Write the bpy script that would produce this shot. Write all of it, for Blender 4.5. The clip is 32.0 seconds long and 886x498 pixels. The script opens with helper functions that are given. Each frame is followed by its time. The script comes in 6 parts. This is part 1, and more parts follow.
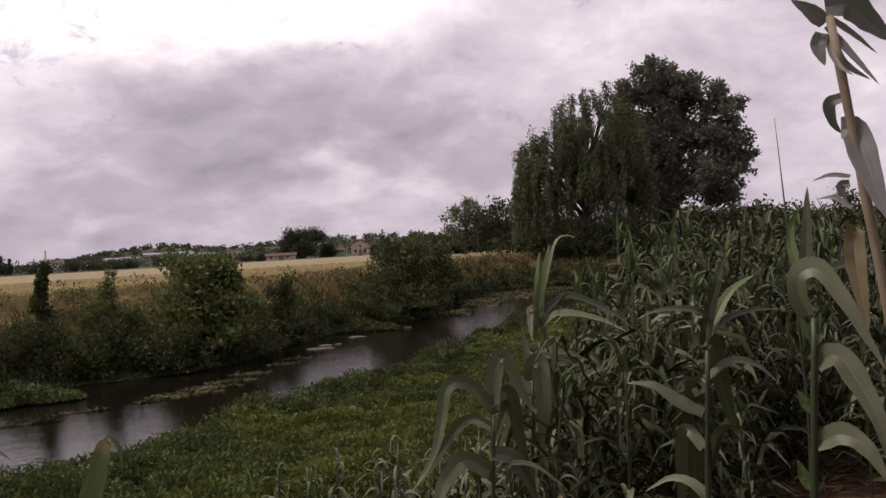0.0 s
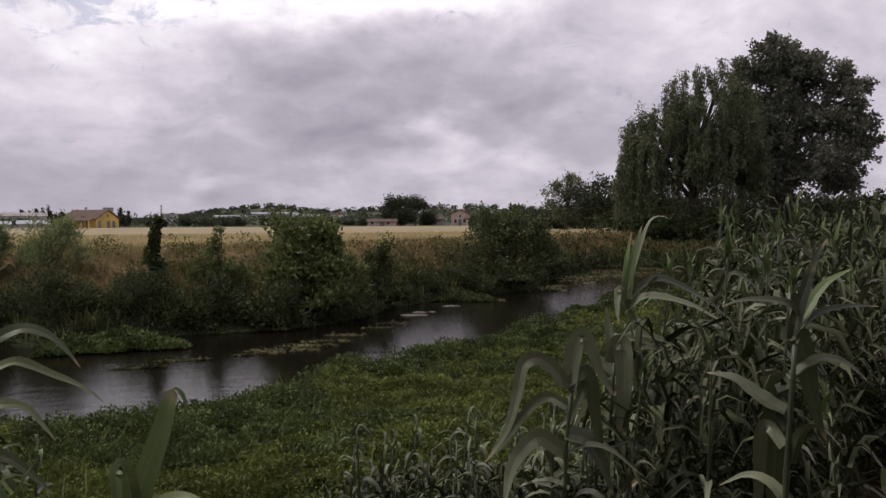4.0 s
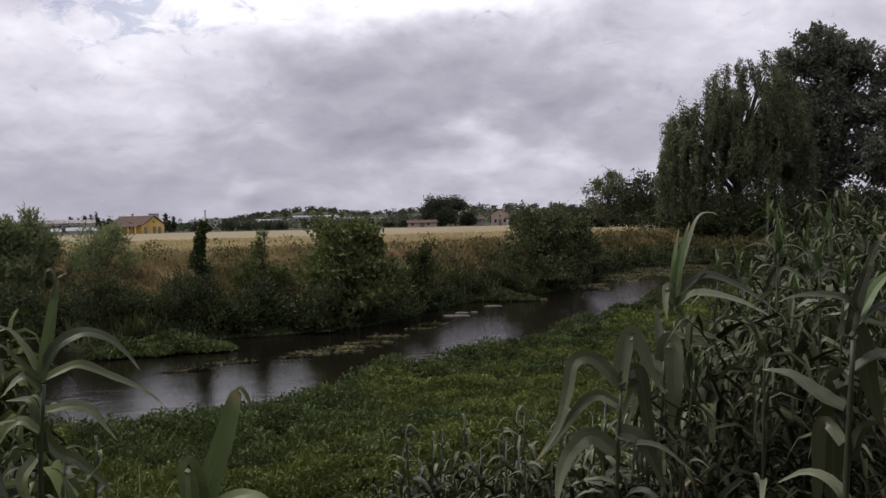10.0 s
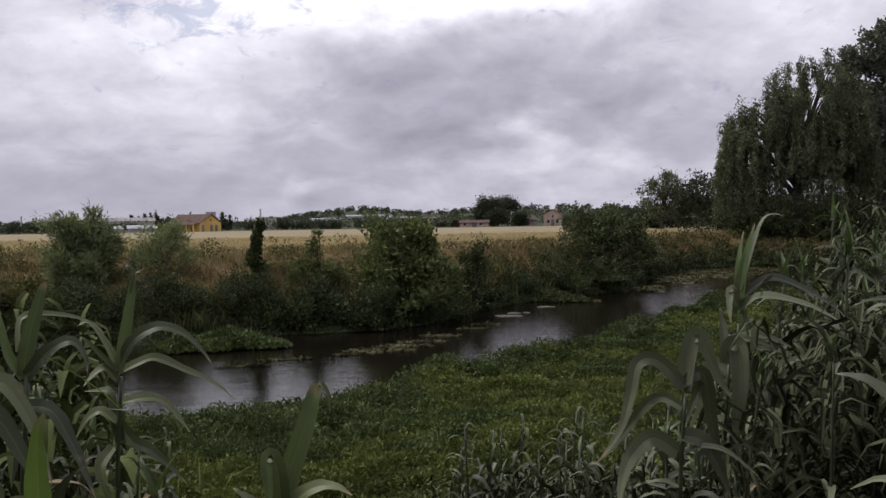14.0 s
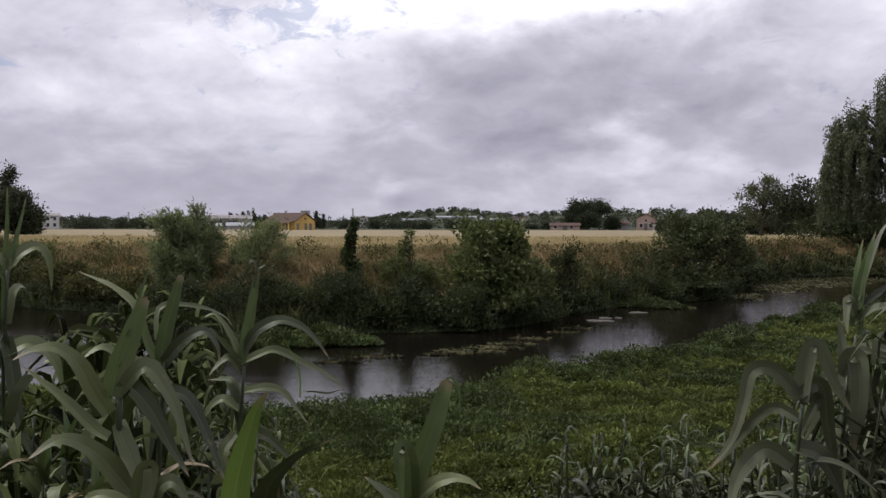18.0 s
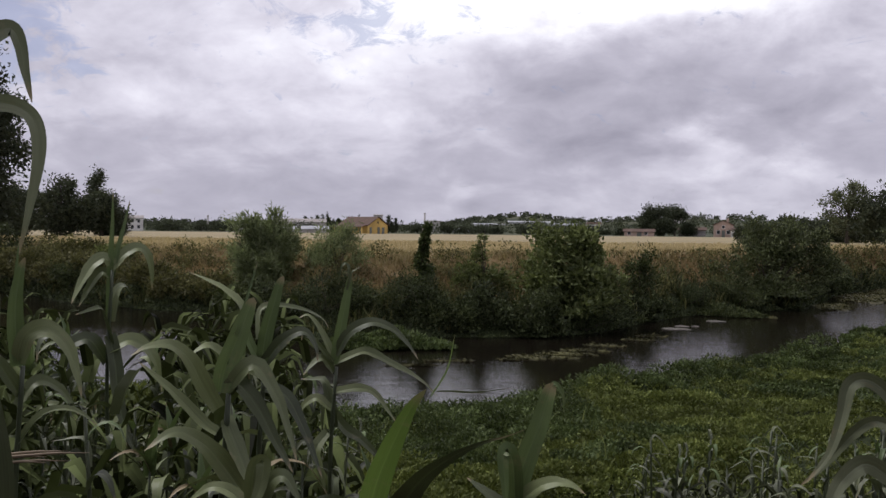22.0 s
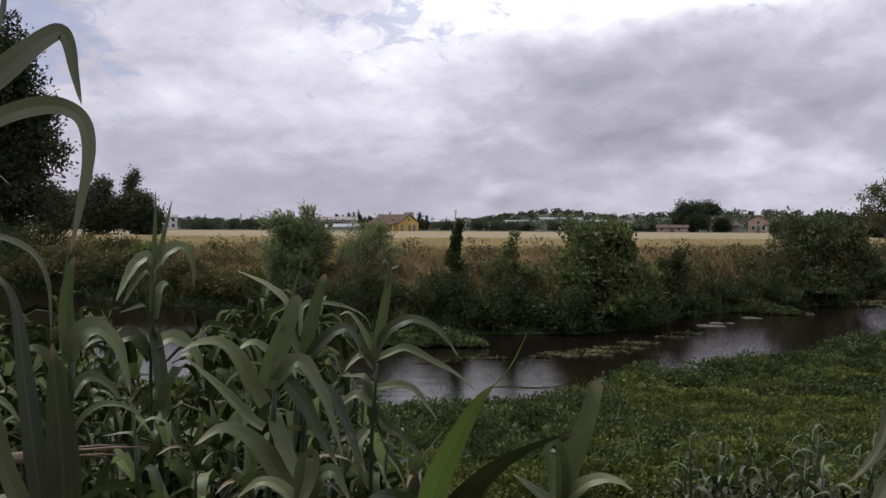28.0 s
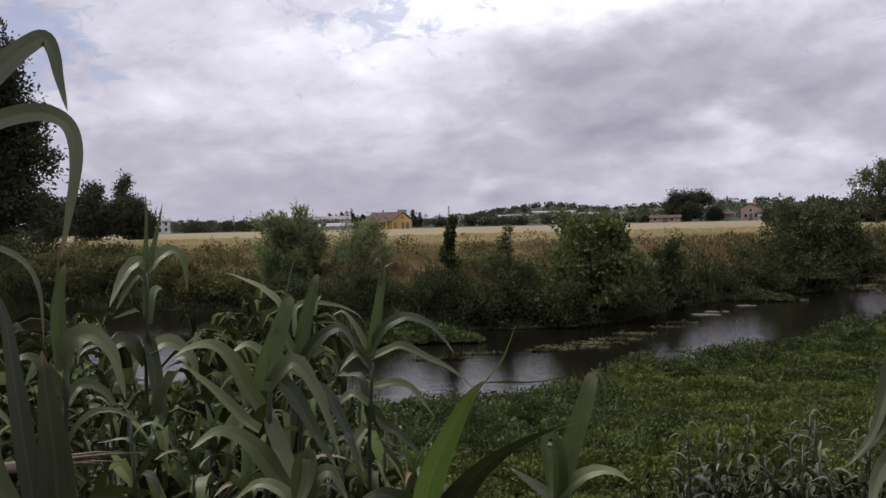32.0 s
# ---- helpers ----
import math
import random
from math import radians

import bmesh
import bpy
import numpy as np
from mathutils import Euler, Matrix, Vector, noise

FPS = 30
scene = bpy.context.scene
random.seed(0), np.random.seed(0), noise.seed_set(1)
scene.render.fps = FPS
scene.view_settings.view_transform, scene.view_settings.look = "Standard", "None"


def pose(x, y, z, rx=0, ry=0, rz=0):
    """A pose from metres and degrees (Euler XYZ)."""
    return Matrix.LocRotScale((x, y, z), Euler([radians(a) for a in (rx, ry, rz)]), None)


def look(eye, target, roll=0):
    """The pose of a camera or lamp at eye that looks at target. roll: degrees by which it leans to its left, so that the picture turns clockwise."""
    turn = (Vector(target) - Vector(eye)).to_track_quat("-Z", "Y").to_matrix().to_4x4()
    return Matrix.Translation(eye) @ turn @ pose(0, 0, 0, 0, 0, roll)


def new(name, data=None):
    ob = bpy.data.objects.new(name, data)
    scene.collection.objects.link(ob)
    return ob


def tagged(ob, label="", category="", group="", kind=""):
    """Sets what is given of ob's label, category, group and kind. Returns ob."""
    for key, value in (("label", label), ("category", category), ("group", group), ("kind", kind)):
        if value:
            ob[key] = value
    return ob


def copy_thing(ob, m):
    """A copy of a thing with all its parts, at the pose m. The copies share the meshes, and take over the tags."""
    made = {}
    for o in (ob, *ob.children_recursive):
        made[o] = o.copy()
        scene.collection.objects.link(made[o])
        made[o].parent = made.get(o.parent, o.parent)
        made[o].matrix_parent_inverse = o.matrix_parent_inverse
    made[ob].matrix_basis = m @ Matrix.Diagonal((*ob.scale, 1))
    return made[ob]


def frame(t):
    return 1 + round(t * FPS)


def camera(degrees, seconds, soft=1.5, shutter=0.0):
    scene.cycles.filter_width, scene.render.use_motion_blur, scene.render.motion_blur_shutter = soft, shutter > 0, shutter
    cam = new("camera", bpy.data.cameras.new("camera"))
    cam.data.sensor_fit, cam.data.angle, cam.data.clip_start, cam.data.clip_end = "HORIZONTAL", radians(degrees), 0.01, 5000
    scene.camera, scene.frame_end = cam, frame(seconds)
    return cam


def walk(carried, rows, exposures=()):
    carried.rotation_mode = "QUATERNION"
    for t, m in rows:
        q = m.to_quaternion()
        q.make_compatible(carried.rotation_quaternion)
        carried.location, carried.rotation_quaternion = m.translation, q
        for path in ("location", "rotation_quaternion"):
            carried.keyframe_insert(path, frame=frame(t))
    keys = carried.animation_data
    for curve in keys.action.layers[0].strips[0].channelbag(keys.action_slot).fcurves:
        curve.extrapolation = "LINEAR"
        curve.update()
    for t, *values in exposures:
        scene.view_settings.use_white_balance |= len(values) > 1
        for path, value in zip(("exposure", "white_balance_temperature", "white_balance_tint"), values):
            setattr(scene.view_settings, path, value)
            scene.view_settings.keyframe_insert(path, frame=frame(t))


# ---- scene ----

# ---------------- camera and its walk ----------------
EXPOSURES = [(0.0, -0.05, 6900, 21), (2.5, -0.05, 6700, 18), (5.0, -0.08, 6450, 14), (12.0, -0.05, 6300, 12), (18.0, 0.0, 6250, 12), (25.0, 0.0, 6250, 12), (32.0, 0.02, 6250, 12)]
SKY_STRENGTH = 1.0
cam = camera(56.02, 32.0)
walk(cam, [
    (0.0, pose(0.000, 0.000, 0, 89.93, 3.27, -20.42)),
    (0.5, pose(0.008, 0.000, 0, 89.47, 3.66, -18.57)),
    (1.0, pose(0.016, 0.000, 0, 88.80, 3.12, -15.35)),
    (1.5, pose(0.024, 0.000, 0, 88.35, 3.84, -14.64)),
    (2.0, pose(0.032, 0.000, 0, 88.39, 3.23, -13.59)),
    (2.5, pose(0.060, 0.007, 0, 88.18, 0.81, -12.94)),
    (4.5, pose(0.062, 0.008, 0, 88.20, 0.23, -13.59)),
    (5.0, pose(0.062, 0.008, 0, 88.15, 0.35, -13.29)),
    (5.5, pose(0.061, 0.008, 0, 88.17, 0.38, -13.07)),
    (6.0, pose(0.059, 0.007, 0, 88.20, 0.29, -12.90)),
    (6.5, pose(0.052, 0.004, 0, 88.40, 1.14, -12.36)),
    (7.0, pose(0.050, 0.004, 0, 88.43, 1.15, -12.21)),
    (7.5, pose(0.050, 0.003, 0, 88.33, 1.22, -12.20)),
    (8.0, pose(0.047, 0.003, 0, 88.38, 1.32, -12.01)),
    (8.5, pose(0.043, 0.001, 0, 88.42, 1.16, -11.71)),
    (9.0, pose(0.041, 0.000, 0, 88.36, 1.17, -11.55)),
    (9.5, pose(0.035, -0.002, 0, 88.31, 0.94, -11.16)),
    (10.0, pose(0.031, -0.003, 0, 88.26, 1.22, -10.82)),
    (10.5, pose(0.022, -0.007, 0, 88.35, 1.40, -10.17)),
    (11.0, pose(0.016, -0.009, 0, 88.32, 1.61, -9.74)),
    (11.5, pose(0.013, -0.010, 0, 88.31, 1.35, -9.54)),
    (12.0, pose(0.008, -0.012, 0, 88.28, 1.24, -9.13)),
    (12.5, pose(0.005, -0.013, 0, 88.28, 1.11, -8.90)),
    (13.0, pose(-0.000, -0.015, 0, 88.33, 1.05, -8.55)),
    (13.5, pose(-0.010, -0.018, 0, 88.37, 1.04, -7.81)),
    (14.0, pose(-0.018, -0.021, 0, 88.32, 0.84, -7.25)),
    (14.5, pose(-0.025, -0.024, 0, 88.33, 0.78, -6.74)),
    (16.5, pose(-0.073, -0.041, 0, 88.63, -0.19, -3.24)),
    (17.0, pose(-0.082, -0.044, 0, 88.51, -0.24, -2.60)),
    (17.5, pose(-0.092, -0.048, 0, 88.43, -0.32, -1.84)),
    (18.0, pose(-0.102, -0.052, 0, 88.47, -0.16, -1.09)),
    (18.5, pose(-0.109, -0.054, 0, 88.68, -0.05, -0.60)),
    (19.0, pose(-0.117, -0.057, 0, 88.76, 0.16, -0.00)),
    (19.5, pose(-0.126, -0.060, 0, 88.96, 0.33, 0.65)),
    (20.0, pose(-0.132, -0.063, 0, 88.83, -0.54, 1.08)),
    (20.5, pose(-0.143, -0.066, 0, 88.78, -0.46, 1.87)),
    (21.0, pose(-0.152, -0.070, 0, 88.81, -0.58, 2.56)),
    (21.5, pose(-0.162, -0.073, 0, 88.66, -0.52, 3.26)),
    (22.0, pose(-0.169, -0.076, 0, 88.76, -0.64, 3.82)),
    (22.5, pose(-0.175, -0.078, 0, 88.74, -1.04, 4.22)),
    (23.0, pose(-0.180, -0.080, 0, 88.60, -1.18, 4.61)),
    (23.5, pose(-0.187, -0.083, 0, 88.64, -0.45, 5.13)),
    (24.0, pose(-0.192, -0.084, 0, 88.82, -0.31, 5.44)),
    (24.5, pose(-0.192, -0.084, 0, 88.82, -0.69, 5.46)),
    (25.0, pose(-0.191, -0.084, 0, 88.76, -0.90, 5.42)),
    (25.5, pose(-0.191, -0.084, 0, 88.67, -1.16, 5.41)),
    (27.5, pose(-0.198, -0.087, 0, 88.58, -0.53, 5.92)),
    (28.0, pose(-0.198, -0.087, 0, 88.55, -0.32, 5.94)),
    (28.5, pose(-0.198, -0.086, 0, 88.56, 0.08, 5.90)),
    (29.0, pose(-0.199, -0.087, 0, 88.48, 0.32, 5.99)),
    (29.5, pose(-0.199, -0.087, 0, 88.44, 0.26, 5.97)),
    (30.0, pose(-0.199, -0.087, 0, 88.51, 0.27, 6.00)),
    (30.5, pose(-0.201, -0.088, 0, 88.53, 0.55, 6.16)),
    (31.0, pose(-0.204, -0.089, 0, 88.49, 0.77, 6.38)),
    (31.5, pose(-0.199, -0.087, 0, 88.30, 1.60, 6.00)),
    (32.0, pose(-0.192, -0.084, 0, 88.30, 1.29, 5.49)),
], EXPOSURES)
# ---------------- world, sun ----------------
def math_node(nt, op, a, b=None, clamp=False):
    n = nt.nodes.new("ShaderNodeMath")
    n.operation, n.use_clamp = op, clamp
    for i, v in enumerate((a, b)):
        if v is None:
            continue
        if isinstance(v, (int, float)):
            n.inputs[i].default_value = v
        else:
            nt.links.new(v, n.inputs[i])
    return n.outputs[0]


def mix_node(nt, fac, a, b, mode="MIX"):
    n = nt.nodes.new("ShaderNodeMix")
    n.data_type, n.blend_type = "RGBA", mode
    for sock, v in ((n.inputs[0], fac), (n.inputs[6], a), (n.inputs[7], b)):
        if isinstance(v, (int, float)):
            sock.default_value = v
        elif isinstance(v, tuple):
            sock.default_value = (*v, 1)
        else:
            nt.links.new(v, sock)
    return n.outputs[2]


def ramp_node(nt, fac, stops):
    n = nt.nodes.new("ShaderNodeValToRGB")
    el = n.color_ramp.elements
    while len(el) < len(stops):
        el.new(0.5)
    for e, (p, c) in zip(el, stops):
        e.position = p
        e.color = (*c, 1) if isinstance(c, tuple) else (c, c, c, 1)
    nt.links.new(fac, n.inputs[0])
    return n.outputs[0]


def noise_node(nt, vec, scale, detail=4, rough=0.55, dist=0.0):
    n = nt.nodes.new("ShaderNodeTexNoise")
    n.inputs["Scale"].default_value, n.inputs["Detail"].default_value = scale, detail
    n.inputs["Roughness"].default_value, n.inputs["Distortion"].default_value = rough, dist
    if vec is not None:
        nt.links.new(vec, n.inputs["Vector"])
    return n.outputs[0]


def mapping_node(nt, vec, loc=(0, 0, 0), scale=(1, 1, 1), rot=(0, 0, 0)):
    n = nt.nodes.new("ShaderNodeMapping")
    n.inputs[1].default_value, n.inputs[2].default_value, n.inputs[3].default_value = loc, rot, scale
    nt.links.new(vec, n.inputs[0])
    return n.outputs[0]


def aim(az, el):
    """Unit direction; az in degrees to the right of +y."""
    a, e = radians(az), radians(el)
    return Vector((math.sin(a) * math.cos(e), math.cos(a) * math.cos(e), math.sin(e)))


SUN_AZ, SUN_EL = -72.0, 54.0
world = bpy.data.worlds.new("overcast_sky")
scene.world = world
world.use_nodes = True
nt = world.node_tree
nt.nodes.clear()
geo = nt.nodes.new("ShaderNodeTexCoord").outputs["Generated"]
sky = nt.nodes.new("ShaderNodeTexSky")
sky.sky_type, sky.sun_disc = "NISHITA", False
sky.sun_elevation, sky.sun_rotation = radians(SUN_EL), radians(SUN_AZ)
sep = nt.nodes.new("ShaderNodeSeparateXYZ")
nt.links.new(geo, sep.inputs[0])
# cloud deck: the direction cast on a plane overhead, so that clouds flatten to the horizon
lift = math_node(nt, "ADD", math_node(nt, "MAXIMUM", sep.outputs[2], 0.0), 0.42)
comb = nt.nodes.new("ShaderNodeCombineXYZ")
nt.links.new(math_node(nt, "DIVIDE", sep.outputs[0], lift), comb.inputs[0])
nt.links.new(math_node(nt, "DIVIDE", sep.outputs[1], lift), comb.inputs[1])
deck = comb.outputs[0]
n_big = noise_node(nt, mapping_node(nt, deck, (3.1, 1.7, 0), (1.5, 1.5, 1)), 1.0, 8, 0.5, 0.15)
n_fine = noise_node(nt, mapping_node(nt, deck, (7.3, 2.2, 0), (1.0, 1.0, 1)), 5.5, 9, 0.56, 0.25)


# ragged edges: directions pushed about by two sizes of noise
warp = nt.nodes.new("ShaderNodeTexNoise")
warp.inputs["Scale"].default_value, warp.inputs["Detail"].default_value, warp.inputs["Roughness"].default_value = 1.9, 7.0, 0.6
nt.links.new(deck, warp.inputs["Vector"])
shift = nt.nodes.new("ShaderNodeVectorMath")
shift.operation = "MULTIPLY_ADD"
nt.links.new(warp.outputs["Color"], shift.inputs[0])
shift.inputs[1].default_value = (0.34, 0.34, 0.20)
shift.inputs[2].default_value = (-0.17, -0.17, -0.10)
bent = nt.nodes.new("ShaderNodeVectorMath")
bent.operation = "ADD"
nt.links.new(geo, bent.inputs[0])
nt.links.new(shift.outputs[0], bent.inputs[1])


def bank(az, el, outer, inner, flat, vec=None):
    """One large cloud or clearing, 1 inside and 0 outside, around a direction."""
    c = aim(az, el)
    v = nt.nodes.new("ShaderNodeVectorMath")
    v.operation = "DISTANCE"
    nt.links.new(mapping_node(nt, vec or bent.outputs[0], (0, 0, 0), (1, 1, flat)), v.inputs[0])
    v.inputs[1].default_value = (c.x, c.y, c.z * flat)
    m = nt.nodes.new("ShaderNodeMapRange")
    m.interpolation_type = "SMOOTHSTEP"
    m.inputs["From Min"].default_value, m.inputs["From Max"].default_value = outer, inner
    nt.links.new(v.outputs["Value"], m.inputs[0])
    return m.outputs[0]


def total(pairs):
    """Weighted sum of several banks."""
    out = None
    for weight, b in pairs:
        w = math_node(nt, "MULTIPLY", b, weight)
        out = w if out is None else math_node(nt, "ADD", out, w)
    return out


near_bent = nt.nodes.new("ShaderNodeVectorMath")
near_bent.operation = "MULTIPLY_ADD"
nt.links.new(shift.outputs[0], near_bent.inputs[0])
near_bent.inputs[1].default_value = (0.16, 0.16, 0.16)
nt.links.new(geo, near_bent.inputs[2])
puff = near_bent.outputs[0]
grey = total([(0.12, bank(-2.3, 1.9, 0.026, 0.004, 1.6, puff)), (0.13, bank(9.0, 7.4, 0.34, 0.10, 2.3)), (0.07, bank(20, 5.0, 0.26, 0.05, 2.8)), (0.13, bank(-15, 1.5, 0.40, 0.08, 4.2)), (0.05, bank(30, 9, 0.4, 0.1, 2.0)), (0.12, bank(-28, 16, 0.30, 0.06, 1.5))])
clear = total([(0.13, bank(-2.8, 2.7, 0.026, 0.004, 1.3, puff)), (0.38, bank(3.0, 19.5, 0.34, 0.08, 2.3)), (0.02, bank(-17, 10.0, 0.32, 0.08, 1.9)), (0.09, bank(-5.5, 10.5, 0.17, 0.02, 1.0)),
               (0.33, bank(13, 17.6, 0.31, 0.06, 2.6)), (0.27, bank(13.2, 5.7, 0.095, 0.0, 2.3)), (0.18, bank(14, 3.2, 0.22, 0.02, 6.5)), (0.06, bank(34, 16, 0.30, 0.06, 1.6))])
dens = math_node(nt, "ADD", math_node(nt, "MULTIPLY", n_big, 0.46), math_node(nt, "MULTIPLY", n_fine, 0.54))
dens = math_node(nt, "ADD", math_node(nt, "SUBTRACT", math_node(nt, "MULTIPLY", dens, 1.2), 0.05), math_node(nt, "SUBTRACT", grey, clear))
cloud = ramp_node(nt, dens, [(0.30, (1.08, 1.06, 1.10)), (0.48, (0.78, 0.75, 0.82)), (0.66, (0.54, 0.515, 0.585)), (0.92, (0.33, 0.315, 0.375))])
# small torn holes with blue behind
tear = noise_node(nt, mapping_node(nt, deck, (1.2, 5.0, 0), (1.0, 1.0, 1)), 15.0, 6, 0.65, 0.6)
holes = total([(1.0, bank(-8.5, 13.6, 0.17, 0.03, 2.2)), (1.5, bank(-31, 11.5, 0.16, 0.03, 1.4)), (0.6, bank(31.5, 15.5, 0.10, 0.02, 1.6))])
thin = ramp_node(nt, math_node(nt, "SUBTRACT", tear, math_node(nt, "MULTIPLY", holes, 0.16)), [(0.26, 1.0), (0.38, 0.0)])
blue = mix_node(nt, 1.0, sky.outputs[0], (0.085, 0.078, 0.090), "MULTIPLY")
tone = mix_node(nt, math_node(nt, "MULTIPLY", thin, 0.45), cloud, blue)
low = nt.nodes.new("ShaderNodeMapRange")
low.inputs["From Min"].default_value, low.inputs["From Max"].default_value = 0.13, 0.0
nt.links.new(sep.outputs[2], low.inputs[0])
tone = mix_node(nt, math_node(nt, "MULTIPLY", low.outputs[0], 0.6), tone, (0.45, 0.432, 0.50))
bg = nt.nodes.new("ShaderNodeBackground")
nt.links.new(tone, bg.inputs[0])
bg.inputs[1].default_value = SKY_STRENGTH
nt.links.new(bg.outputs[0], nt.nodes.new("ShaderNodeOutputWorld").inputs[0])

sun = new("sun", bpy.data.lights.new("sun", "SUN"))
sun.data.energy, sun.data.angle, sun.data.color = 2.2, radians(12), (1.0, 0.96, 0.9)
sun.matrix_world = look(aim(SUN_AZ, SUN_EL) * 50, (0, 0, 0))
# ---------------- materials ----------------
def material(name, build):
    m = bpy.data.materials.new(name)
    m.use_nodes = True
    t = m.node_tree
    build(t, t.nodes["Principled BSDF"], t.nodes["Material Output"])
    return m


def coords(t, which="Object"):
    return t.nodes.new("ShaderNodeTexCoord").outputs[which]


def bump_to(t, bsdf, height, strength, distance):
    b = t.nodes.new("ShaderNodeBump")
    b.inputs["Strength"].default_value, b.inputs["Distance"].default_value = strength, distance
    t.links.new(height, b.inputs["Height"])
    t.links.new(b.outputs[0], bsdf.inputs["Normal"])


def leaf_material(name, dark, light, rough=0.5, through_=0.25, island=True, patch=0.0, patch_scale=0.4, gloss=0.12):
    """Foliage: each leaf its own shade between dark and light, partly letting light through."""
    def build(t, b, out):
        if island:
            r = t.nodes.new("ShaderNodeNewGeometry").outputs["Random Per Island"]
        else:
            r = t.nodes.new("ShaderNodeObjectInfo").outputs["Random"]
        pos = t.nodes.new("ShaderNodeNewGeometry").outputs["Position"]
        col = mix_node(t, r, dark, light)
        if patch:
            n = ramp_node(t, noise_node(t, pos, patch_scale, 3), [(0.38, 1 - patch), (0.62, 1 + patch * 0.6)])
            col = mix_node(t, 1.0, col, n, "MULTIPLY")
        fine = ramp_node(t, noise_node(t, pos, 9.0, 2), [(0.3, 0.82), (0.7, 1.12)])
        col = mix_node(t, 1.0, col, fine, "MULTIPLY")
        t.links.new(col, b.inputs["Base Color"])
        b.inputs["Roughness"].default_value = rough
        b.inputs["Specular IOR Level"].default_value = gloss
        tr = t.nodes.new("ShaderNodeBsdfTranslucent")
        t.links.new(mix_node(t, 0.5, col, (light[0] * 1.2, light[1] * 1.3, light[2] * 0.7)), tr.inputs[0])
        mx = t.nodes.new("ShaderNodeMixShader")
        mx.inputs[0].default_value = through_
        t.links.new(b.outputs[0], mx.inputs[1])
        t.links.new(tr.outputs[0], mx.inputs[2])
        t.links.new(mx.outputs[0], out.inputs[0])
    return material(name, build)


def plain_material(name, c1, c2, scale, rough=0.8, bump=0.3, dist=0.02, detail=5, stretch=(1, 1, 1)):
    def build(t, b, out):
        v = mapping_node(t, coords(t), scale=stretch)
        n = noise_node(t, v, scale, detail, 0.6)
        n2 = noise_node(t, v, scale * 0.13, 3)
        col = mix_node(t, ramp_node(t, n, [(0.3, 0.0), (0.7, 1.0)]), c1, c2)
        col = mix_node(t, 1.0, col, ramp_node(t, n2, [(0.3, 0.75), (0.7, 1.15)]), "MULTIPLY")
        t.links.new(col, b.inputs["Base Color"])
        b.inputs["Roughness"].default_value = rough
        bump_to(t, b, n, bump, dist)
    return material(name, build)


def ground_build(t, b, out):
    pos = t.nodes.new("ShaderNodeNewGeometry").outputs["Position"]
    zone = t.nodes.new("ShaderNodeVertexColor")
    zone.layer_name = "cover"
    s = t.nodes.new("ShaderNodeSeparateColor")
    t.links.new(zone.outputs[0], s.inputs[0])
    fine = noise_node(t, pos, 3.0, 6, 0.65)
    wide = noise_node(t, pos, 0.12, 4)
    # red soil darkened in colour to stand for shade under the cane
    soil = mix_node(t, ramp_node(t, noise_node(t, pos, 7.0, 8, 0.7), [(0.35, 0.0), (0.65, 1.0)]), (0.012, 0.008, 0.006), (0.070, 0.034, 0.022))
    # herb ground darkened so gaps between tussocks read as shaded
    herb = mix_node(t, fine, (0.012, 0.018, 0.007), (0.042, 0.054, 0.018))
    dry = mix_node(t, fine, (0.10, 0.066, 0.032), (0.21, 0.145, 0.068))
    rows_ = noise_node(t, mapping_node(t, pos, scale=(0.05, 0.35, 1)), 1.0, 5, 0.65)
    straw = mix_node(t, ramp_node(t, rows_, [(0.3, 0.0), (0.7, 1.0)]), (0.22, 0.18, 0.10), (0.33, 0.275, 0.165))
    straw = mix_node(t, 1.0, straw, ramp_node(t, wide, [(0.3, 0.85), (0.7, 1.1)]), "MULTIPLY")
    far_ = mix_node(t, ramp_node(t, noise_node(t, pos, 0.012, 5, 0.6), [(0.42, 0.0), (0.5, 0.5), (0.62, 1.0)]), (0.026, 0.036, 0.019), (0.068, 0.072, 0.034))
    col = mix_node(t, s.outputs[0], soil, herb)
    col = mix_node(t, s.outputs[1], col, dry)
    col = mix_node(t, s.outputs[2], col, straw)
    far_mask = t.nodes.new("ShaderNodeMapRange")
    ln = t.nodes.new("ShaderNodeVectorMath")
    ln.operation = "LENGTH"
    t.links.new(pos, ln.inputs[0])
    t.links.new(ln.outputs["Value"], far_mask.inputs[0])
    far_mask.inputs["From Min"].default_value, far_mask.inputs["From Max"].default_value = 246, 262
    col = mix_node(t, far_mask.outputs[0], col, far_)
    t.links.new(col, b.inputs["Base Color"])
    b.inputs["Roughness"].default_value = 0.9
    b.inputs["Specular IOR Level"].default_value = 0.2
    bump_to(t, b, fine, 0.9, 0.10)


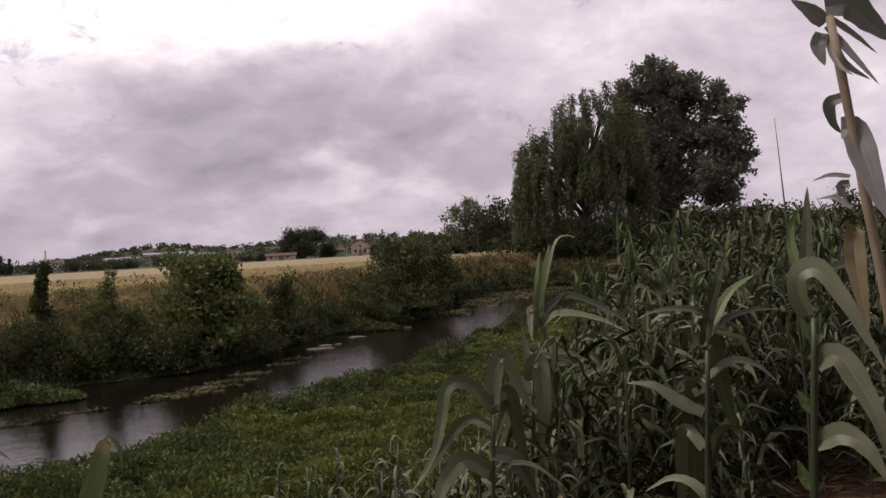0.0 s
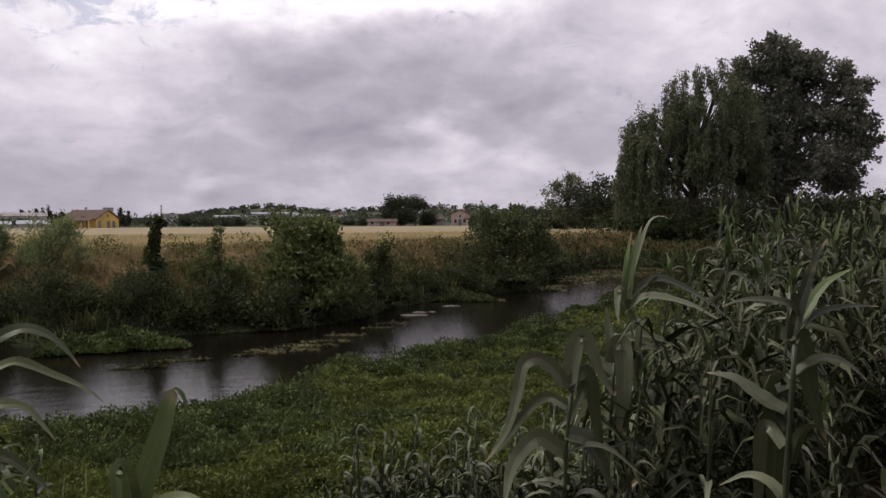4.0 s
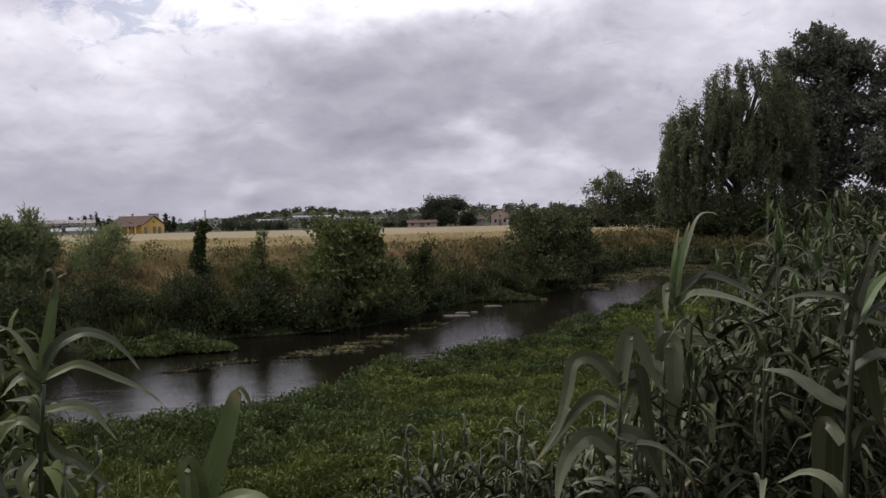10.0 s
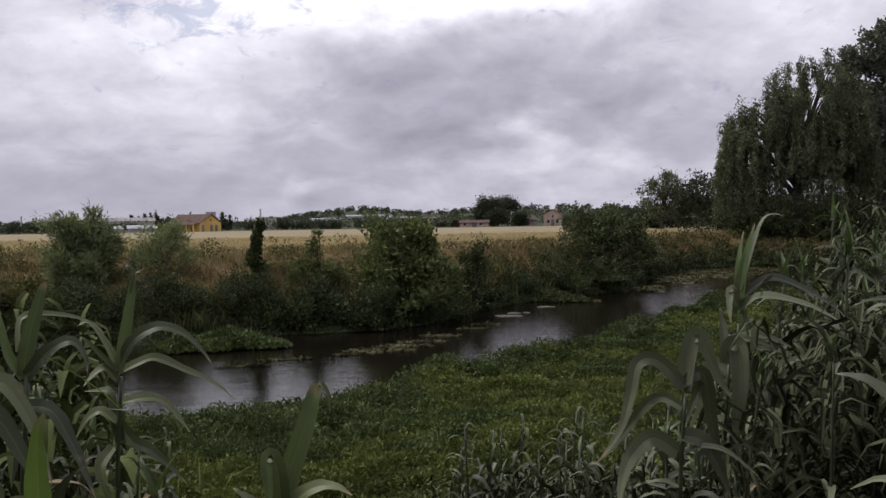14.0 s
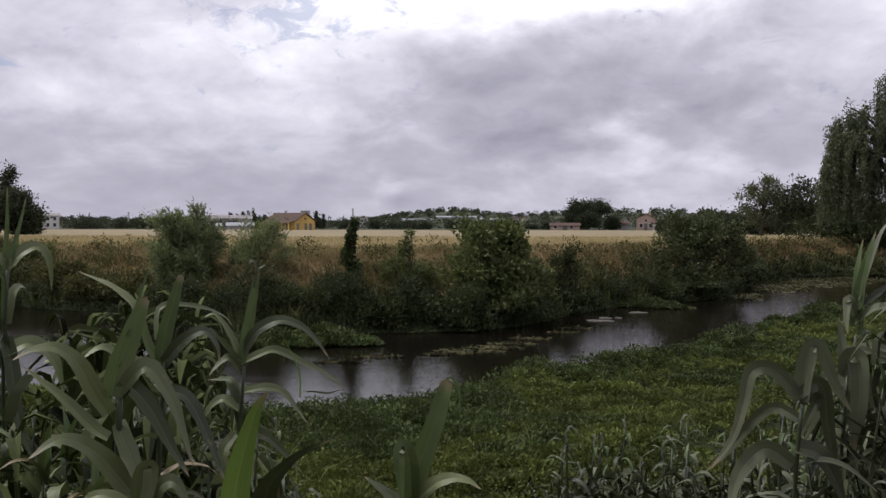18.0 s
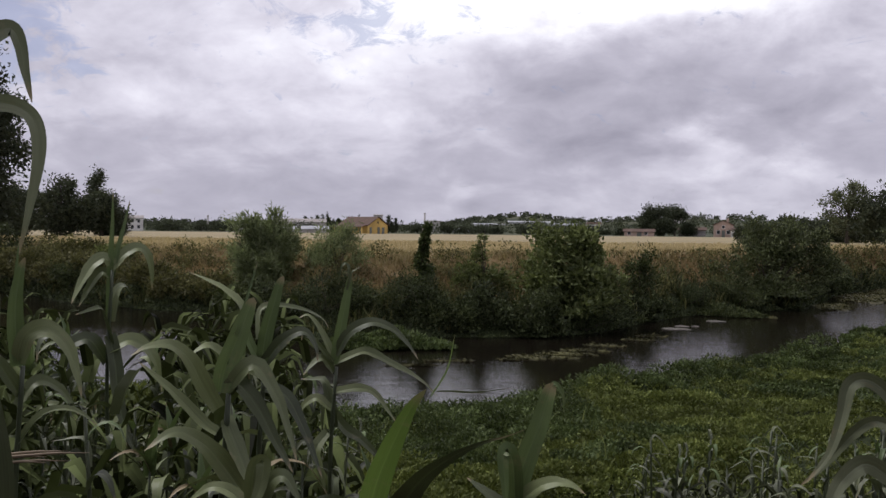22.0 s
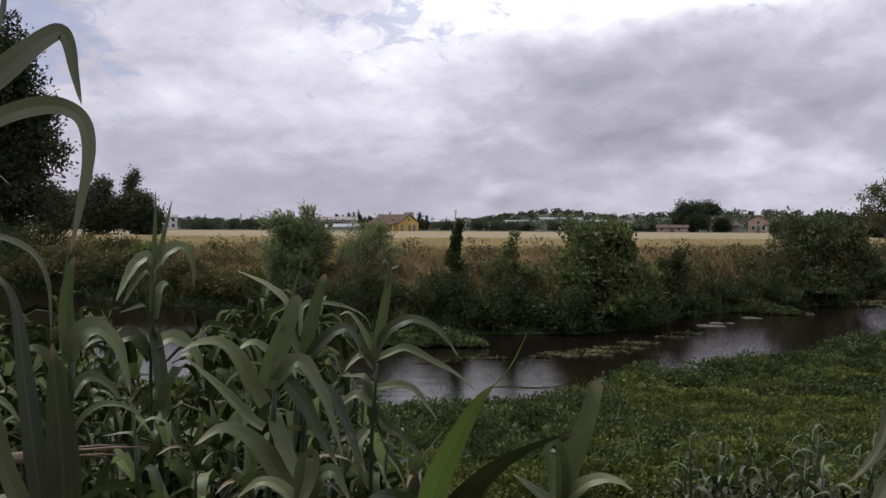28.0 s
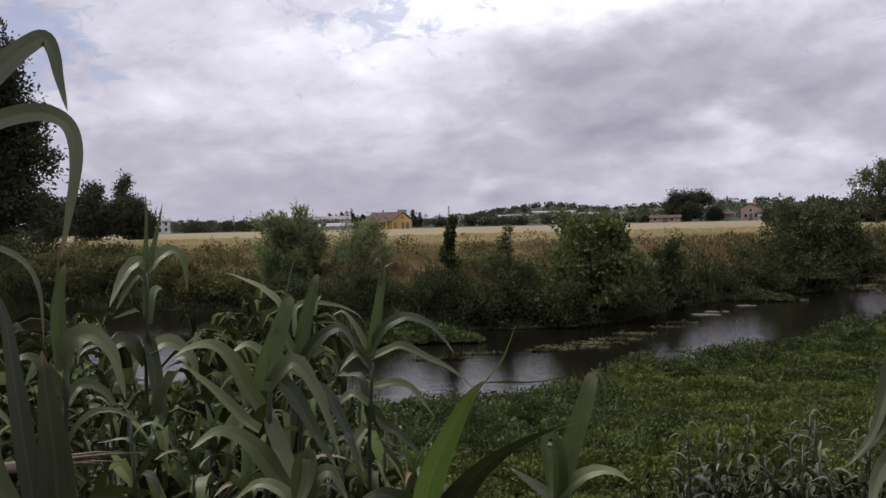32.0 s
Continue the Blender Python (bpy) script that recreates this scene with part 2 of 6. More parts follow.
def water_build(t, b, out):
    pos = t.nodes.new("ShaderNodeNewGeometry").outputs["Position"]
    murk = noise_node(t, pos, 0.35, 4)
    col = mix_node(t, murk, (0.004, 0.0035, 0.003), (0.010, 0.007, 0.005))
    t.links.new(col, b.inputs["Base Color"])
    b.inputs["Roughness"].default_value = 0.03
    b.inputs["IOR"].default_value = 1.33
    b.inputs["Specular IOR Level"].default_value = 0.44
    rip = noise_node(t, mapping_node(t, pos, scale=(0.8, 2.4, 1)), 5.0, 6, 0.65, 0.6)
    swirl = noise_node(t, mapping_node(t, pos, scale=(0.5, 1.2, 1)), 0.6, 3, 0.5, 1.0)
    fine = noise_node(t, mapping_node(t, pos, scale=(0.5, 1.9, 1)), 13.0, 3, 0.6, 0.3)
    wave = noise_node(t, mapping_node(t, pos, rot=(0, 0, 0.35), scale=(0.8, 2.2, 1)), 1.25, 3, 0.6, 0.8)
    rip = math_node(t, "ADD", math_node(t, "MULTIPLY", rip, 0.6), math_node(t, "MULTIPLY", wave, 2.6))
    h = math_node(t, "ADD", math_node(t, "ADD", rip, math_node(t, "MULTIPLY", fine, 0.6)), math_node(t, "MULTIPLY", swirl, 0.6))
    bump_to(t, b, h, 0.085, 0.05)


M_GROUND = material("ground_cover", ground_build)
M_WATER = material("river_water", water_build)
M_HERB = leaf_material("meadow_herb", (0.036, 0.054, 0.020), (0.117, 0.149, 0.053), 0.5, 0.15, True, 0.55, 1.3)
M_HERB_YELLOW = leaf_material("yellowing_herb", (0.066, 0.084, 0.023), (0.164, 0.188, 0.052), 0.55, 0.15, True, 0.45, 1.0)
# darkest scrub leaves lowered in colour to stand for deep shade
M_SCRUB = leaf_material("bank_scrub", (0.012, 0.017, 0.008), (0.088, 0.106, 0.047), 0.6, 0.15, True, 0.55, 1.1)
M_BUSH = leaf_material("bush_leaf", (0.032, 0.044, 0.019), (0.200, 0.228, 0.090), 0.5, 0.25, True, 0.35, 0.9)
M_SAPLING = leaf_material("young_willow_leaf", (0.105, 0.130, 0.066), (0.270, 0.305, 0.155), 0.5, 0.3, True, 0.3, 1.3)
M_BUSH_DARK = leaf_material("dark_bush_leaf", (0.018, 0.025, 0.011), (0.108, 0.126, 0.054), 0.55, 0.2, True, 0.5, 1.3)
M_BUSH_GREY = leaf_material("grey_bush_leaf", (0.026, 0.035, 0.017), (0.146, 0.166, 0.076), 0.5, 0.2, True, 0.4, 1.0)
M_WILLOW = leaf_material("willow_leaf", (0.042, 0.052, 0.031), (0.158, 0.174, 0.100), 0.5, 0.25, True, 0.4, 0.45)
# poplar leaves lifted and greyed, lens haze put into the colour
M_POPLAR_HAZED = leaf_material("hazed_poplar_leaf", (0.088, 0.093, 0.080), (0.200, 0.206, 0.165), 0.5, 0.25, True, 0.3, 0.4)
M_FARLEAF = leaf_material("far_tree_leaf", (0.030, 0.037, 0.024), (0.086, 0.098, 0.060), 0.6, 0.2, True, 0.3, 0.1)
M_WALNUT = leaf_material("walnut_leaf", (0.070, 0.082, 0.050), (0.190, 0.205, 0.125), 0.6, 0.25, True, 0.3, 0.4)
M_OLIVE = leaf_material("olive_scrub", (0.044, 0.046, 0.019), (0.165, 0.156, 0.064), 0.6, 0.2, True, 0.45, 0.8)
M_IVY = leaf_material("ivy_leaf", (0.018, 0.028, 0.011), (0.105, 0.130, 0.050), 0.4, 0.15)
M_DRY = leaf_material("dry_grass", (0.112, 0.077, 0.040), (0.285, 0.206, 0.108), 0.7, 0.25, True, 0.4, 0.3)
M_STRAW = leaf_material("ripe_straw", (0.31, 0.248, 0.135), (0.54, 0.44, 0.265), 0.65, 0.25, True, 0.2, 0.15)
M_STRAW_EDGE = leaf_material("bleached_grass", (0.160, 0.130, 0.066), (0.33, 0.272, 0.145), 0.7, 0.25, True, 0.35, 0.3)
M_ALGAE = leaf_material("algae_mat", (0.032, 0.032, 0.013), (0.094, 0.090, 0.038), 0.7, 0.05, True, 0.5, 1.5)
M_BARK = plain_material("bark", (0.035, 0.028, 0.022), (0.10, 0.082, 0.062), 6.0, 0.9, 0.6, 0.05, 5, (1, 1, 0.25))
M_STONE = plain_material("river_stone", (0.055, 0.05, 0.042), (0.13, 0.12, 0.10), 6.0, 1.0, 0.8, 0.05)
M_TILE = plain_material("clay_roof", (0.060, 0.034, 0.024), (0.110, 0.062, 0.042), 3.0, 0.85, 0.3, 0.03, 4, (4, 1, 1))
M_YELLOW = plain_material("yellow_render", (0.50, 0.34, 0.10), (0.62, 0.43, 0.14), 0.8, 0.85, 0.1, 0.01)
M_WHITE = plain_material("white_render", (0.66, 0.64, 0.60), (0.80, 0.78, 0.74), 0.7, 0.85, 0.1, 0.01)
M_PINK = plain_material("pink_render", (0.40, 0.29, 0.23), (0.52, 0.39, 0.32), 0.8, 0.85, 0.1, 0.01)
M_SHEET = plain_material("grey_roof_sheet", (0.30, 0.31, 0.33), (0.44, 0.45, 0.47), 0.5, 0.5, 0.1, 0.01)
M_GREYROOF = plain_material("weathered_roof", (0.22, 0.20, 0.19), (0.36, 0.33, 0.31), 0.8, 0.8, 0.1, 0.01)
M_CONCRETE = plain_material("concrete", (0.35, 0.33, 0.31), (0.48, 0.46, 0.43), 0.6, 0.85, 0.1, 0.01)
M_DARKPANE = plain_material("dark_pane", (0.02, 0.022, 0.026), (0.04, 0.043, 0.05), 1.0, 0.2, 0.0, 0.01)
M_DOOR = plain_material("painted_door", (0.10, 0.11, 0.10), (0.16, 0.17, 0.15), 2.0, 0.6, 0.1, 0.01)


def blade_build(dark, light, rib, through_=0.10):
    def build(t, b, out):
        uv = t.nodes.new("ShaderNodeUVMap").outputs[0]
        s = t.nodes.new("ShaderNodeSeparateXYZ")
        t.links.new(uv, s.inputs[0])
        r = t.nodes.new("ShaderNodeObjectInfo").outputs["Random"]
        pos = t.nodes.new("ShaderNodeNewGeometry").outputs["Position"]
        col = mix_node(t, r, dark, light)
        streak = noise_node(t, mapping_node(t, uv, scale=(26, 1.5, 1)), 1.0, 3, 0.6)
        col = mix_node(t, 1.0, col, ramp_node(t, streak, [(0.3, 0.78), (0.7, 1.16)]), "MULTIPLY")
        spot = ramp_node(t, noise_node(t, pos, 14.0, 4, 0.7), [(0.60, 0.0), (0.74, 0.6)])
        col = mix_node(t, spot, col, (0.20, 0.17, 0.09))
        mid = ramp_node(t, math_node(t, "ABSOLUTE", math_node(t, "SUBTRACT", s.outputs[0], 0.5)), [(0.03, 1.0), (0.075, 0.0)])
        col = mix_node(t, math_node(t, "MULTIPLY", mid, 0.2), col, rib)
        tip = ramp_node(t, math_node(t, "ADD", s.outputs[1], math_node(t, "MULTIPLY", streak, 0.08)), [(0.93, 0.0), (1.0, 0.8)])
        col = mix_node(t, tip, col, (0.26, 0.20, 0.11))
        t.links.new(col, b.inputs["Base Color"])
        b.inputs["Roughness"].default_value = 0.52
        b.inputs["Specular IOR Level"].default_value = 0.45
        bump_to(t, b, streak, 0.15, 0.003)
        tr = t.nodes.new("ShaderNodeBsdfTranslucent")
        t.links.new(mix_node(t, 0.5, col, (0.11, 0.16, 0.04)), tr.inputs[0])
        mx = t.nodes.new("ShaderNodeMixShader")
        mx.inputs[0].default_value = through_
        t.links.new(b.outputs[0], mx.inputs[1])
        t.links.new(tr.outputs[0], mx.inputs[2])
        t.links.new(mx.outputs[0], out.inputs[0])
    return build


M_BLADE = material("cane_leaf", blade_build((0.022, 0.027, 0.013), (0.162, 0.178, 0.102), (0.19, 0.21, 0.13)))
# inner cane leaves darker than outer ones, shade put into the colour
M_BLADE_SHADED = leaf_material("shaded_cane_leaf", (0.003, 0.004, 0.002), (0.108, 0.120, 0.066), 0.55, 0.04, True, 0.35, 1.2, 0.04)
M_BLADE_YOUNG = material("young_cane_leaf", blade_build((0.058, 0.090, 0.026), (0.124, 0.172, 0.060), (0.17, 0.22, 0.11), 0.18))
M_BLADE_GREEN = material("green_cane_leaf", blade_build((0.016, 0.024, 0.007), (0.170, 0.198, 0.082), (0.19, 0.23, 0.11)))
# same shade darkening for the inner leaves upstream
M_BLADE_GREEN_SHADED = leaf_material("shaded_green_cane_leaf", (0.003, 0.004, 0.001), (0.118, 0.144, 0.054), 0.55, 0.04, True, 0.35, 1.2, 0.03)
M_BLADE_FRESH = material("fresh_cane_leaf", blade_build((0.10, 0.175, 0.026), (0.14, 0.225, 0.036), (0.2, 0.30, 0.09), 0.35))
# withered grey, made lighter still to take in haze
M_BLADE_WITHERED_HAZED = material("withered_hazed_cane_leaf", blade_build((0.13, 0.13, 0.12), (0.24, 0.235, 0.22), (0.28, 0.27, 0.24), 0.25))
M_BLADE_DRY = material("dry_cane_leaf", blade_build((0.17, 0.13, 0.065), (0.29, 0.23, 0.13), (0.32, 0.27, 0.17)))
# stem green darkened to carry the shade inside the stand
M_STEM = plain_material("cane_stem", (0.030, 0.042, 0.018), (0.066, 0.080, 0.036), 8.0, 0.5, 0.2, 0.004, 3, (1, 1, 0.15))

# ---------------- shape helpers ----------------
def mesh_of(name, verts, faces, mat, smooth=False, uvs=None):
    me = bpy.data.meshes.new(name)
    me.from_pydata([tuple(v) for v in verts] if not isinstance(verts, np.ndarray) else verts.tolist(), [],
                   faces if not isinstance(faces, np.ndarray) else faces.tolist())
    me.materials.append(mat)
    if smooth:
        me.polygons.foreach_set("use_smooth", [True] * len(me.polygons))
    if uvs is not None:
        layer = me.uv_layers.new(name="UVMap")
        idx = np.zeros(len(me.loops), dtype=np.int32)
        me.loops.foreach_get("vertex_index", idx)
        layer.data.foreach_set("uv", np.asarray(uvs, dtype=np.float32)[idx].ravel())
    return me


def part(name, data, parent, label="", m=None):
    """Links a mesh as one object under a thing or part."""
    ob = new(name, data)
    ob.parent = parent
    if m is not None:
        ob.matrix_basis = m
    return tagged(ob, label) if label else ob


def thing(name, label, category, group="", kind="", at=(0, 0, 0), turn=0):
    ob = new(name)
    ob.empty_display_size = 0.1
    ob.matrix_basis = pose(*at, 0, 0, turn)
    return tagged(ob, label, category, group, kind)


def box_verts(x0, y0, z0, x1, y1, z1):
    v = [(x, y, z) for z in (z0, z1) for y in (y0, y1) for x in (x0, x1)]
    f = [(0, 2, 3, 1), (4, 5, 7, 6), (0, 1, 5, 4), (2, 6, 7, 3), (0, 4, 6, 2), (1, 3, 7, 5)]
    return v, f


def box(name, mat, x0, y0, z0, x1, y1, z1, bevel=0.02):
    bm = bmesh.new()
    v, f = box_verts(x0, y0, z0, x1, y1, z1)
    vs = [bm.verts.new(p) for p in v]
    for q in f:
        bm.faces.new([vs[i] for i in q])
    if bevel:
        bmesh.ops.bevel(bm, geom=bm.edges[:], offset=bevel, segments=1, affect="EDGES")
    me = bpy.data.meshes.new(name)
    bm.to_mesh(me)
    bm.free()
    me.materials.append(mat)
    return me


def leaf_cloud(name, pos, along, length, width, mat, rng, fold=0.25):
    """Many small leaves in one mesh: each a folded diamond from its base along a direction."""
    n = len(pos)
    along = along / np.maximum(np.linalg.norm(along, axis=1, keepdims=True), 1e-6)
    rnd = rng.normal(size=(n, 3))
    side = np.cross(along, rnd)
    side /= np.maximum(np.linalg.norm(side, axis=1, keepdims=True), 1e-6)
    up = np.cross(side, along)
    L, W = length[:, None], width[:, None]
    mid = pos + along * L * 0.45
    v = np.stack([pos, mid + side * W * 0.5 + up * W * fold, pos + along * L - up * L * 0.08, mid - side * W * 0.5 + up * W * fold], 1).reshape(-1, 3)
    k = np.arange(n)[:, None] * 4
    f = np.concatenate([k + np.array([[0, 1, 2]]), k + np.array([[0, 2, 3]])], 1).reshape(-1, 3)
    me = bpy.data.meshes.new(name)
    me.vertices.add(len(v))
    me.vertices.foreach_set("co", v.astype(np.float32).ravel())
    me.loops.add(len(f) * 3)
    me.loops.foreach_set("vertex_index", f.astype(np.int32).ravel())
    me.polygons.add(len(f))
    me.polygons.foreach_set("loop_start", np.arange(len(f), dtype=np.int32) * 3)
    me.polygons.foreach_set("loop_total", np.full(len(f), 3, dtype=np.int32))
    me.update(calc_edges=True)
    me.materials.append(mat)
    return me


def blade_cloud(name, pos, lean, height, width, mat, rng):
    """Grass blades or stalks in one mesh: two-step bent slivers."""
    n = len(pos)
    a = rng.uniform(0, 2 * np.pi, n)
    side = np.stack([np.cos(a), np.sin(a), np.zeros(n)], 1)
    H, W = height[:, None], width[:, None]
    up = np.array([[0, 0, 1.0]])
    v = np.stack([pos - side * W * 0.5, pos + side * W * 0.5, pos + up * H * 0.6 + lean * H * 0.25 + side * W * 0.4,
                  pos + up * H * 0.6 + lean * H * 0.25 - side * W * 0.4, pos + up * H * 0.95 + lean * H * 0.75], 1).reshape(-1, 3)
    k = np.arange(n)[:, None] * 5
    f = np.concatenate([k + np.array([[0, 1, 2]]), k + np.array([[0, 2, 3]]), k + np.array([[3, 2, 4]])], 1).reshape(-1, 3)
    me = bpy.data.meshes.new(name)
    me.vertices.add(len(v))
    me.vertices.foreach_set("co", v.astype(np.float32).ravel())
    me.loops.add(len(f) * 3)
    me.loops.foreach_set("vertex_index", f.astype(np.int32).ravel())
    me.polygons.add(len(f))
    me.polygons.foreach_set("loop_start", np.arange(len(f), dtype=np.int32) * 3)
    me.polygons.foreach_set("loop_total", np.full(len(f), 3, dtype=np.int32))
    me.update(calc_edges=True)
    me.materials.append(mat)
    return me


def tube(verts, faces, pts, radii, sides=6):
    """Adds a tapered tube along pts to the lists."""
    base = len(verts)
    pts = [Vector(p) for p in pts]
    for i, (p, r) in enumerate(zip(pts, radii)):
        d = (pts[min(i + 1, len(pts) - 1)] - pts[max(i - 1, 0)]).normalized()
        s = d.orthogonal().normalized() if i == 0 else (s - d * s.dot(d)).normalized()
        u = d.cross(s)
        for k in range(sides):
            a = 2 * math.pi * k / sides
            verts.append(tuple(p + (s * math.cos(a) + u * math.sin(a)) * r))
    for i in range(len(pts) - 1):
        for k in range(sides):
            a, b = base + i * sides + k, base + i * sides + (k + 1) % sides
            faces.append((a, b, b + sides, a + sides))
    faces.append(tuple(base + (len(pts) - 1) * sides + k for k in range(sides)))


# ---------------- the lie of the land ----------------
WATER_Z = -3.6
NEAR = [(-90, 90), (-60, 45), (-45, 30), (-32, 24), (-26, 20), (-20, 18), (-13, 16.8), (-6, 16.8), (0, 17.1), (4.5, 18.6), (6.3, 20.4), (10, 20.9), (12, 23), (14, 24.2),
        (17, 26.3), (21, 28.6), (21.8, 33), (24, 37), (27, 41), (32, 52), (45, 75), (60, 110), (90, 200)]
FAR = [(-90, 220), (-60, 120), (-45, 75), (-32, 52), (-28, 43), (-24, 39), (-19, 37), (-16, 31), (-13, 27.2), (-6, 28.0), (-2, 28.2), (3, 28.6), (6, 30), (8, 31.8), (10, 34.8),
       (14, 39.6), (17, 41.5), (19.5, 44), (21.7, 56), (24.5, 67), (28, 70), (35, 72), (45, 84), (60, 130), (90, 300)]


def lerp_az(table, az):
    a, r = zip(*table)
    return np.interp(az, a, r)


def smooth01(t):
    t = np.clip(t, 0, 1)
    return t * t * (3 - 2 * t)


def wobble(x, y, scale):
    return (np.sin(x * 1.7 / scale + 1.3 * np.sin(y * 1.1 / scale)) + np.sin(y * 2.3 / scale + 1.7 * np.cos(x * 0.9 / scale)) + np.sin((x + y) * 3.1 / scale) * 0.5) / 2.5


def near_edge(az):
    """Distance of the near waterline by bearing."""
    return lerp_az(NEAR, az) * 0.935


def far_edge(az):
    return lerp_az(FAR, az)


HILLS = [(-2, 3.0, 1500, 13), (2.0, 3.5, 1500, 24), (10, 6, 1300, 17), (20, 9, 1200, 18), (-26, 10, 1600, 12), (-12, 5, 1500, 11), (38, 10, 1300, 15)]


def land(x, y):
    """Height of the ground and how it is covered: herbs, dry grass, straw."""
    x, y = np.asarray(x, float), np.asarray(y, float)
    az, r = np.degrees(np.arctan2(x, y)), np.hypot(x, y)
    n, f = near_edge(az), far_edge(az)
    w = wobble(x, y, 2.0)
    n, f = n + 0.35 * w, f + 0.3 * wobble(x, y, 1.3)
    z = -1.68 + 0 * r
    ridge = smooth01((az - 24 - 0.45 * np.maximum(r - 3.0, 0)) / 8) * (1 - smooth01((r - 26) / 12))
    ridge = ridge + smooth01((-8 - az - 0.9 * np.maximum(r - 3.0, 0)) / 7) * (1 - smooth01((r - 8) / 4))
    z = z - 1.45 * smooth01((r - 2.6) / 5.0) * (1 - 0.95 * np.clip(ridge, 0, 1))
    z = z - 0.35 * smooth01((r - 8) / np.maximum(n - 8.5, 1))
    z = np.where(r > 7, z + 0.10 * w * smooth01((r - 7) / 3), z)
    z = z - 0.75 * smooth01((r - n + 0.35) / 1.2)
    up = r - f
    bankz = -4.15 + 0.75 * smooth01((up + 0.6) / 0.9) + 0.75 * smooth01((up - 0.2) / 2.2) + 1.63 * smooth01((up - 1.0) / 8.5) + 0.06 * w
    bankz = np.where(up > 9, -1.02 + 0.04 * w * smooth01((60 - r) / 20), bankz)
    z = np.where(up > -0.6, bankz, z)
    hill = np.zeros_like(r)
    for a, wd, dist, h in HILLS:
        hill += h * np.exp(-((az - a) / wd) ** 2) * np.exp(-((r - dist) / 420) ** 2)
    z = z + hill + smooth01((r - 260) / 300) * -0.6
    side = smooth01((np.abs(az) - 66) / 20)
    z = z * (1 - side) + (-1.68 - 0.0 * r) * side
    bare = smooth01((az - 19 - 0.95 * np.maximum(r - 3.0, 0)) / 3) + smooth01((-15 - az) / 4) * smooth01((8 - r) / 2)
    herb = np.where(up < 0, smooth01((r - 2.5) / 1.5) * (1 - np.clip(bare, 0, 1)), 1 - smooth01((up - 2.0) / 3.0))
    dry = np.where(up > 0, smooth01((up - 2.0) / 2.5), 0)
    straw = np.where(up > 0, smooth01((up - 8.0 - 0.8 * w) / 2.5), 0)
    return z, herb, dry, straw


def build_ground():
    azs = np.concatenate([np.arange(-180, -50, 5), np.arange(-50, 52, 0.5), np.arange(52, 180, 4)])
    rs = np.concatenate([[0.02, 0.6, 1.2, 1.8], np.arange(2.4, 16, 0.45), np.arange(16, 50, 0.36), np.arange(50, 110, 1.5), np.geomspace(110, 4600, 46)])
    A, Rr = np.meshgrid(np.radians(azs), rs)
    x, y = Rr * np.sin(A), Rr * np.cos(A)
    z, h, d, s = land(x, y)
    v = np.stack([x, y, z], -1).reshape(-1, 3)
    na = len(azs)
    i = np.arange(len(rs) - 1)[:, None] * na
    j = np.arange(na)[None, :]
    j2 = (j + 1) % na
    f = np.stack([i + j, i + na + j, i + na + j2, i + j2], -1).reshape(-1, 4)
    me = mesh_of("ground", v, f, M_GROUND, True)
    col = me.color_attributes.new("cover", "FLOAT_COLOR", "POINT")
    col.data.foreach_set("color", np.stack([h, d, s, np.ones_like(h)], -1).astype(np.float32).ravel())
    return tagged(new("ground", me), "green meadow, dry grass bank and ripe straw field", "ground", kind="structure")


ground = build_ground()


def height(x, y):
    return float(land(x, y)[0])


def spot(az, r, dz=0.0):
    """A place on the ground at a bearing and a distance."""
    x, y = r * math.sin(radians(az)), r * math.cos(radians(az))
    return Vector((x, y, height(x, y) + dz))


def build_water():
    azs = np.radians(np.arange(-88, 88.1, 2.0))
    rs = np.geomspace(10, 330, 30)
    A, Rr = np.meshgrid(azs, rs)
    v = np.stack([Rr * np.sin(A), Rr * np.cos(A), np.full_like(A, WATER_Z)], -1).reshape(-1, 3)
    na = len(azs)
    i, j = np.arange(len(rs) - 1)[:, None] * na, np.arange(na - 1)[None, :]
    f = np.stack([i + j, i + na + j, i + na + j + 1, i + j + 1], -1).reshape(-1, 4)
    return tagged(new("river_water", mesh_of("river_water", v, f, M_WATER, True)), "slow dark brown river with faint ripples", "water", kind="structure")


water = build_water()


def scatter(rng, n, az0, az1, r0, r1):
    """Random places on the ground in a sector; r0 and r1 are functions of the bearing or numbers."""
    az = rng.uniform(az0, az1, n)
    a = r0(az) if callable(r0) else r0
    b = r1(az) if callable(r1) else r1
    r = np.sqrt(a ** 2 + (b ** 2 - a ** 2) * rng.uniform(0, 1, n))
    x, y = r * np.sin(np.radians(az)), r * np.cos(np.radians(az))
    return x, y, az, r
# ---------------- meadow, banks, field (uncountable growth) ----------------
def stuff(name, me, label, category):
    return tagged(new(name, me), label, category, kind="stuff")


def up_dirs(rng, n, spread):
    d = rng.normal(size=(n, 3)) * spread
    d[:, 2] = np.abs(d[:, 2]) * 0.6 + 0.45
    return d


def stand_edge(r):
    """Bearing at which the cane stand begins, by distance."""
    return 17 + 0.95 * np.maximum(r - 3.0, 0)


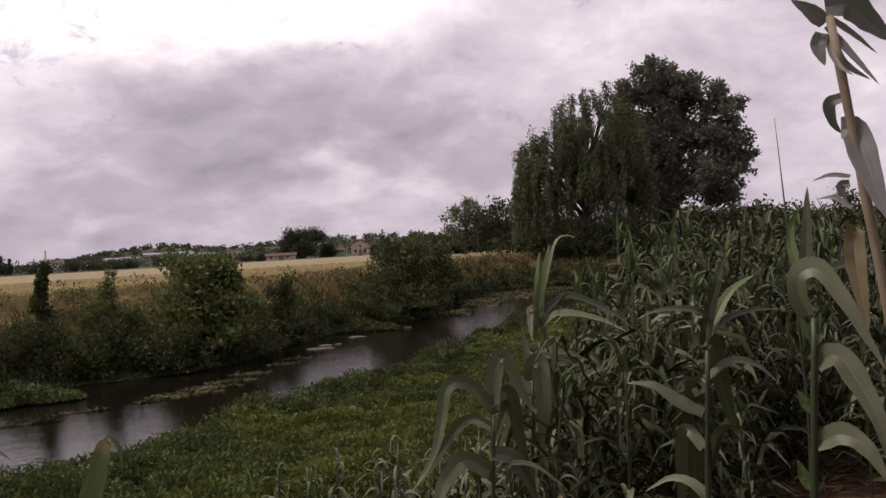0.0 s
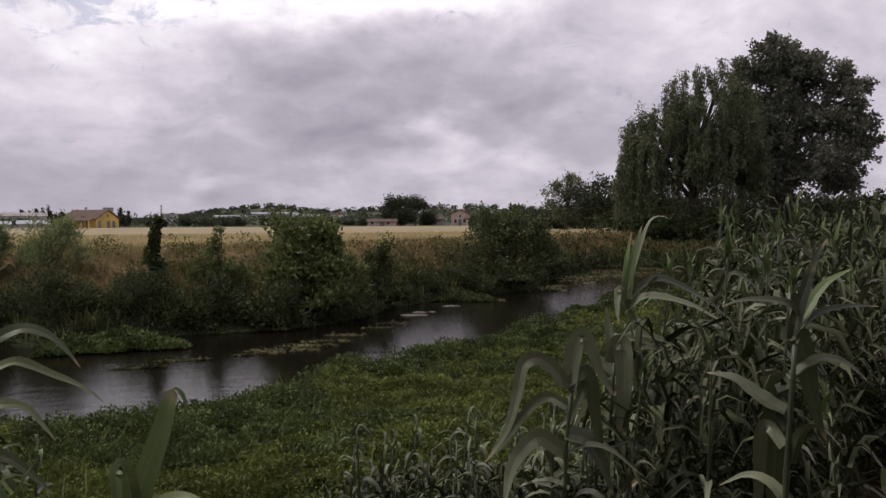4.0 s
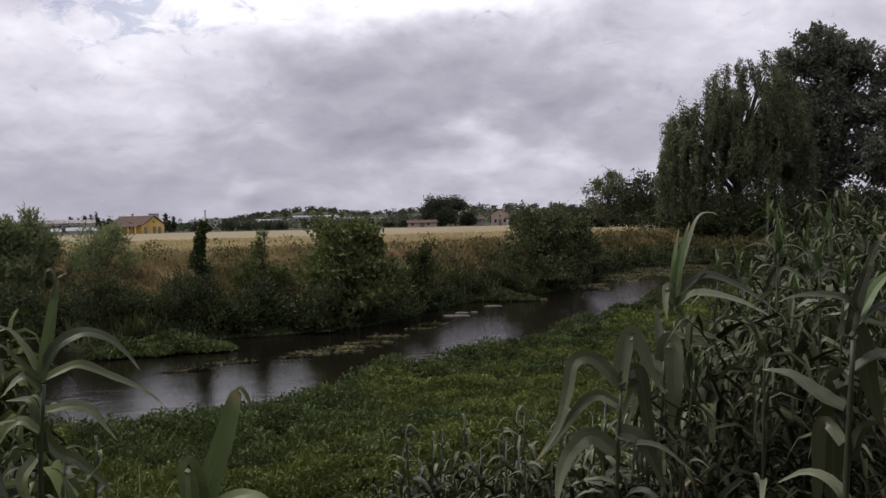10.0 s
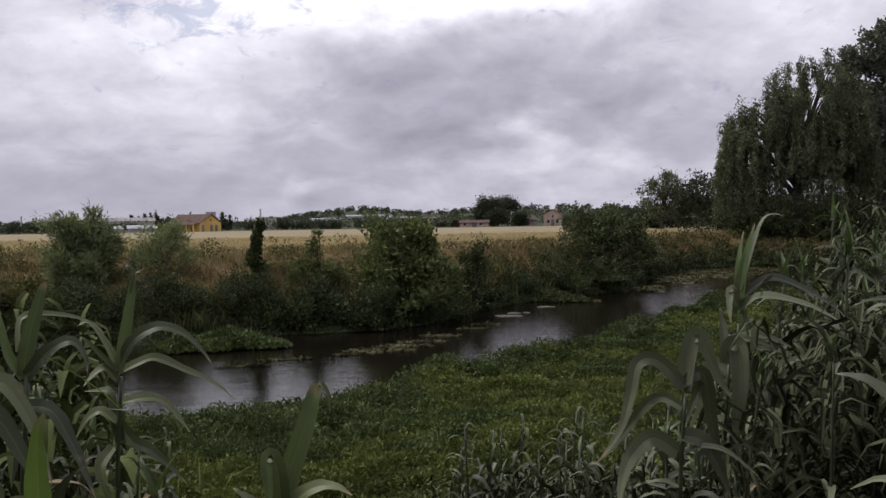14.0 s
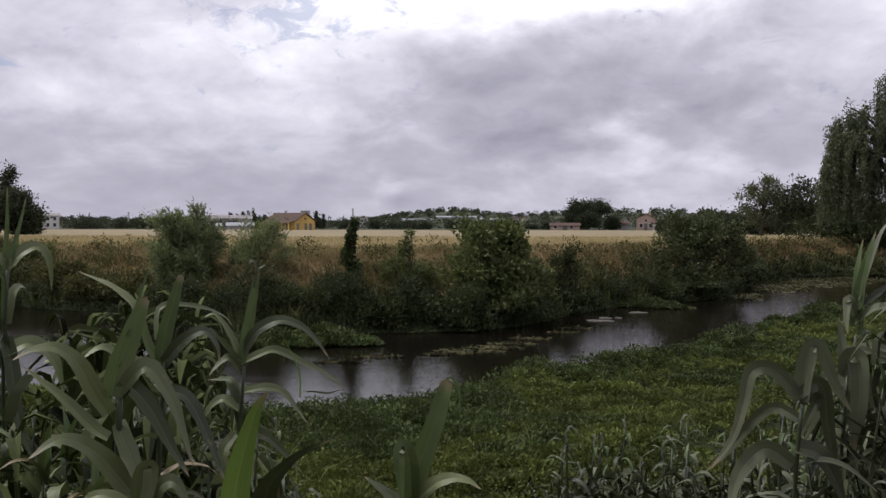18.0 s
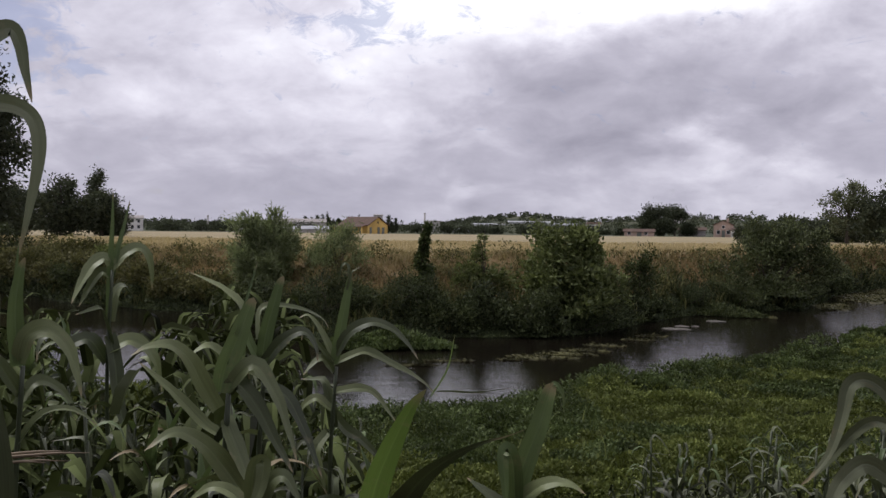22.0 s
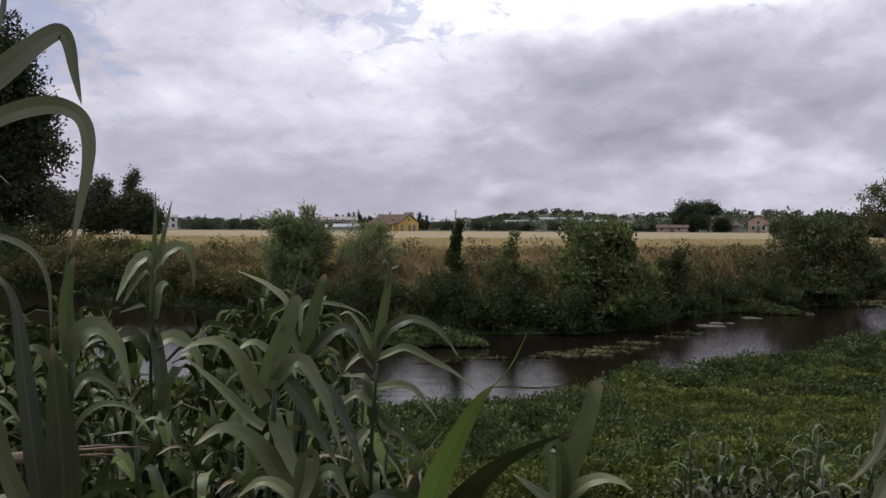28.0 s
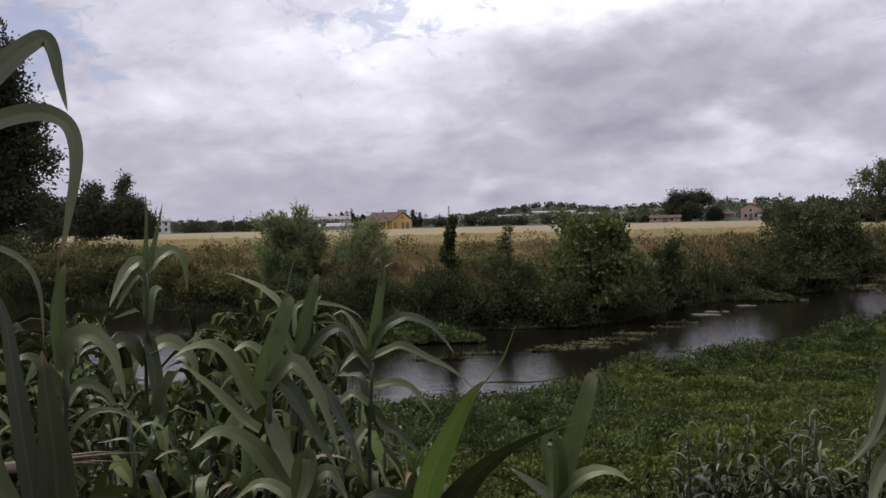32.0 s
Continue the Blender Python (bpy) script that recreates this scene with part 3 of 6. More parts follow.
def build_meadow():
    rng = np.random.default_rng(11)
    # low leafy herbs in mounds
    x, y, az, r = scatter(rng, 170000, -40, 33, 6.5, lambda a: near_edge(a) - 0.05)
    m = np.clip(0.5 + 0.42 * wobble(x, y, 0.8) + 0.62 * wobble(x + 9, y, 0.30) + 0.28 * wobble(x, y + 20, 1.9), 0, 1.35)
    keep = (m + rng.uniform(-0.16, 0.16, len(x)) > 0.34) & (az < stand_edge(r) + 2.5)
    x, y, r, m = x[keep], y[keep], r[keep], m[keep]
    edge = np.clip((near_edge(np.degrees(np.arctan2(x, y))) - r) / 2.2, 0.3, 1)
    z = land(x, y)[0] + (0.03 + 0.18 * m * m) * (0.5 + 0.5 * rng.uniform(0, 1, len(x)) ** 0.5) * edge
    p, d = np.stack([x, y, z], 1), up_dirs(rng, len(x), 0.85)
    # domed tussocks, higher towards the water, with dark clefts between them
    cx, cy, az, r = scatter(rng, 1300, -40, 32, 6.8, lambda a: near_edge(a) - 0.15)
    k = az < stand_edge(r) + 1.5
    cx, cy, r, az = cx[k], cy[k], r[k], az[k]
    by_water = np.clip(1.25 - (near_edge(az) - r) / 6.5, 0.5, 1)
    wide = rng.uniform(0.22, 0.62, len(cx)) * (0.7 + 0.3 * by_water)
    high = wide * rng.uniform(0.8, 1.4, len(cx)) * by_water * np.clip((near_edge(az) - r) / 2.0, 0.2, 0.9)
    per = 350
    a, q = rng.uniform(0, 2 * np.pi, (len(cx), per)), np.sqrt(rng.uniform(0, 1, (len(cx), per)))
    e = 1 + 0.18 * np.sin(3 * a + cx[:, None] * 5) + 0.12 * np.sin(5 * a + cy[:, None] * 7)
    tx, ty = cx[:, None] + wide[:, None] * q * e * np.cos(a), cy[:, None] + wide[:, None] * q * e * np.sin(a)
    tz = 0.02 + high[:, None] * np.sqrt(np.clip(1.02 - q * q, 0, 1)) * (0.78 + 0.3 * rng.uniform(0, 1, q.shape))
    out_ = np.stack([q * np.cos(a), q * np.sin(a), 0.9 - 0.5 * q], -1) + rng.normal(size=q.shape + (3,)) * 0.45
    tx, ty = tx.ravel(), ty.ravel()
    p = np.concatenate([p, np.stack([tx, ty, land(tx, ty)[0] + tz.ravel()], 1)])
    d = np.concatenate([d, out_.reshape(-1, 3)])
    x, y = p[:, 0], p[:, 1]
    r = np.hypot(x, y)
    band = near_edge(np.degrees(np.arctan2(x, y))) - r
    L = rng.uniform(0.028, 0.070, len(x)) * (0.75 + r / 34)
    yellow = wobble(x * 0.6 + 4, y * 0.6, 1.4) + 0.5 * wobble(x, y, 0.6) + 0.30 * np.clip(band - 3.2, -2.5, 2.5) > 0.25
    for sel, name, mat, lab in ((~yellow, "meadow_herbs", M_HERB, "dense green herb tussocks on the river bank"), (yellow, "yellow_herbs", M_HERB_YELLOW, "yellow-green herbs among the bank meadow")):
        k = np.where(sel)[0]
        stuff(name, leaf_cloud(name, p[k], d[k], L[k], L[k] * 0.62, mat, rng), lab, "meadow herbs")
    x, y, az, r = scatter(rng, 9000, -38, 26, 7.0, lambda a: near_edge(a) - 0.8)
    k = (wobble(x + 3, y, 0.9) > 0.25) & (az < stand_edge(r) + 2)
    x, y = x[k], y[k]
    p = np.stack([x, y, land(x, y)[0]], 1)
    lean = rng.normal(size=p.shape) * 0.6
    lean[:, 2] = 0
    stuff("meadow_grass", blade_cloud("meadow_grass", p, lean, rng.uniform(0.25, 0.6, len(x)), rng.uniform(0.008, 0.02, len(x)), M_HERB_YELLOW, rng), "tall yellow-green grass on the river bank", "grass")


def build_far_bank():
    rng = np.random.default_rng(12)
    # brown dry grass on the slope
    x, y, az, r = scatter(rng, 84000, -42, 46, lambda a: far_edge(a) + 1.8, lambda a: far_edge(a) + 11.0)
    up = r - far_edge(az)
    k = rng.uniform(0, 1, len(x)) < np.clip((up - 1.5) / 3.0, 0.05, 1) * np.clip(1.2 + wobble(x, y, 1.2), 0.25, 1)
    x, y, r, up = x[k], y[k], r[k], up[k]
    p = np.stack([x, y, land(x, y)[0]], 1)
    lean = rng.normal(size=p.shape) * 0.55
    lean[:, 2] = 0
    tuft = np.clip(0.6 + 0.6 * wobble(x, y, 0.7), 0.25, 1.2)
    tall, broad = rng.uniform(0.25, 0.65, len(x)) * tuft * np.clip(1.35 - up / 11, 0.35, 1), rng.uniform(0.02, 0.045, len(x)) * (r / 38)
    pale = rng.uniform(0, 1, len(x)) < np.clip((up - 3.4) / 4.0, 0.05, 0.85) * np.where(az[k] < 6, 1.0, 0.5)
    for sel, name, mat, lab in ((~pale, "dry_bank_grass", M_DRY, "brown dry grass on the far river bank"), (pale, "pale_bank_grass", M_STRAW_EDGE, "bleached pale grass between the bank and the field")):
        stuff(name, blade_cloud(name, p[sel], lean[sel], tall[sel], broad[sel], mat, rng), lab, "grass")
    # green herbs and brambles at the foot
    x, y, az, r = scatter(rng, 120000, -44, 46, lambda a: far_edge(a) - 0.45, lambda a: far_edge(a) + 5.5)
    up = r - far_edge(az)
    m = np.clip(0.45 + 0.7 * wobble(x, y, 1.1) + 0.35 * wobble(x, y + 5, 0.4), 0, 1.4)
    k = rng.uniform(0, 1, len(x)) < np.clip(1.1 - up / 2.4, 0.0, 1) * np.clip(m + 0.35, 0, 1)
    x, y, r, m, up = x[k], y[k], r[k], m[k], up[k]
    z = land(x, y)[0] + rng.uniform(0.05, 1, len(x)) * (0.06 + 0.5 * m * m) * np.clip(0.6 + up * 0.2, 0.3, 0.9)
    z = np.maximum(z, WATER_Z + 0.04)
    L = rng.uniform(0.08, 0.16, len(x)) * (r / 32)
    d = up_dirs(rng, len(x), 0.9)
    stuff("bank_scrub", leaf_cloud("bank_scrub", np.stack([x, y, z], 1), d, L, L * 0.5, M_SCRUB, rng), "dark green brambles and nettles along the waterline", "scrub")
    # withering olive growth on the slope above
    x, y, az, r = scatter(rng, 70000, -44, 46, lambda a: far_edge(a) + 1.5, lambda a: far_edge(a) + 8.5)
    m = wobble(x, y, 0.9) + 0.5 * wobble(x + 8, y, 0.35)
    k = m + rng.uniform(-0.3, 0.3, len(x)) > -0.15 + 0.12 * np.clip(r - far_edge(az) - 3.0, 0, 5)
    x, y, r, m = x[k], y[k], r[k], m[k]
    z = land(x, y)[0] + rng.uniform(0.02, 0.72, len(x)) * np.clip(m + 0.2, 0.2, 1)
    L = rng.uniform(0.08, 0.17, len(x)) * (r / 34)
    stuff("olive_scrub", leaf_cloud("olive_scrub", np.stack([x, y, z], 1), up_dirs(rng, len(x), 0.8), L, L * 0.45, M_OLIVE, rng), "withering olive-brown weeds on the bank slope", "scrub")
    # tall rank weeds between the bushes
    x, y, az, r = scatter(rng, 46000, -44, 46, lambda a: far_edge(a) + 0.2, lambda a: far_edge(a) + 6.0)
    k = wobble(x + 2, y, 0.8) + 0.6 * wobble(x, y + 7, 0.3) + rng.uniform(-0.4, 0.4, len(x)) > 0.30 * np.clip(r - far_edge(az) - 2.2, 0, 4)
    x, y, r = x[k], y[k], r[k]
    p = np.stack([x, y, land(x, y)[0]], 1)
    lean = rng.normal(size=p.shape) * 0.5
    lean[:, 2] = 0
    for q, mat, lab in ((0, M_BUSH_DARK, "dark green rank weeds on the far bank"), (1, M_OLIVE, "olive rank weeds on the far bank")):
        m = np.arange(len(x)) % 2 == q
        stuff("bank_weeds", blade_cloud("bank_weeds", p[m], lean[m], rng.uniform(0.35, 1.05, m.sum()) * np.clip(0.6 + 0.5 * wobble(x[m], y[m], 0.5), 0.3, 1.1), rng.uniform(0.03, 0.07, m.sum()) * (r[m] / 34), mat, rng), lab, "weeds")
    # straw of the ripe field
    x, y, az, r = scatter(rng, 64000, -40, 34, lambda a: far_edge(a) + 7.6, lambda a: far_edge(a) + 45)
    k = rng.uniform(0, 1, len(r)) < np.clip((92 - r) / 34, 0, 1)
    x, y, r = x[k], y[k], r[k]
    p = np.stack([x, y, land(x, y)[0]], 1)
    lean = rng.normal(size=p.shape) * 0.3
    lean[:, 2] = 0
    stuff("ripe_straw", blade_cloud("ripe_straw", p, lean, rng.uniform(0.12, 0.3, len(x)), rng.uniform(0.02, 0.05, len(x)) * (r / 40), M_STRAW, rng), "pale ripe cereal straw in the field", "crop")


def herb_patch(name, az, r, wide, deep, high, count, seed, label, mat, leaf=0.11):
    rng = np.random.default_rng(seed)
    c = Vector((r * math.sin(radians(az)), r * math.cos(radians(az)), 0))
    rad, tan = Vector((c.x, c.y, 0)).normalized(), Vector((c.y, -c.x, 0)).normalized()
    a, q = rng.uniform(0, 2 * np.pi, count), np.sqrt(rng.uniform(0, 1, count))
    edge = 1 + 0.18 * np.sin(3 * a + seed) + 0.12 * np.sin(7 * a)
    u, v = q * np.cos(a) * wide / 2 * edge, q * np.sin(a) * deep / 2 * edge
    x, y = c.x + tan.x * u + rad.x * v, c.y + tan.y * u + rad.y * v
    lump = 0.6 + 0.4 * wobble(x, y, 0.5)
    z = WATER_Z + 0.03 + high * (1 - q ** 2.5) * lump * rng.uniform(0.15, 1, count)
    L = rng.uniform(0.7, 1.4, count) * leaf
    me = leaf_cloud(name, np.stack([x, y, z], 1), up_dirs(rng, count, 0.8), L, L * 0.55, mat, rng)
    return tagged(new(name, me), label, "herb patch")


def mat_patch(az, r, wide, deep, seed):
    """A floating mat of algae: a thin uneven sheet with raised tufts."""
    rng = np.random.default_rng(seed)
    c = Vector((r * math.sin(radians(az)), r * math.cos(radians(az)), WATER_Z))
    t = thing("algae_mat", "olive-yellow algae mat floating on the river", "algae", "algae mats on the river", at=tuple(c), turn=-az)
    N = 40
    vs, fs = [(0, 0, 0.03)], []
    for ring, q in enumerate((0.55, 0.9, 1.0)):
        for k in range(N):
            a = 2 * math.pi * k / N
            e = 1 + 0.22 * math.sin(3 * a + seed) + 0.16 * math.sin(8 * a + 2 * seed) + 0.1 * math.sin(17 * a)
            vs.append((q * e * math.cos(a) * wide / 2, q * e * math.sin(a) * deep / 2, 0.03 if ring < 2 else -0.02))
    for k in range(N):
        k2 = (k + 1) % N
        fs.append((0, 1 + k, 1 + k2))
        for g in range(2):
            fs.append((1 + g * N + k, 1 + g * N + N + k, 1 + g * N + N + k2, 1 + g * N + k2))
    part("sheet", mesh_of("sheet", vs, fs, M_ALGAE, True), t)
    n = int(60 + 90 * wide * deep)
    a, q = rng.uniform(0, 2 * np.pi, n), np.sqrt(rng.uniform(0, 1, n))
    p = np.stack([q * np.cos(a) * wide / 2 * 1.15, q * np.sin(a) * deep / 2 * 1.15, np.full(n, 0.02)], 1)
    L = rng.uniform(0.08, 0.22, n)
    d = rng.normal(size=(n, 3))
    d[:, 2] = np.abs(d[:, 2]) * 0.10 + 0.02
    tagged(part("weed", leaf_cloud("weed", p, d, L, L * 0.4, M_ALGAE, rng), t), kind="stuff")
    return t


def flat_stone(az, r, wide, deep, high, seed):
    """A pale worn stone slab that breaks the water."""
    pick = random.Random(seed)
    bm = bmesh.new()
    bmesh.ops.create_icosphere(bm, subdivisions=3, radius=1.0)
    for v in bm.verts:
        a = math.atan2(v.co.y, v.co.x)
        e = 1 + 0.14 * math.sin(3 * a + seed) + 0.08 * math.sin(7 * a + 2 * seed)
        v.co = Vector((v.co.x * wide / 2 * e, v.co.y * deep / 2 * e, (math.tanh(2.2 * v.co.z) * high) + pick.uniform(-0.012, 0.012)))
    me = bpy.data.meshes.new("flat_stone")
    bm.to_mesh(me)
    bm.free()
    me.materials.append(M_STONE)
    me.polygons.foreach_set("use_smooth", [True] * len(me.polygons))
    ob = new("flat_stone", me)
    ob.matrix_basis = pose(r * math.sin(radians(az)), r * math.cos(radians(az)), WATER_Z, 0, 0, -az)
    return tagged(ob, "pale flat worn stone just above the water", "stone", "stones in the river")


build_meadow()
build_far_bank()
for i, (a, r, w, d) in enumerate([(11.6, 32.4, 1.05, 0.7), (12.0, 33.4, 0.55, 0.6), (14.2, 35.9, 0.8, 0.6), (12.9, 33.6, 0.3, 0.3)]):
    flat_stone(a, r, w, d, 0.025, i + 1)
herb_patch("herb_island", -8.0, 25.7, 3.9, 2.2, 0.62, 8000, 3, "low bright green herb tussock at the water's edge", M_HERB, 0.13)
herb_patch("herb_island", 14.8, 38.6, 3.4, 1.8, 0.5, 3500, 4, "small green herb tussock at the foot of the far bank", M_BUSH_DARK, 0.14)
for i, (a, r, w, d) in enumerate([(2.6, 23.9, 1.7, 0.75), (4.3, 24.7, 1.5, 0.55), (5.7, 25.6, 1.3, 0.40), (7.0, 26.8, 1.1, 0.35), (9.2, 28.6, 0.9, 0.3), (-3.6, 22.9, 1.1, 0.12), (-6.4, 22.1, 1.2, 0.14), (0.6, 23.3, 0.7, 0.14),
                                  (10.0, 29.8, 0.9, 0.35), (17.0, 38.6, 1.2, 0.3), (21.3, 46.0, 1.6, 4.0), (23.0, 54.0, 3.2, 7.0), (25.6, 60.0, 4.5, 8.0), (27.6, 64.0, 3.6, 6.0)]):
    mat_patch(a, r, w, d, i + 1)

# ---------------- bushes and trees ----------------
def crown_points(rng, n, lobes, tuft=0.40):
    """Random places in a set of ellipsoids (x, y, z, rx, ry, rz): most in tufts that sit on the skin, the rest inside."""
    lo = np.array(lobes, float)
    vol = (lo[:, 3] * lo[:, 4] * lo[:, 5]) ** 0.7
    m = max(len(lobes) * 9, n // 9)
    home = rng.choice(len(lobes), m, p=vol / vol.sum())
    d = rng.normal(size=(m, 3))
    d /= np.linalg.norm(d, axis=1, keepdims=True)
    tc = lo[home, :3] + d * lo[home, 3:] * rng.uniform(0.45, 0.92, (m, 1))
    tr = lo[home, 3:].min(1) * rng.uniform(0.6, 1.3, m) * tuft
    which = rng.integers(0, m, n)
    e = rng.normal(size=(n, 3))
    e /= np.linalg.norm(e, axis=1, keepdims=True)
    e[:, 2] = np.abs(e[:, 2]) * np.where(rng.uniform(0, 1, n) < 0.7, 1, -1)
    p = tc[which] + e * tr[which, None] * (rng.uniform(0, 1, n) ** 0.4)[:, None] * np.array([[1.15, 1.15, 0.8]])
    inner = rng.uniform(0, 1, n) < 0.24
    which2 = rng.choice(len(lobes), n, p=vol / vol.sum())
    f = rng.normal(size=(n, 3))
    f /= np.linalg.norm(f, axis=1, keepdims=True)
    q = lo[which2, :3] + f * lo[which2, 3:] * (rng.uniform(0, 1, n) ** 0.5)[:, None] * 0.85
    return np.where(inner[:, None], q, p), np.where(inner[:, None], f, 0.5 * d[which] + 0.7 * e)


def twigs(rng, count, lobes, base_h, r0, sides=5):
    """Stems from the base that reach into the lobes."""
    v, f = [], []
    for i in range(count):
        lo = lobes[i % len(lobes)]
        tip = Vector((lo[0] + rng.uniform(-0.6, 0.6) * lo[3], lo[1] + rng.uniform(-0.6, 0.6) * lo[4], lo[2] + rng.uniform(-0.2, 0.85) * lo[5]))
        b = Vector((rng.uniform(-0.12, 0.12), rng.uniform(-0.12, 0.12), -0.15)) * (1 + base_h)
        mid = b.lerp(tip, 0.5) + Vector((rng.uniform(-0.1, 0.1), rng.uniform(-0.1, 0.1), 0.12 * lo[5]))
        tube(v, f, [b, b.lerp(mid, 0.5), mid, mid.lerp(tip, 0.6), tip], [r0, r0 * 0.8, r0 * 0.6, r0 * 0.4, r0 * 0.12], sides)
    return v, f


def bush(name, az, r, lobes, leaves, size, mat, seed, label, clump=0.14, stems=14, r0=0.03, stretch=0.45, droop=0.0, category="bush", dz=0.0):
    """A bush at a bearing and distance: woody stems and a leafy crown made of clumps; lobe heights count from the ground."""
    rng = np.random.default_rng(seed)
    t = thing(name, label, category, at=tuple(spot(az, r, dz)), turn=-az)
    v, f = twigs(rng, stems, lobes, 0.3, r0)
    tagged(part("branchwork", mesh_of("branchwork", v, f, M_BARK, True), t), kind="stuff")
    k = max(leaves // 22, 8)
    c, d = crown_points(rng, k, lobes)
    c = c + d * np.abs(rng.normal(size=(k, 1))) * 0.05 * np.array(lobes)[:, 3].max() * (rng.uniform(0, 1, (k, 1)) < 0.25)
    c = np.repeat(c, 22, 0)
    d = np.repeat(d, 22, 0)
    p = c + rng.normal(size=c.shape) * clump
    p[:, 2] = np.maximum(p[:, 2], 0.03)
    along = d * 0.8 + rng.normal(size=c.shape) * 0.7 + np.array([[0, 0, 0.25 - droop]])
    L = size * rng.uniform(0.6, 1.35, len(p))
    part("crown", leaf_cloud("crown", p, along, L, L * stretch, mat, rng), t)
    return t


bush("willow_sapling", -16.3, 34.2, [(0.1, 0, 0.6, 1.3, 1.1, 0.6), (0.0, 0, 1.3, 1.35, 1.0, 0.6), (-0.5, 0, 1.95, 0.75, 0.6, 0.5), (0.55, 0, 1.85, 0.8, 0.6, 0.45), (-0.55, 0, 2.75, 0.32, 0.3, 0.55), (-1.2, 0, 2.7, 0.24, 0.3, 0.40), (0.5, 0, 2.75, 0.24, 0.3, 0.55), (1.0, 0, 2.3, 0.3, 0.3, 0.35), (0.0, 0, 2.3, 0.5, 0.4, 0.4), (-1.3, 0, 1.8, 0.35, 0.4, 0.35)],
     13500, 0.26, M_SAPLING, 21, "feathery young willow bush on the far bank", 0.15, 34, 0.025, 0.17, -0.15)
bush("bush", -11.6, 33.5, [(0, 0, 0.5, 1.4, 1.0, 0.55), (0.2, 0, 1.1, 0.9, 0.6, 0.45), (-0.5, 0, 1.4, 0.4, 0.4, 0.35), (0.6, 0, 1.35, 0.45, 0.4, 0.4)], 4200, 0.19, M_SAPLING, 22, "low olive-green weedy bush on the dry bank", 0.17, 16, 0.02, 0.2, -0.2)
bush("bush", -1.6, 31.8, [(-0.3, 0, 0.5, 0.8, 0.7, 0.6), (0.0, 0, 1.15, 0.32, 0.3, 0.5), (0.08, 0, 1.75, 0.22, 0.22, 0.4), (0.16, 0, 2.25, 0.14, 0.18, 0.3), (0.5, 0, 0.5, 0.7, 0.6, 0.5)], 3200, 0.14, M_BUSH, 23, "slender leafy green shrub on the far bank", 0.09)
bush("bush", 4.1, 30.6, [(0.1, 0, 1.0, 1.55, 1.3, 1.0), (0.2, 0, 1.9, 1.25, 1.1, 0.8), (-0.75, 0, 2.65, 0.45, 0.6, 0.45), (0.35, 0, 2.55, 0.7, 0.6, 0.45), (-0.85, 0, 3.1, 0.16, 0.2, 0.25), (0.9, 0, 2.2, 0.5, 0.5, 0.5), (1.75, 0.3, 1.0, 0.4, 0.5, 0.6), (0.9, -0.3, 0.8, 0.9, 0.9, 0.9), (-1.0, 0, 1.3, 0.7, 0.9, 0.7), (0.2, -0.6, 0.0, 1.7, 0.9, 0.6)],
     14000, 0.20, M_BUSH, 24, "broad leafy green bush overhanging the water", 0.16, 30, 0.035)
bush("bush", 9.3, 35.5, [(0, 0, 0.7, 0.8, 0.7, 0.7), (0.1, 0, 1.4, 0.3, 0.3, 0.5)], 1800, 0.15, M_BUSH_DARK, 25, "small dark shrub in the brown grass")
bush("bush", 17.4, 43.5, [(0.3, 0, 1.3, 2.0, 1.6, 1.3), (0.8, 0, 2.3, 1.3, 1.2, 0.9), (-0.6, 0, 2.2, 0.9, 0.9, 0.8), (1.0, 0, 3.1, 0.5, 0.6, 0.5), (0.2, 0, 3.0, 0.4, 0.5, 0.6), (-0.7, 0, 2.9, 0.3, 0.4, 0.5), (-1.8, 0, 0.9, 1.0, 1.0, 0.8), (2.2, 0, 1.2, 0.9, 1.0, 1.1), (2.0, 0, 2.3, 0.5, 0.6, 0.7), (0.3, -0.8, 0.1, 2.4, 1.2, 0.7)],
     15000, 0.17, M_BUSH_GREY, 26, "wide dark green willow bush beside the river", 0.2, 30, 0.035)
for i, (a, dr, w, h) in enumerate([(-19.5, 1.5, 1.4, 0.5), (-16.5, 0.9, 1.5, 1.0), (-14.5, 0.9, 1.6, 1.5), (-12.2, 1.6, 1.3, 1.4), (-10.5, 1.8, 1.0, 0.7), (-6.5, 1.3, 0.8, 0.8), (-5.2, 0.9, 1.1, 1.7), (-3.6, 0.8, 1.0, 1.1), (-2.2, 0.9, 1.1, 1.2),
                                   (-0.5, 0.7, 1.2, 1.05), (1.0, 0.5, 1.3, 1.25), (2.6, 0.3, 1.4, 1.2), (5.6, 0.3, 1.2, 1.1), (7.3, 0.8, 1.0, 1.0), (9.4, 1.0, 0.9, 0.55), (12.4, 1.2, 1.0, 0.5), (14.9, 0.9, 1.2, 0.9), (20.9, 0.8, 1.2, 0.8), (-23.0, 1.5, 1.5, 0.6), (-27.0, 2.0, 1.6, 0.9)]):
    rr = float(far_edge(a)) + dr
    pick = random.Random(900 + i)
    heap = [(pick.uniform(-1, 1) * w, pick.uniform(-0.5, 0.6), h * pick.uniform(0.1, 0.85), w * pick.uniform(0.22, 0.5), w * 0.45, h * pick.uniform(0.16, 0.4)) for _ in range(7)]
    bush("bramble_bush", a, rr, [(0, 0, h * 0.25, w * 0.9, w * 0.7, h * 0.32)] + heap, 4200, 0.085 + 0.03 * (i % 3), (M_SCRUB, M_BUSH_DARK, M_SCRUB)[i % 3], 40 + i,
         "dark bramble thicket at the foot of the far bank", 0.13, 8, 0.02, category="bush")


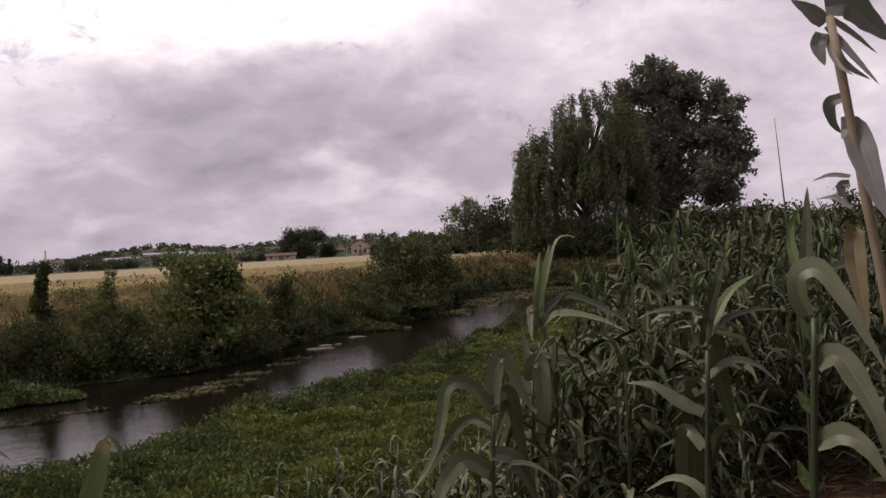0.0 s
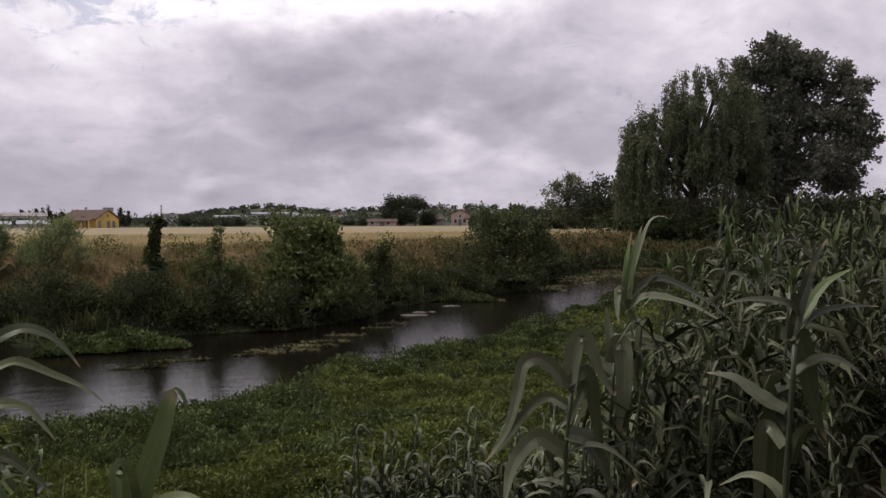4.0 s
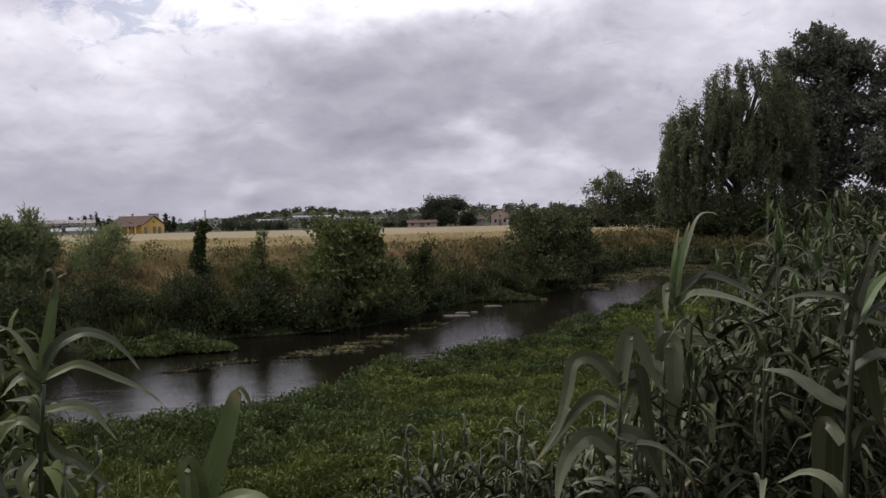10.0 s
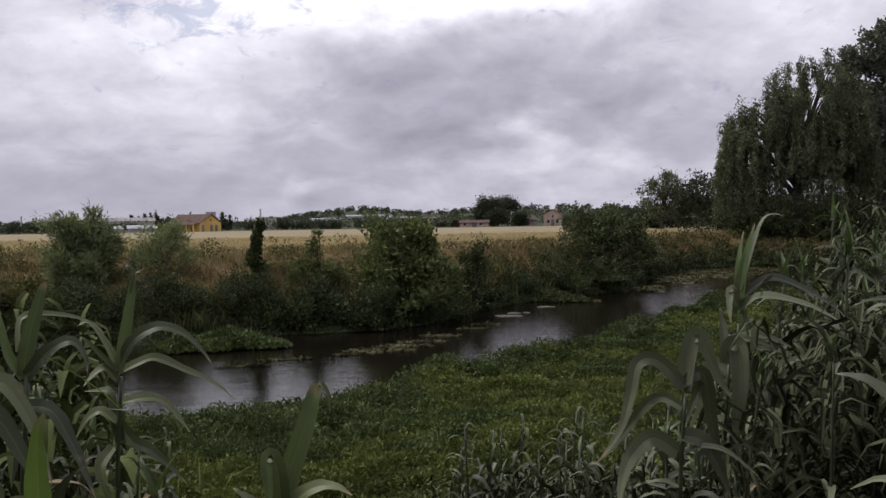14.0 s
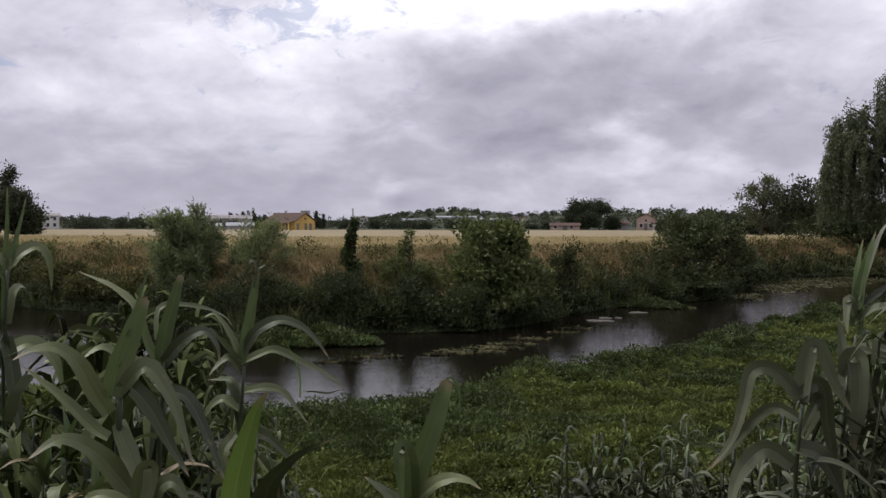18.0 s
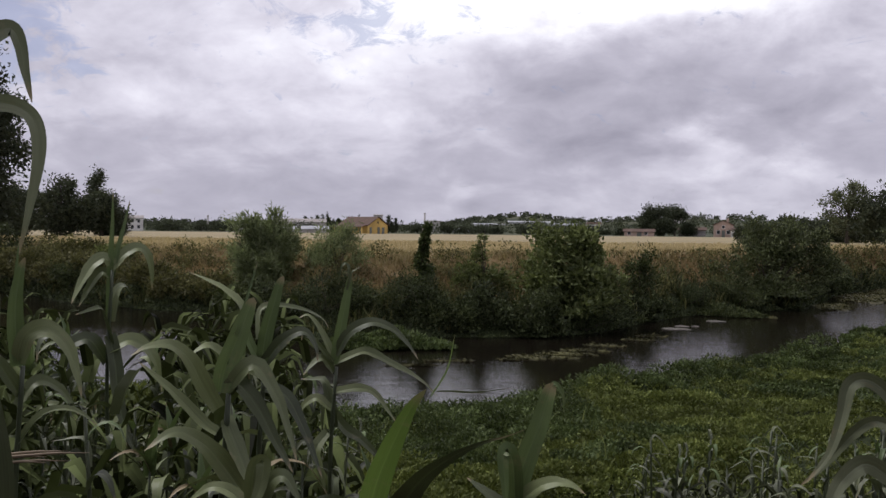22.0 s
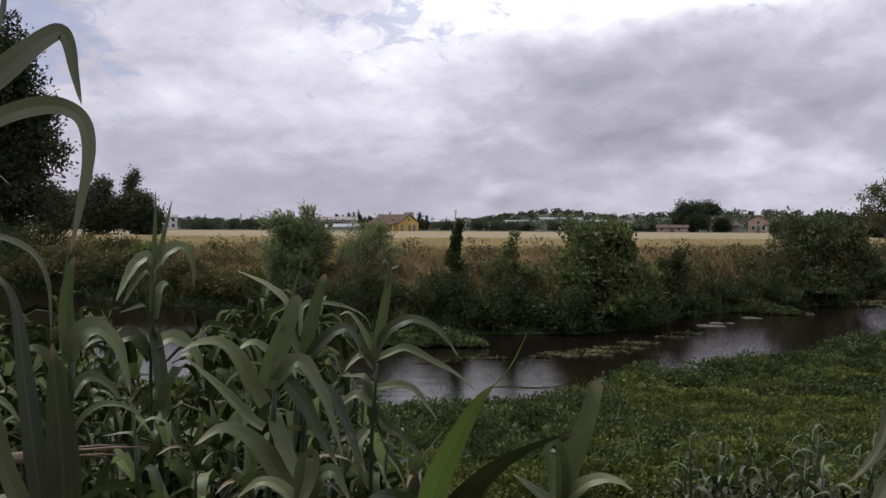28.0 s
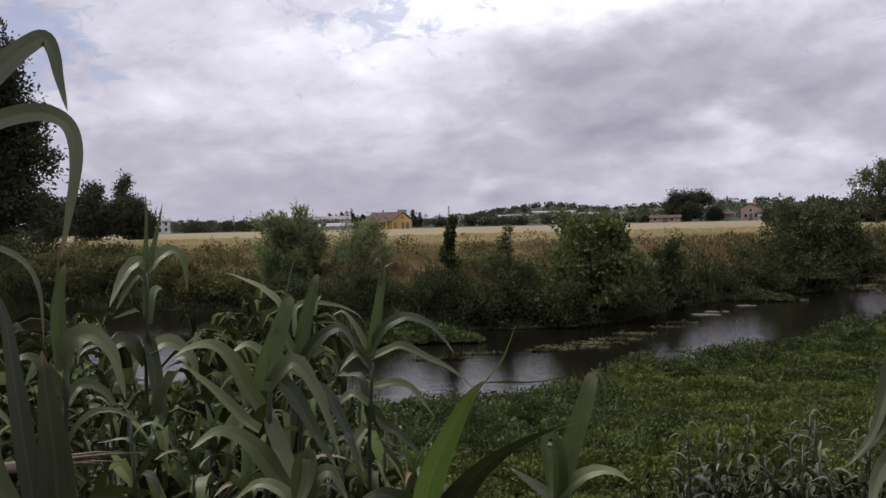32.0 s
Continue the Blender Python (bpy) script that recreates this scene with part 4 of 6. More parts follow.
for i, (a, r, w, h) in enumerate([(25.6, 80, 3.0, 1.8), (27.8, 76, 3.0, 2.4), (30.2, 76, 3.4, 2.6), (32.6, 77, 3.4, 2.6), (35.0, 78, 3.4, 2.8), (37.6, 80, 3.6, 2.6)]):
    bush("bush", a, r, [(0, 0, h * 0.4, w * 0.6, w * 0.5, h * 0.45), (-0.35 * w, 0, h * 0.55, w * 0.4, w * 0.4, h * 0.4), (0.35 * w, 0.2, h * 0.5, w * 0.42, w * 0.4, h * 0.4)], 2400, 0.28, M_SCRUB, 210 + i,
         "dark undergrowth below the weeping willow", 0.25, 8, 0.02)
# scrub on the outer bank of the bend upstream
for i, (a, r, w, h, m) in enumerate([(-27.6, 47.5, 2.6, 1.1, 1), (-25.4, 45.0, 1.6, 0.7, 0), (-29.8, 49.0, 2.8, 1.4, 1), (-32.4, 55.0, 3.4, 2.6, 1), (-35.0, 60.0, 4.0, 3.0, 1), (-23.6, 41.0, 1.5, 0.6, 1), (-26.6, 44.6, 2.0, 1.0, 1), (-28.6, 46.4, 2.2, 1.1, 1), (-31.0, 51.5, 2.4, 1.3, 1), (-21.8, 39.4, 1.5, 0.6, 1), (-38.0, 66.0, 4.4, 3.4, 1), (-19.6, 38.6, 1.5, 0.65, 1)]):
    bush("bush", a, r, [(0, 0, h * 0.4, w * 0.6, w * 0.6, h * 0.45), (-0.3 * w, 0, h * 0.6, w * 0.4, w * 0.5, h * 0.36), (0.3 * w, 0.2, h * 0.5, w * 0.42, w * 0.5, h * 0.36), (0.05 * w, 0, h * 0.8, w * 0.3, w * 0.3, h * 0.22)], 3200, 0.19, (M_BUSH, M_OLIVE if -31.5 < a < -19 else M_SCRUB)[m], 180 + i,
         ("olive-green mounded bush on the outer bank", "olive-brown scrub bush at the river bend" if -31.5 < a < -19 else "dark scrub bush at the river bend")[m], 0.22, 8, 0.02)


def ivy_post(az, r, high, seed, wide):
    """A dead trunk wrapped in dark ivy."""
    rng = np.random.default_rng(seed)
    t = thing("ivy_trunk", "narrow dead trunk wrapped in dark ivy", "tree", at=tuple(spot(az, r)), turn=-az)
    v, f = [], []
    tube(v, f, [(0, 0, -0.2), (0.03, 0, high * 0.5), (0.06, 0, high * 0.95)], [0.09, 0.08, 0.05], 7)
    part("trunk", mesh_of("trunk", v, f, M_BARK, True), t)
    n = int(3400 * wide)
    z = rng.uniform(0.0, 1.0, n) ** 1.25 * high
    a = rng.uniform(0, 2 * np.pi, n)
    lump = 1.1 + 0.6 * np.sin(z * 7.1 + 1.5 * np.sin(a + 1)) + 0.3 * np.sin(z * 13 + 2 * a)
    q = wide * (0.07 + 0.27 * (1 - z / high) ** 1.5) * lump * np.sqrt(rng.uniform(0.05, 1.8, n))
    p = np.stack([q * np.cos(a) + 0.16 * z / high + 0.07 * np.sin(z * 3), q * np.sin(a), z + rng.normal(size=n) * 0.06], 1)
    d = np.stack([np.cos(a), np.sin(a), rng.uniform(-0.5, 0.7, n)], 1) + rng.normal(size=(n, 3)) * 0.5
    L = rng.uniform(0.06, 0.15, n)
    part("ivy", leaf_cloud("ivy", p, d, L, L * 0.8, M_IVY, rng), t)
    return t


ivy_post(-5.6, 31.0, 2.65, 31, 0.85)


def limb_tree(name, at, az, high, limbs, trunk_r, label, seed, leaf_n, leaf_size, mat, lobes, clump, stretch=0.5, droop=0.0, category="tree"):
    """A tree with a tapered trunk, limbs that reach into the crown's lobes, and a crown of many clumps."""
    rng = np.random.default_rng(seed)
    t = thing(name, label, category, at=at, turn=-az)
    v, f = [], []
    top = Vector((0.02 * high, 0, high * 0.62))
    tube(v, f, [(0, 0, -0.4), (0.0, 0, high * 0.12), (0.015 * high, 0, high * 0.35), top, (0.0, 0, high * 0.85)], [trunk_r * 1.35, trunk_r, trunk_r * 0.75, trunk_r * 0.45, trunk_r * 0.12], 9)
    part("trunk", mesh_of("trunk", v, f, M_BARK, True), t)
    v, f = [], []
    for i in range(limbs):
        lo = lobes[i % len(lobes)]
        s = Vector((0, 0, high * rng.uniform(0.15, 0.55)))
        e = Vector((lo[0] + rng.uniform(-0.5, 0.5) * lo[3], lo[1] + rng.uniform(-0.5, 0.5) * lo[4], lo[2] + rng.uniform(-0.1, 0.8) * lo[5]))
        m = s.lerp(e, 0.5) + Vector((0, 0, 0.06 * high))
        if limbs > 20:
            v, f = [], []
        tube(v, f, [s, s.lerp(m, 0.5), m, m.lerp(e, 0.6), e], [trunk_r * 0.4, trunk_r * 0.32, trunk_r * 0.22, trunk_r * 0.13, trunk_r * 0.03], 6)
        if limbs > 20:
            part("limb", mesh_of("limb", v, f, M_BARK, True), t)
    if limbs <= 20:
        tagged(part("branchwork", mesh_of("branchwork", v, f, M_BARK, True), t), kind="stuff")
    k = leaf_n // 26
    c, d = crown_points(rng, k, lobes)
    c = c + d * np.abs(rng.normal(size=(k, 1))) * 0.04 * np.array(lobes)[:, 3].max() * (rng.uniform(0, 1, (k, 1)) < 0.25)
    c, d = np.repeat(c, 26, 0), np.repeat(d, 26, 0)
    p = c + rng.normal(size=c.shape) * clump
    along = d * 0.7 + rng.normal(size=c.shape) * 0.7 + np.array([[0, 0, 0.2 - droop]])
    L = leaf_size * rng.uniform(0.6, 1.35, len(p))
    part("crown", leaf_cloud("crown", p, along, L, L * stretch, mat, rng), t)
    return t


def weeping_willow(at, az, high, label, seed):
    """Weeping willow: arching limbs with long hanging strands of narrow leaves."""
    rng = np.random.default_rng(seed)
    t = thing("weeping_willow", label, "tree", at=at, turn=-az)
    v, f = [], []
    tube(v, f, [(0, 0, -0.5), (0.1, 0, high * 0.15), (-0.1, 0, high * 0.38), (0.2, 0, high * 0.6)], [0.6, 0.45, 0.34, 0.2], 10)
    part("trunk", mesh_of("trunk", v, f, M_BARK, True), t)
    starts = []
    span, tops = [-6.5, -6.1, -5.4, -4.8, -4.0, -2.8, -0.8, 0.5, 2.2, 3.6, 5.0, 6.0], [6.0, 10.6, 11.9, 12.5, 13.2, 14.5, 16.1, 16.6, 16.9, 16.2, 14.4, 11.5]
    for i in range(62):
        x = rng.uniform(-6.1, 5.8)
        y = rng.uniform(-1, 1) * 4.6 * math.sqrt(max(1 - (x / 8.7) ** 2, 0.05))
        top = float(np.interp(x, span, tops)) * (1 - 0.018 * y * y)
        e = Vector((x, y, top * rng.uniform(0.62, 0.97)))
        s = Vector((rng.uniform(-0.2, 0.2), rng.uniform(-0.2, 0.2), high * rng.uniform(0.15, 0.40)))
        m = s.lerp(e, 0.6) + Vector((0, 0, 0.14 * top))
        pts = [s.lerp(m, q) * (1 - q) + m.lerp(e, q) * q for q in (0, 0.2, 0.4, 0.6, 0.8, 1.0)]
        v, f = [], []
        tube(v, f, pts, [0.20, 0.16, 0.12, 0.08, 0.05, 0.02], 6)
        part("limb", mesh_of("limb", v, f, M_BARK, True), t)
    for i in range(640):
        x = rng.uniform(-6.45, 5.9)
        y = rng.uniform(-1, 1) * 4.6 * math.sqrt(max(1 - (x / 8.7) ** 2, 0.05))
        top = float(np.interp(x, span, tops)) * (1 - 0.018 * y * y) * (0.95 + 0.07 * math.sin(x * 5.1) * math.sin(x * 2.3 + 1))
        g = np.array([x, y, top * rng.uniform(0.36, 1.0) ** 0.6])
        starts += [tuple(g + rng.normal(size=3) * (0.2, 0.2, 0.12)) for _ in range(3)]
    st = np.array(starts)
    ns = len(st)
    low = np.where(rng.uniform(0, 1, ns) < 0.5, rng.uniform(0.3, 1.4, ns), rng.uniform(1.0, 6.0, ns))
    length = np.minimum(np.maximum(st[:, 2] - low, 0.8), np.where(rng.uniform(0, 1, ns) < 0.45, 9.0, rng.uniform(1.2, 5.0, ns)))
    per = 58
    q = np.sort(rng.uniform(0, 1, (ns, per)), 1)
    out = st[:, :2] / np.maximum(np.linalg.norm(st[:, :2], axis=1, keepdims=True), 0.3)
    sway = 0.5 * np.sin(q * 2.0 + rng.uniform(0, 6, (ns, 1)))
    bow = np.sqrt(q) * 0.35
    x = st[:, 0:1] + out[:, 0:1] * bow + 0.18 * sway + rng.normal(size=q.shape) * 0.10
    y = st[:, 1:2] + out[:, 1:2] * bow + 0.18 * sway + rng.normal(size=q.shape) * 0.10
    z = st[:, 2:3] - length[:, None] * q + rng.normal(size=q.shape) * 0.08
    p = np.stack([x, y, np.maximum(z, 0.15)], -1).reshape(-1, 3)
    # openings cut right through the crown to fit the camera's view of the sky
    gone = np.zeros(len(p), bool)
    for gx, gz, gw, gh in ((1.5, 11.6, 0.55, 1.5), (0.7, 9.6, 0.35, 1.0), (-0.2, 13.2, 0.4, 0.7), (-2.9, 7.4, 0.25, 1.3), (-1.9, 6.6, 0.28, 1.6), (-0.9, 6.8, 0.3, 1.2), (-4.0, 6.6, 0.22, 1.1), (-0.4, 3.9, 0.7, 0.9), (4.2, 4.6, 0.65, 1.0), (3.0, 7.4, 0.3, 0.7), (2.3, 13.4, 0.4, 0.6)):
        q2 = ((p[:, 0] - gx) / gw + 0.35 * np.sin(p[:, 2] * 3.1)) ** 2 + ((p[:, 2] - gz) / gh + 0.3 * np.sin(p[:, 0] * 4.3)) ** 2
        gone |= (q2 < 1.0) & (rng.uniform(0, 1, len(p)) < 0.93)
    p = p[~gone]
    d = rng.normal(size=p.shape) * 0.5 + np.array([[0, 0, -0.7]])
    L = rng.uniform(0.20, 0.40, len(p))
    part("foliage", leaf_cloud("foliage", p, d, L, L * 0.28, M_WILLOW, rng), t, "drooping olive-green leaf strands")
    return t


weeping_willow(tuple(spot(30.3, 80)), 30.3, 16.5, "tall weeping willow with drooping olive-green strands", 51)
limb_tree("poplar", tuple(spot(35.0, 86)), 35.0, 18.8, 26, 0.5, "tall dark poplar beside the weeping willow", 52, 66000, 0.30, M_POPLAR_HAZED,
          [(0.0, 0, 16.6, 2.2, 2.2, 2.2), (-2.3, 0, 15.2, 1.5, 1.9, 1.8), (2.1, 0, 15.4, 1.5, 1.9, 1.7), (-2.4, 0, 12.0, 2.2, 2.4, 2.4), (1.0, 0, 12.6, 2.4, 2.6, 2.2), (3.6, 0, 15.4, 1.7, 1.8, 1.7), (5.7, 0, 14.2, 1.7, 1.8, 1.9), (7.4, 0, 12.2, 1.5, 1.8, 2.0), (8.3, 0, 8.6, 1.2, 1.6, 1.6), (6.2, 0, 9.6, 1.8, 2.0, 2.0), (4.4, 0, 10.8, 2.2, 2.4, 2.2), (8.0, 0, 9.9, 1.3, 1.8, 1.5), (7.2, 0, 7.4, 1.7, 2.0, 1.7), (0.5, 0, 9.2, 3.6, 3.4, 2.8), (4.6, 0, 6.4, 2.8, 3.0, 2.4), (6.6, 0, 4.6, 1.5, 2.0, 1.4), (0.5, 0, 5.0, 3.6, 3.5, 2.8), (-2.6, 0, 7.0, 2.6, 2.6, 3.4)], 0.24, 0.75)
limb_tree("walnut_tree", tuple(spot(22.0, 112)), 22.0, 8.0, 14, 0.25, "small round-crowned walnut tree behind the dry bank", 53, 5600, 0.27, M_WALNUT,
          [(0, 0, 5.2, 2.4, 2.2, 1.7), (-1.7, 0, 4.6, 1.4, 1.6, 1.3), (1.6, 0, 5.0, 1.8, 1.6, 1.5), (0.2, 0, 6.6, 1.3, 1.3, 0.9), (1.0, 0, 6.4, 1.1, 1.2, 0.8), (-2.4, 0, 3.6, 0.9, 1.2, 0.8), (0.8, 0, 3.0, 2.4, 2.0, 1.4), (-0.8, 0, 2.4, 2.0, 2.0, 1.3)], 0.3, 0.6)
for i, (a, r, w, h) in enumerate([(24.3, 110, 4.4, 6.6), (20.6, 120, 2.6, 2.6), (26.8, 104, 3.0, 3.4), (18.0, 140, 4.0, 2.8), (29.0, 100, 3.4, 4.0), (19.4, 135, 4.0, 3.0), (21.8, 128, 4.2, 3.2), (24.2, 122, 4.2, 4.4), (27.8, 96, 4.0, 3.6), (31.5, 96, 4.6, 4.2), (33.6, 98, 4.6, 4.4), (26.0, 118, 4.4, 3.8), (16.6, 150, 4.5, 2.6), (36.4, 96, 5.0, 4.2), (40.4, 98, 5.0, 4.2), (38.5, 92, 4.5, 4.0), (42.5, 100, 5.0, 4.0), (47.0, 110, 6.0, 4.5)]):
    limb_tree("tree", tuple(spot(a, r)), a, h, 8, 0.16, "dark rounded tree beyond the river bend", 60 + i, 3800, 0.38, M_FARLEAF,
              [(0, 0, h * 0.55, w * 0.6, w * 0.6, h * 0.45), (-w * 0.4, 0, h * 0.4, w * 0.5, w * 0.5, h * 0.38), (w * 0.45, 0, h * 0.42, w * 0.5, w * 0.5, h * 0.4)], 0.4, 0.6)
# trees beyond the bend upstream
limb_tree("eucalyptus", tuple(spot(-26.5, 120)), -26.5, 8.8, 10, 0.2, "pointed grey-green eucalyptus rising behind darker trees", 71, 6500, 0.42, M_FARLEAF,
          [(0, 0, 7.8, 0.35, 0.4, 0.9), (0.05, 0, 6.6, 0.75, 0.8, 1.1), (0.1, 0, 5.1, 1.1, 1.2, 1.1), (-0.2, 0, 3.6, 1.5, 1.5, 1.2), (0, 0, 2.0, 1.7, 1.7, 1.2)], 0.35, 0.35, 0.3)
for i, (a, r, w, h) in enumerate([(-28.6, 105, 4.2, 6.8), (-26.2, 104, 3.6, 4.8), (-31.0, 108, 3.6, 6.0), (-25.6, 110, 1.8, 3.0)]):
    limb_tree("tree", tuple(spot(a, r)), a, h, 9, 0.2, "dark leafy tree behind the river bend", 80 + i, 8000, 0.36, M_FARLEAF,
              [(0, 0, h * 0.62, w * 0.5, w * 0.5, h * 0.36), (-w * 0.35, 0, h * 0.42, w * 0.42, w * 0.5, h * 0.4), (w * 0.38, 0, h * 0.45, w * 0.42, w * 0.5, h * 0.36), (0, 0, h * 0.25, w * 0.55, w * 0.5, h * 0.25)], 0.4, 0.55)
limb_tree("tall_tree", tuple(spot(-33.8, 70)), -33.8, 17.0, 22, 0.45, "tall dark tree overhanging the river bend", 90, 42000, 0.34, M_FARLEAF,
          [(0, 0, 13.5, 2.2, 2.4, 2.8), (1.0, 0, 10.0, 2.6, 2.6, 2.6), (-1.8, 0, 9.0, 3.2, 3.0, 3.4), (1.3, 0, 6.5, 2.6, 2.6, 2.4), (0, 0, 3.5, 3.6, 3.4, 3.0), (-3, 0, 5.0, 3.0, 3.0, 4.0)], 0.42, 0.55, 0.15)
# ---------------- buildings and trees across the field ----------------
def gable_roof(name, x0, x1, y0, y1, z, rise, over, mat, along="x", thick=0.18):
    """Two roof slabs; the ridge runs along x or y."""
    v, f = [], []
    if along == "x":
        ym = (y0 + y1) / 2
        pr = [(y0 - over, z - over * rise / (ym - y0)), (ym, z + rise), (y1 + over, z - over * rise / (ym - y0))]
        for x in (x0 - over, x1 + over):
            for dz in (0, thick):
                v += [(x, y, h + dz) for y, h in pr]
    else:
        xm = (x0 + x1) / 2
        pr = [(x0 - over, z - over * rise / (xm - x0)), (xm, z + rise), (x1 + over, z - over * rise / (xm - x0))]
        for y in (y0 - over, y1 + over):
            for dz in (0, thick):
                v += [(x, y, h + dz) for x, h in pr]
    f = [(0, 1, 7, 6), (1, 2, 8, 7), (3, 9, 10, 4), (4, 10, 11, 5), (0, 3, 4, 1), (1, 4, 5, 2), (6, 7, 10, 9), (7, 8, 11, 10), (0, 6, 9, 3), (2, 5, 11, 8)]
    return mesh_of(name, v, f, mat)


def gable_body(name, x0, x1, y0, y1, z, rise, mat, along):
    v = [(x0, y0, -0.6), (x1, y0, -0.6), (x1, y1, -0.6), (x0, y1, -0.6), (x0, y0, z), (x1, y0, z), (x1, y1, z), (x0, y1, z)]
    if along == "x":
        ym = (y0 + y1) / 2
        v += [(x0, ym, z + rise), (x1, ym, z + rise)]
        f = [(0, 1, 5, 4), (2, 3, 7, 6), (1, 2, 6, 9, 5), (3, 0, 4, 8, 7), (4, 5, 9, 8), (6, 7, 8, 9), (3, 2, 1, 0)]
    else:
        xm = (x0 + x1) / 2
        v += [(xm, y0, z + rise), (xm, y1, z + rise)]
        f = [(0, 1, 5, 8, 4), (2, 3, 7, 9, 6), (1, 2, 6, 5), (3, 0, 4, 7), (4, 8, 9, 7), (5, 6, 9, 8), (3, 2, 1, 0)]
    return mesh_of(name, v, f, mat)


def house(name, az, r, wide, deep, wall_h, rise, wall, roof, along, label, windows=(), doors=(), turn=0.0, over=0.35, chimney=None, dz=0.0):
    """A house that faces the river; windows and doors as (x, sill, width, height) on the front wall."""
    t = thing(name, label, "building", at=tuple(spot(az, r, dz)), turn=-az + turn)
    x0, x1 = -wide / 2, wide / 2
    part("wall", gable_body("wall", x0, x1, 0, deep, wall_h, rise, wall, along), t)
    part("roof", gable_roof("roof", x0, x1, 0, deep, wall_h + 0.02, rise, over, roof, along), t)
    for x, s, w, h in windows:
        win = part("window", box("window", M_WHITE, x - w / 2 - 0.1, -0.06, s - 0.1, x + w / 2 + 0.1, -0.003, s + h + 0.1, 0.01), t)
        part("pane", box("pane", M_DARKPANE, x - w / 2, -0.09, s, x + w / 2, -0.055, s + h, 0.005), win)
    for x, s, w, h in doors:
        part("door", box("door", M_DOOR, x - w / 2, -0.08, s, x + w / 2, -0.003, s + h, 0.01), t)
    if chimney:
        part("chimney", box("chimney", wall, chimney[0] - 0.35, deep * 0.5 - 0.35, wall_h, chimney[0] + 0.35, deep * 0.5 + 0.35, chimney[1], 0.03), t)
    return t


farm = house("farmhouse", -10.0, 246, 11.5, 8.6, 2.5, 2.3, M_YELLOW, M_TILE, "x", "yellow rendered farmhouse with a brown clay gable roof", [(-2.6, 0.9, 0.9, 1.0), (1.0, 0.9, 0.9, 1.0)], [(-4.4, 0.0, 1.0, 2.0), (3.0, 0.0, 1.0, 2.0)], over=0.5, turn=-44)
for y, w in ((1.2, 0.9), (4.6, 1.0), (6.6, 1.1)):
    part("door", box("door", M_DOOR, 5.753, y - w / 2, 0.0, 5.83, y + w / 2, 1.9, 0.01), farm)
part("vent", box("vent", M_DARKPANE, 5.753, 4.0, 3.0, 5.80, 4.6, 3.5, 0.01), farm)
part("pent_roof", mesh_of("pent_roof", [(-6.2, -2.2, 1.9), (5.4, -2.2, 1.9), (5.4, -0.02, 2.55), (-6.2, -0.02, 2.55), (-6.2, -2.2, 2.02), (5.4, -2.2, 2.02), (5.4, -0.02, 2.67), (-6.2, -0.02, 2.67)],
                          [(0, 3, 2, 1), (4, 5, 6, 7), (0, 1, 5, 4), (1, 2, 6, 5), (2, 3, 7, 6), (3, 0, 4, 7)], M_TILE), farm)
for x in (-5.8, -2.9, 0.0, 2.6, 5.1):
    part("post", box("post", M_YELLOW, x - 0.14, -2.1, 0.0, x + 0.14, -1.82, 1.92, 0.02), farm)
house("shed", -12.6, 262, 8.0, 7, 1.1, 0.9, M_CONCRETE, M_SHEET, "x", "pale shed with a grey sheet roof beside the farm")
house("shed", -14.6, 268, 7.0, 7, 1.0, 0.8, M_CONCRETE, M_SHEET, "x", "long pale-roofed farm shed")
house("warehouse", -13.6, 420, 26, 12, 5.0, 1.6, M_CONCRETE, M_GREYROOF, "x", "grey warehouse behind the farm sheds")
house("factory_block", -4.6, 620, 12, 10, 8.5, 0.6, M_CONCRETE, M_GREYROOF, "x", "distant concrete factory block", [(-3, 3, 1.4, 1.4), (0, 3, 1.4, 1.4), (3, 3, 1.4, 1.4)])
house("factory_block", -8.3, 640, 7, 8, 13.0, 0.5, M_CONCRETE, M_GREYROOF, "x", "distant concrete tower block", [(-1.5, 8, 1.2, 1.4), (1.5, 8, 1.2, 1.4)])
house("white_house", -24.3, 330, 7.5, 8, 4.6, 0.9, M_WHITE, M_GREYROOF, "x", "pale two-storey house at the field's far edge", [(-2.2, 0.8, 0.9, 1.2), (0, 0.8, 0.9, 1.2), (2.2, 0.8, 0.9, 1.2), (-2.2, 3.0, 0.9, 1.2), (0, 3.0, 0.9, 1.2), (2.2, 3.0, 0.9, 1.2)])
house("white_shed", -17.0, 360, 9, 6, 1.8, 0.7, M_WHITE, M_SHEET, "x", "small white shed at the field's edge")
house("pink_house", 14.75, 262, 5.6, 8, 3.6, 1.3, M_PINK, M_TILE, "y", "pink rendered house with a clay roof", [(-1.4, 0.9, 0.9, 1.1), (1.4, 0.9, 0.9, 1.1), (0, 2.6, 0.7, 0.8)], [(0, 0, 0.9, 2.0)], chimney=(1.2, 5.6))
house("annexe", 15.6, 258, 3.6, 6, 2.0, 0.7, M_WHITE, M_TILE, "x", "low white annexe beside the pink house", [(0, 0.8, 0.9, 0.8)])
house("low_barn", 9.4, 262, 9, 7, 1.3, 0.8, M_PINK, M_TILE, "x", "low stone barn with a weathered clay roof", [(-3, 0.5, 0.9, 0.8), (2, 0.5, 0.9, 0.8)], [(0, 0, 1.4, 1.5)])
house("barn", 12.8, 300, 9, 7, 2.1, 0.9, M_GREYROOF, M_TILE, "x", "old barn with a clay roof by the field")
house("hill_house", 6.4, 900, 16, 10, 4.0, 2.0, M_WHITE, M_TILE, "x", "white house with a red roof on the hillside", [(-4, 1, 1.6, 1.6), (0, 1, 1.6, 1.6), (4, 1, 1.6, 1.6)])
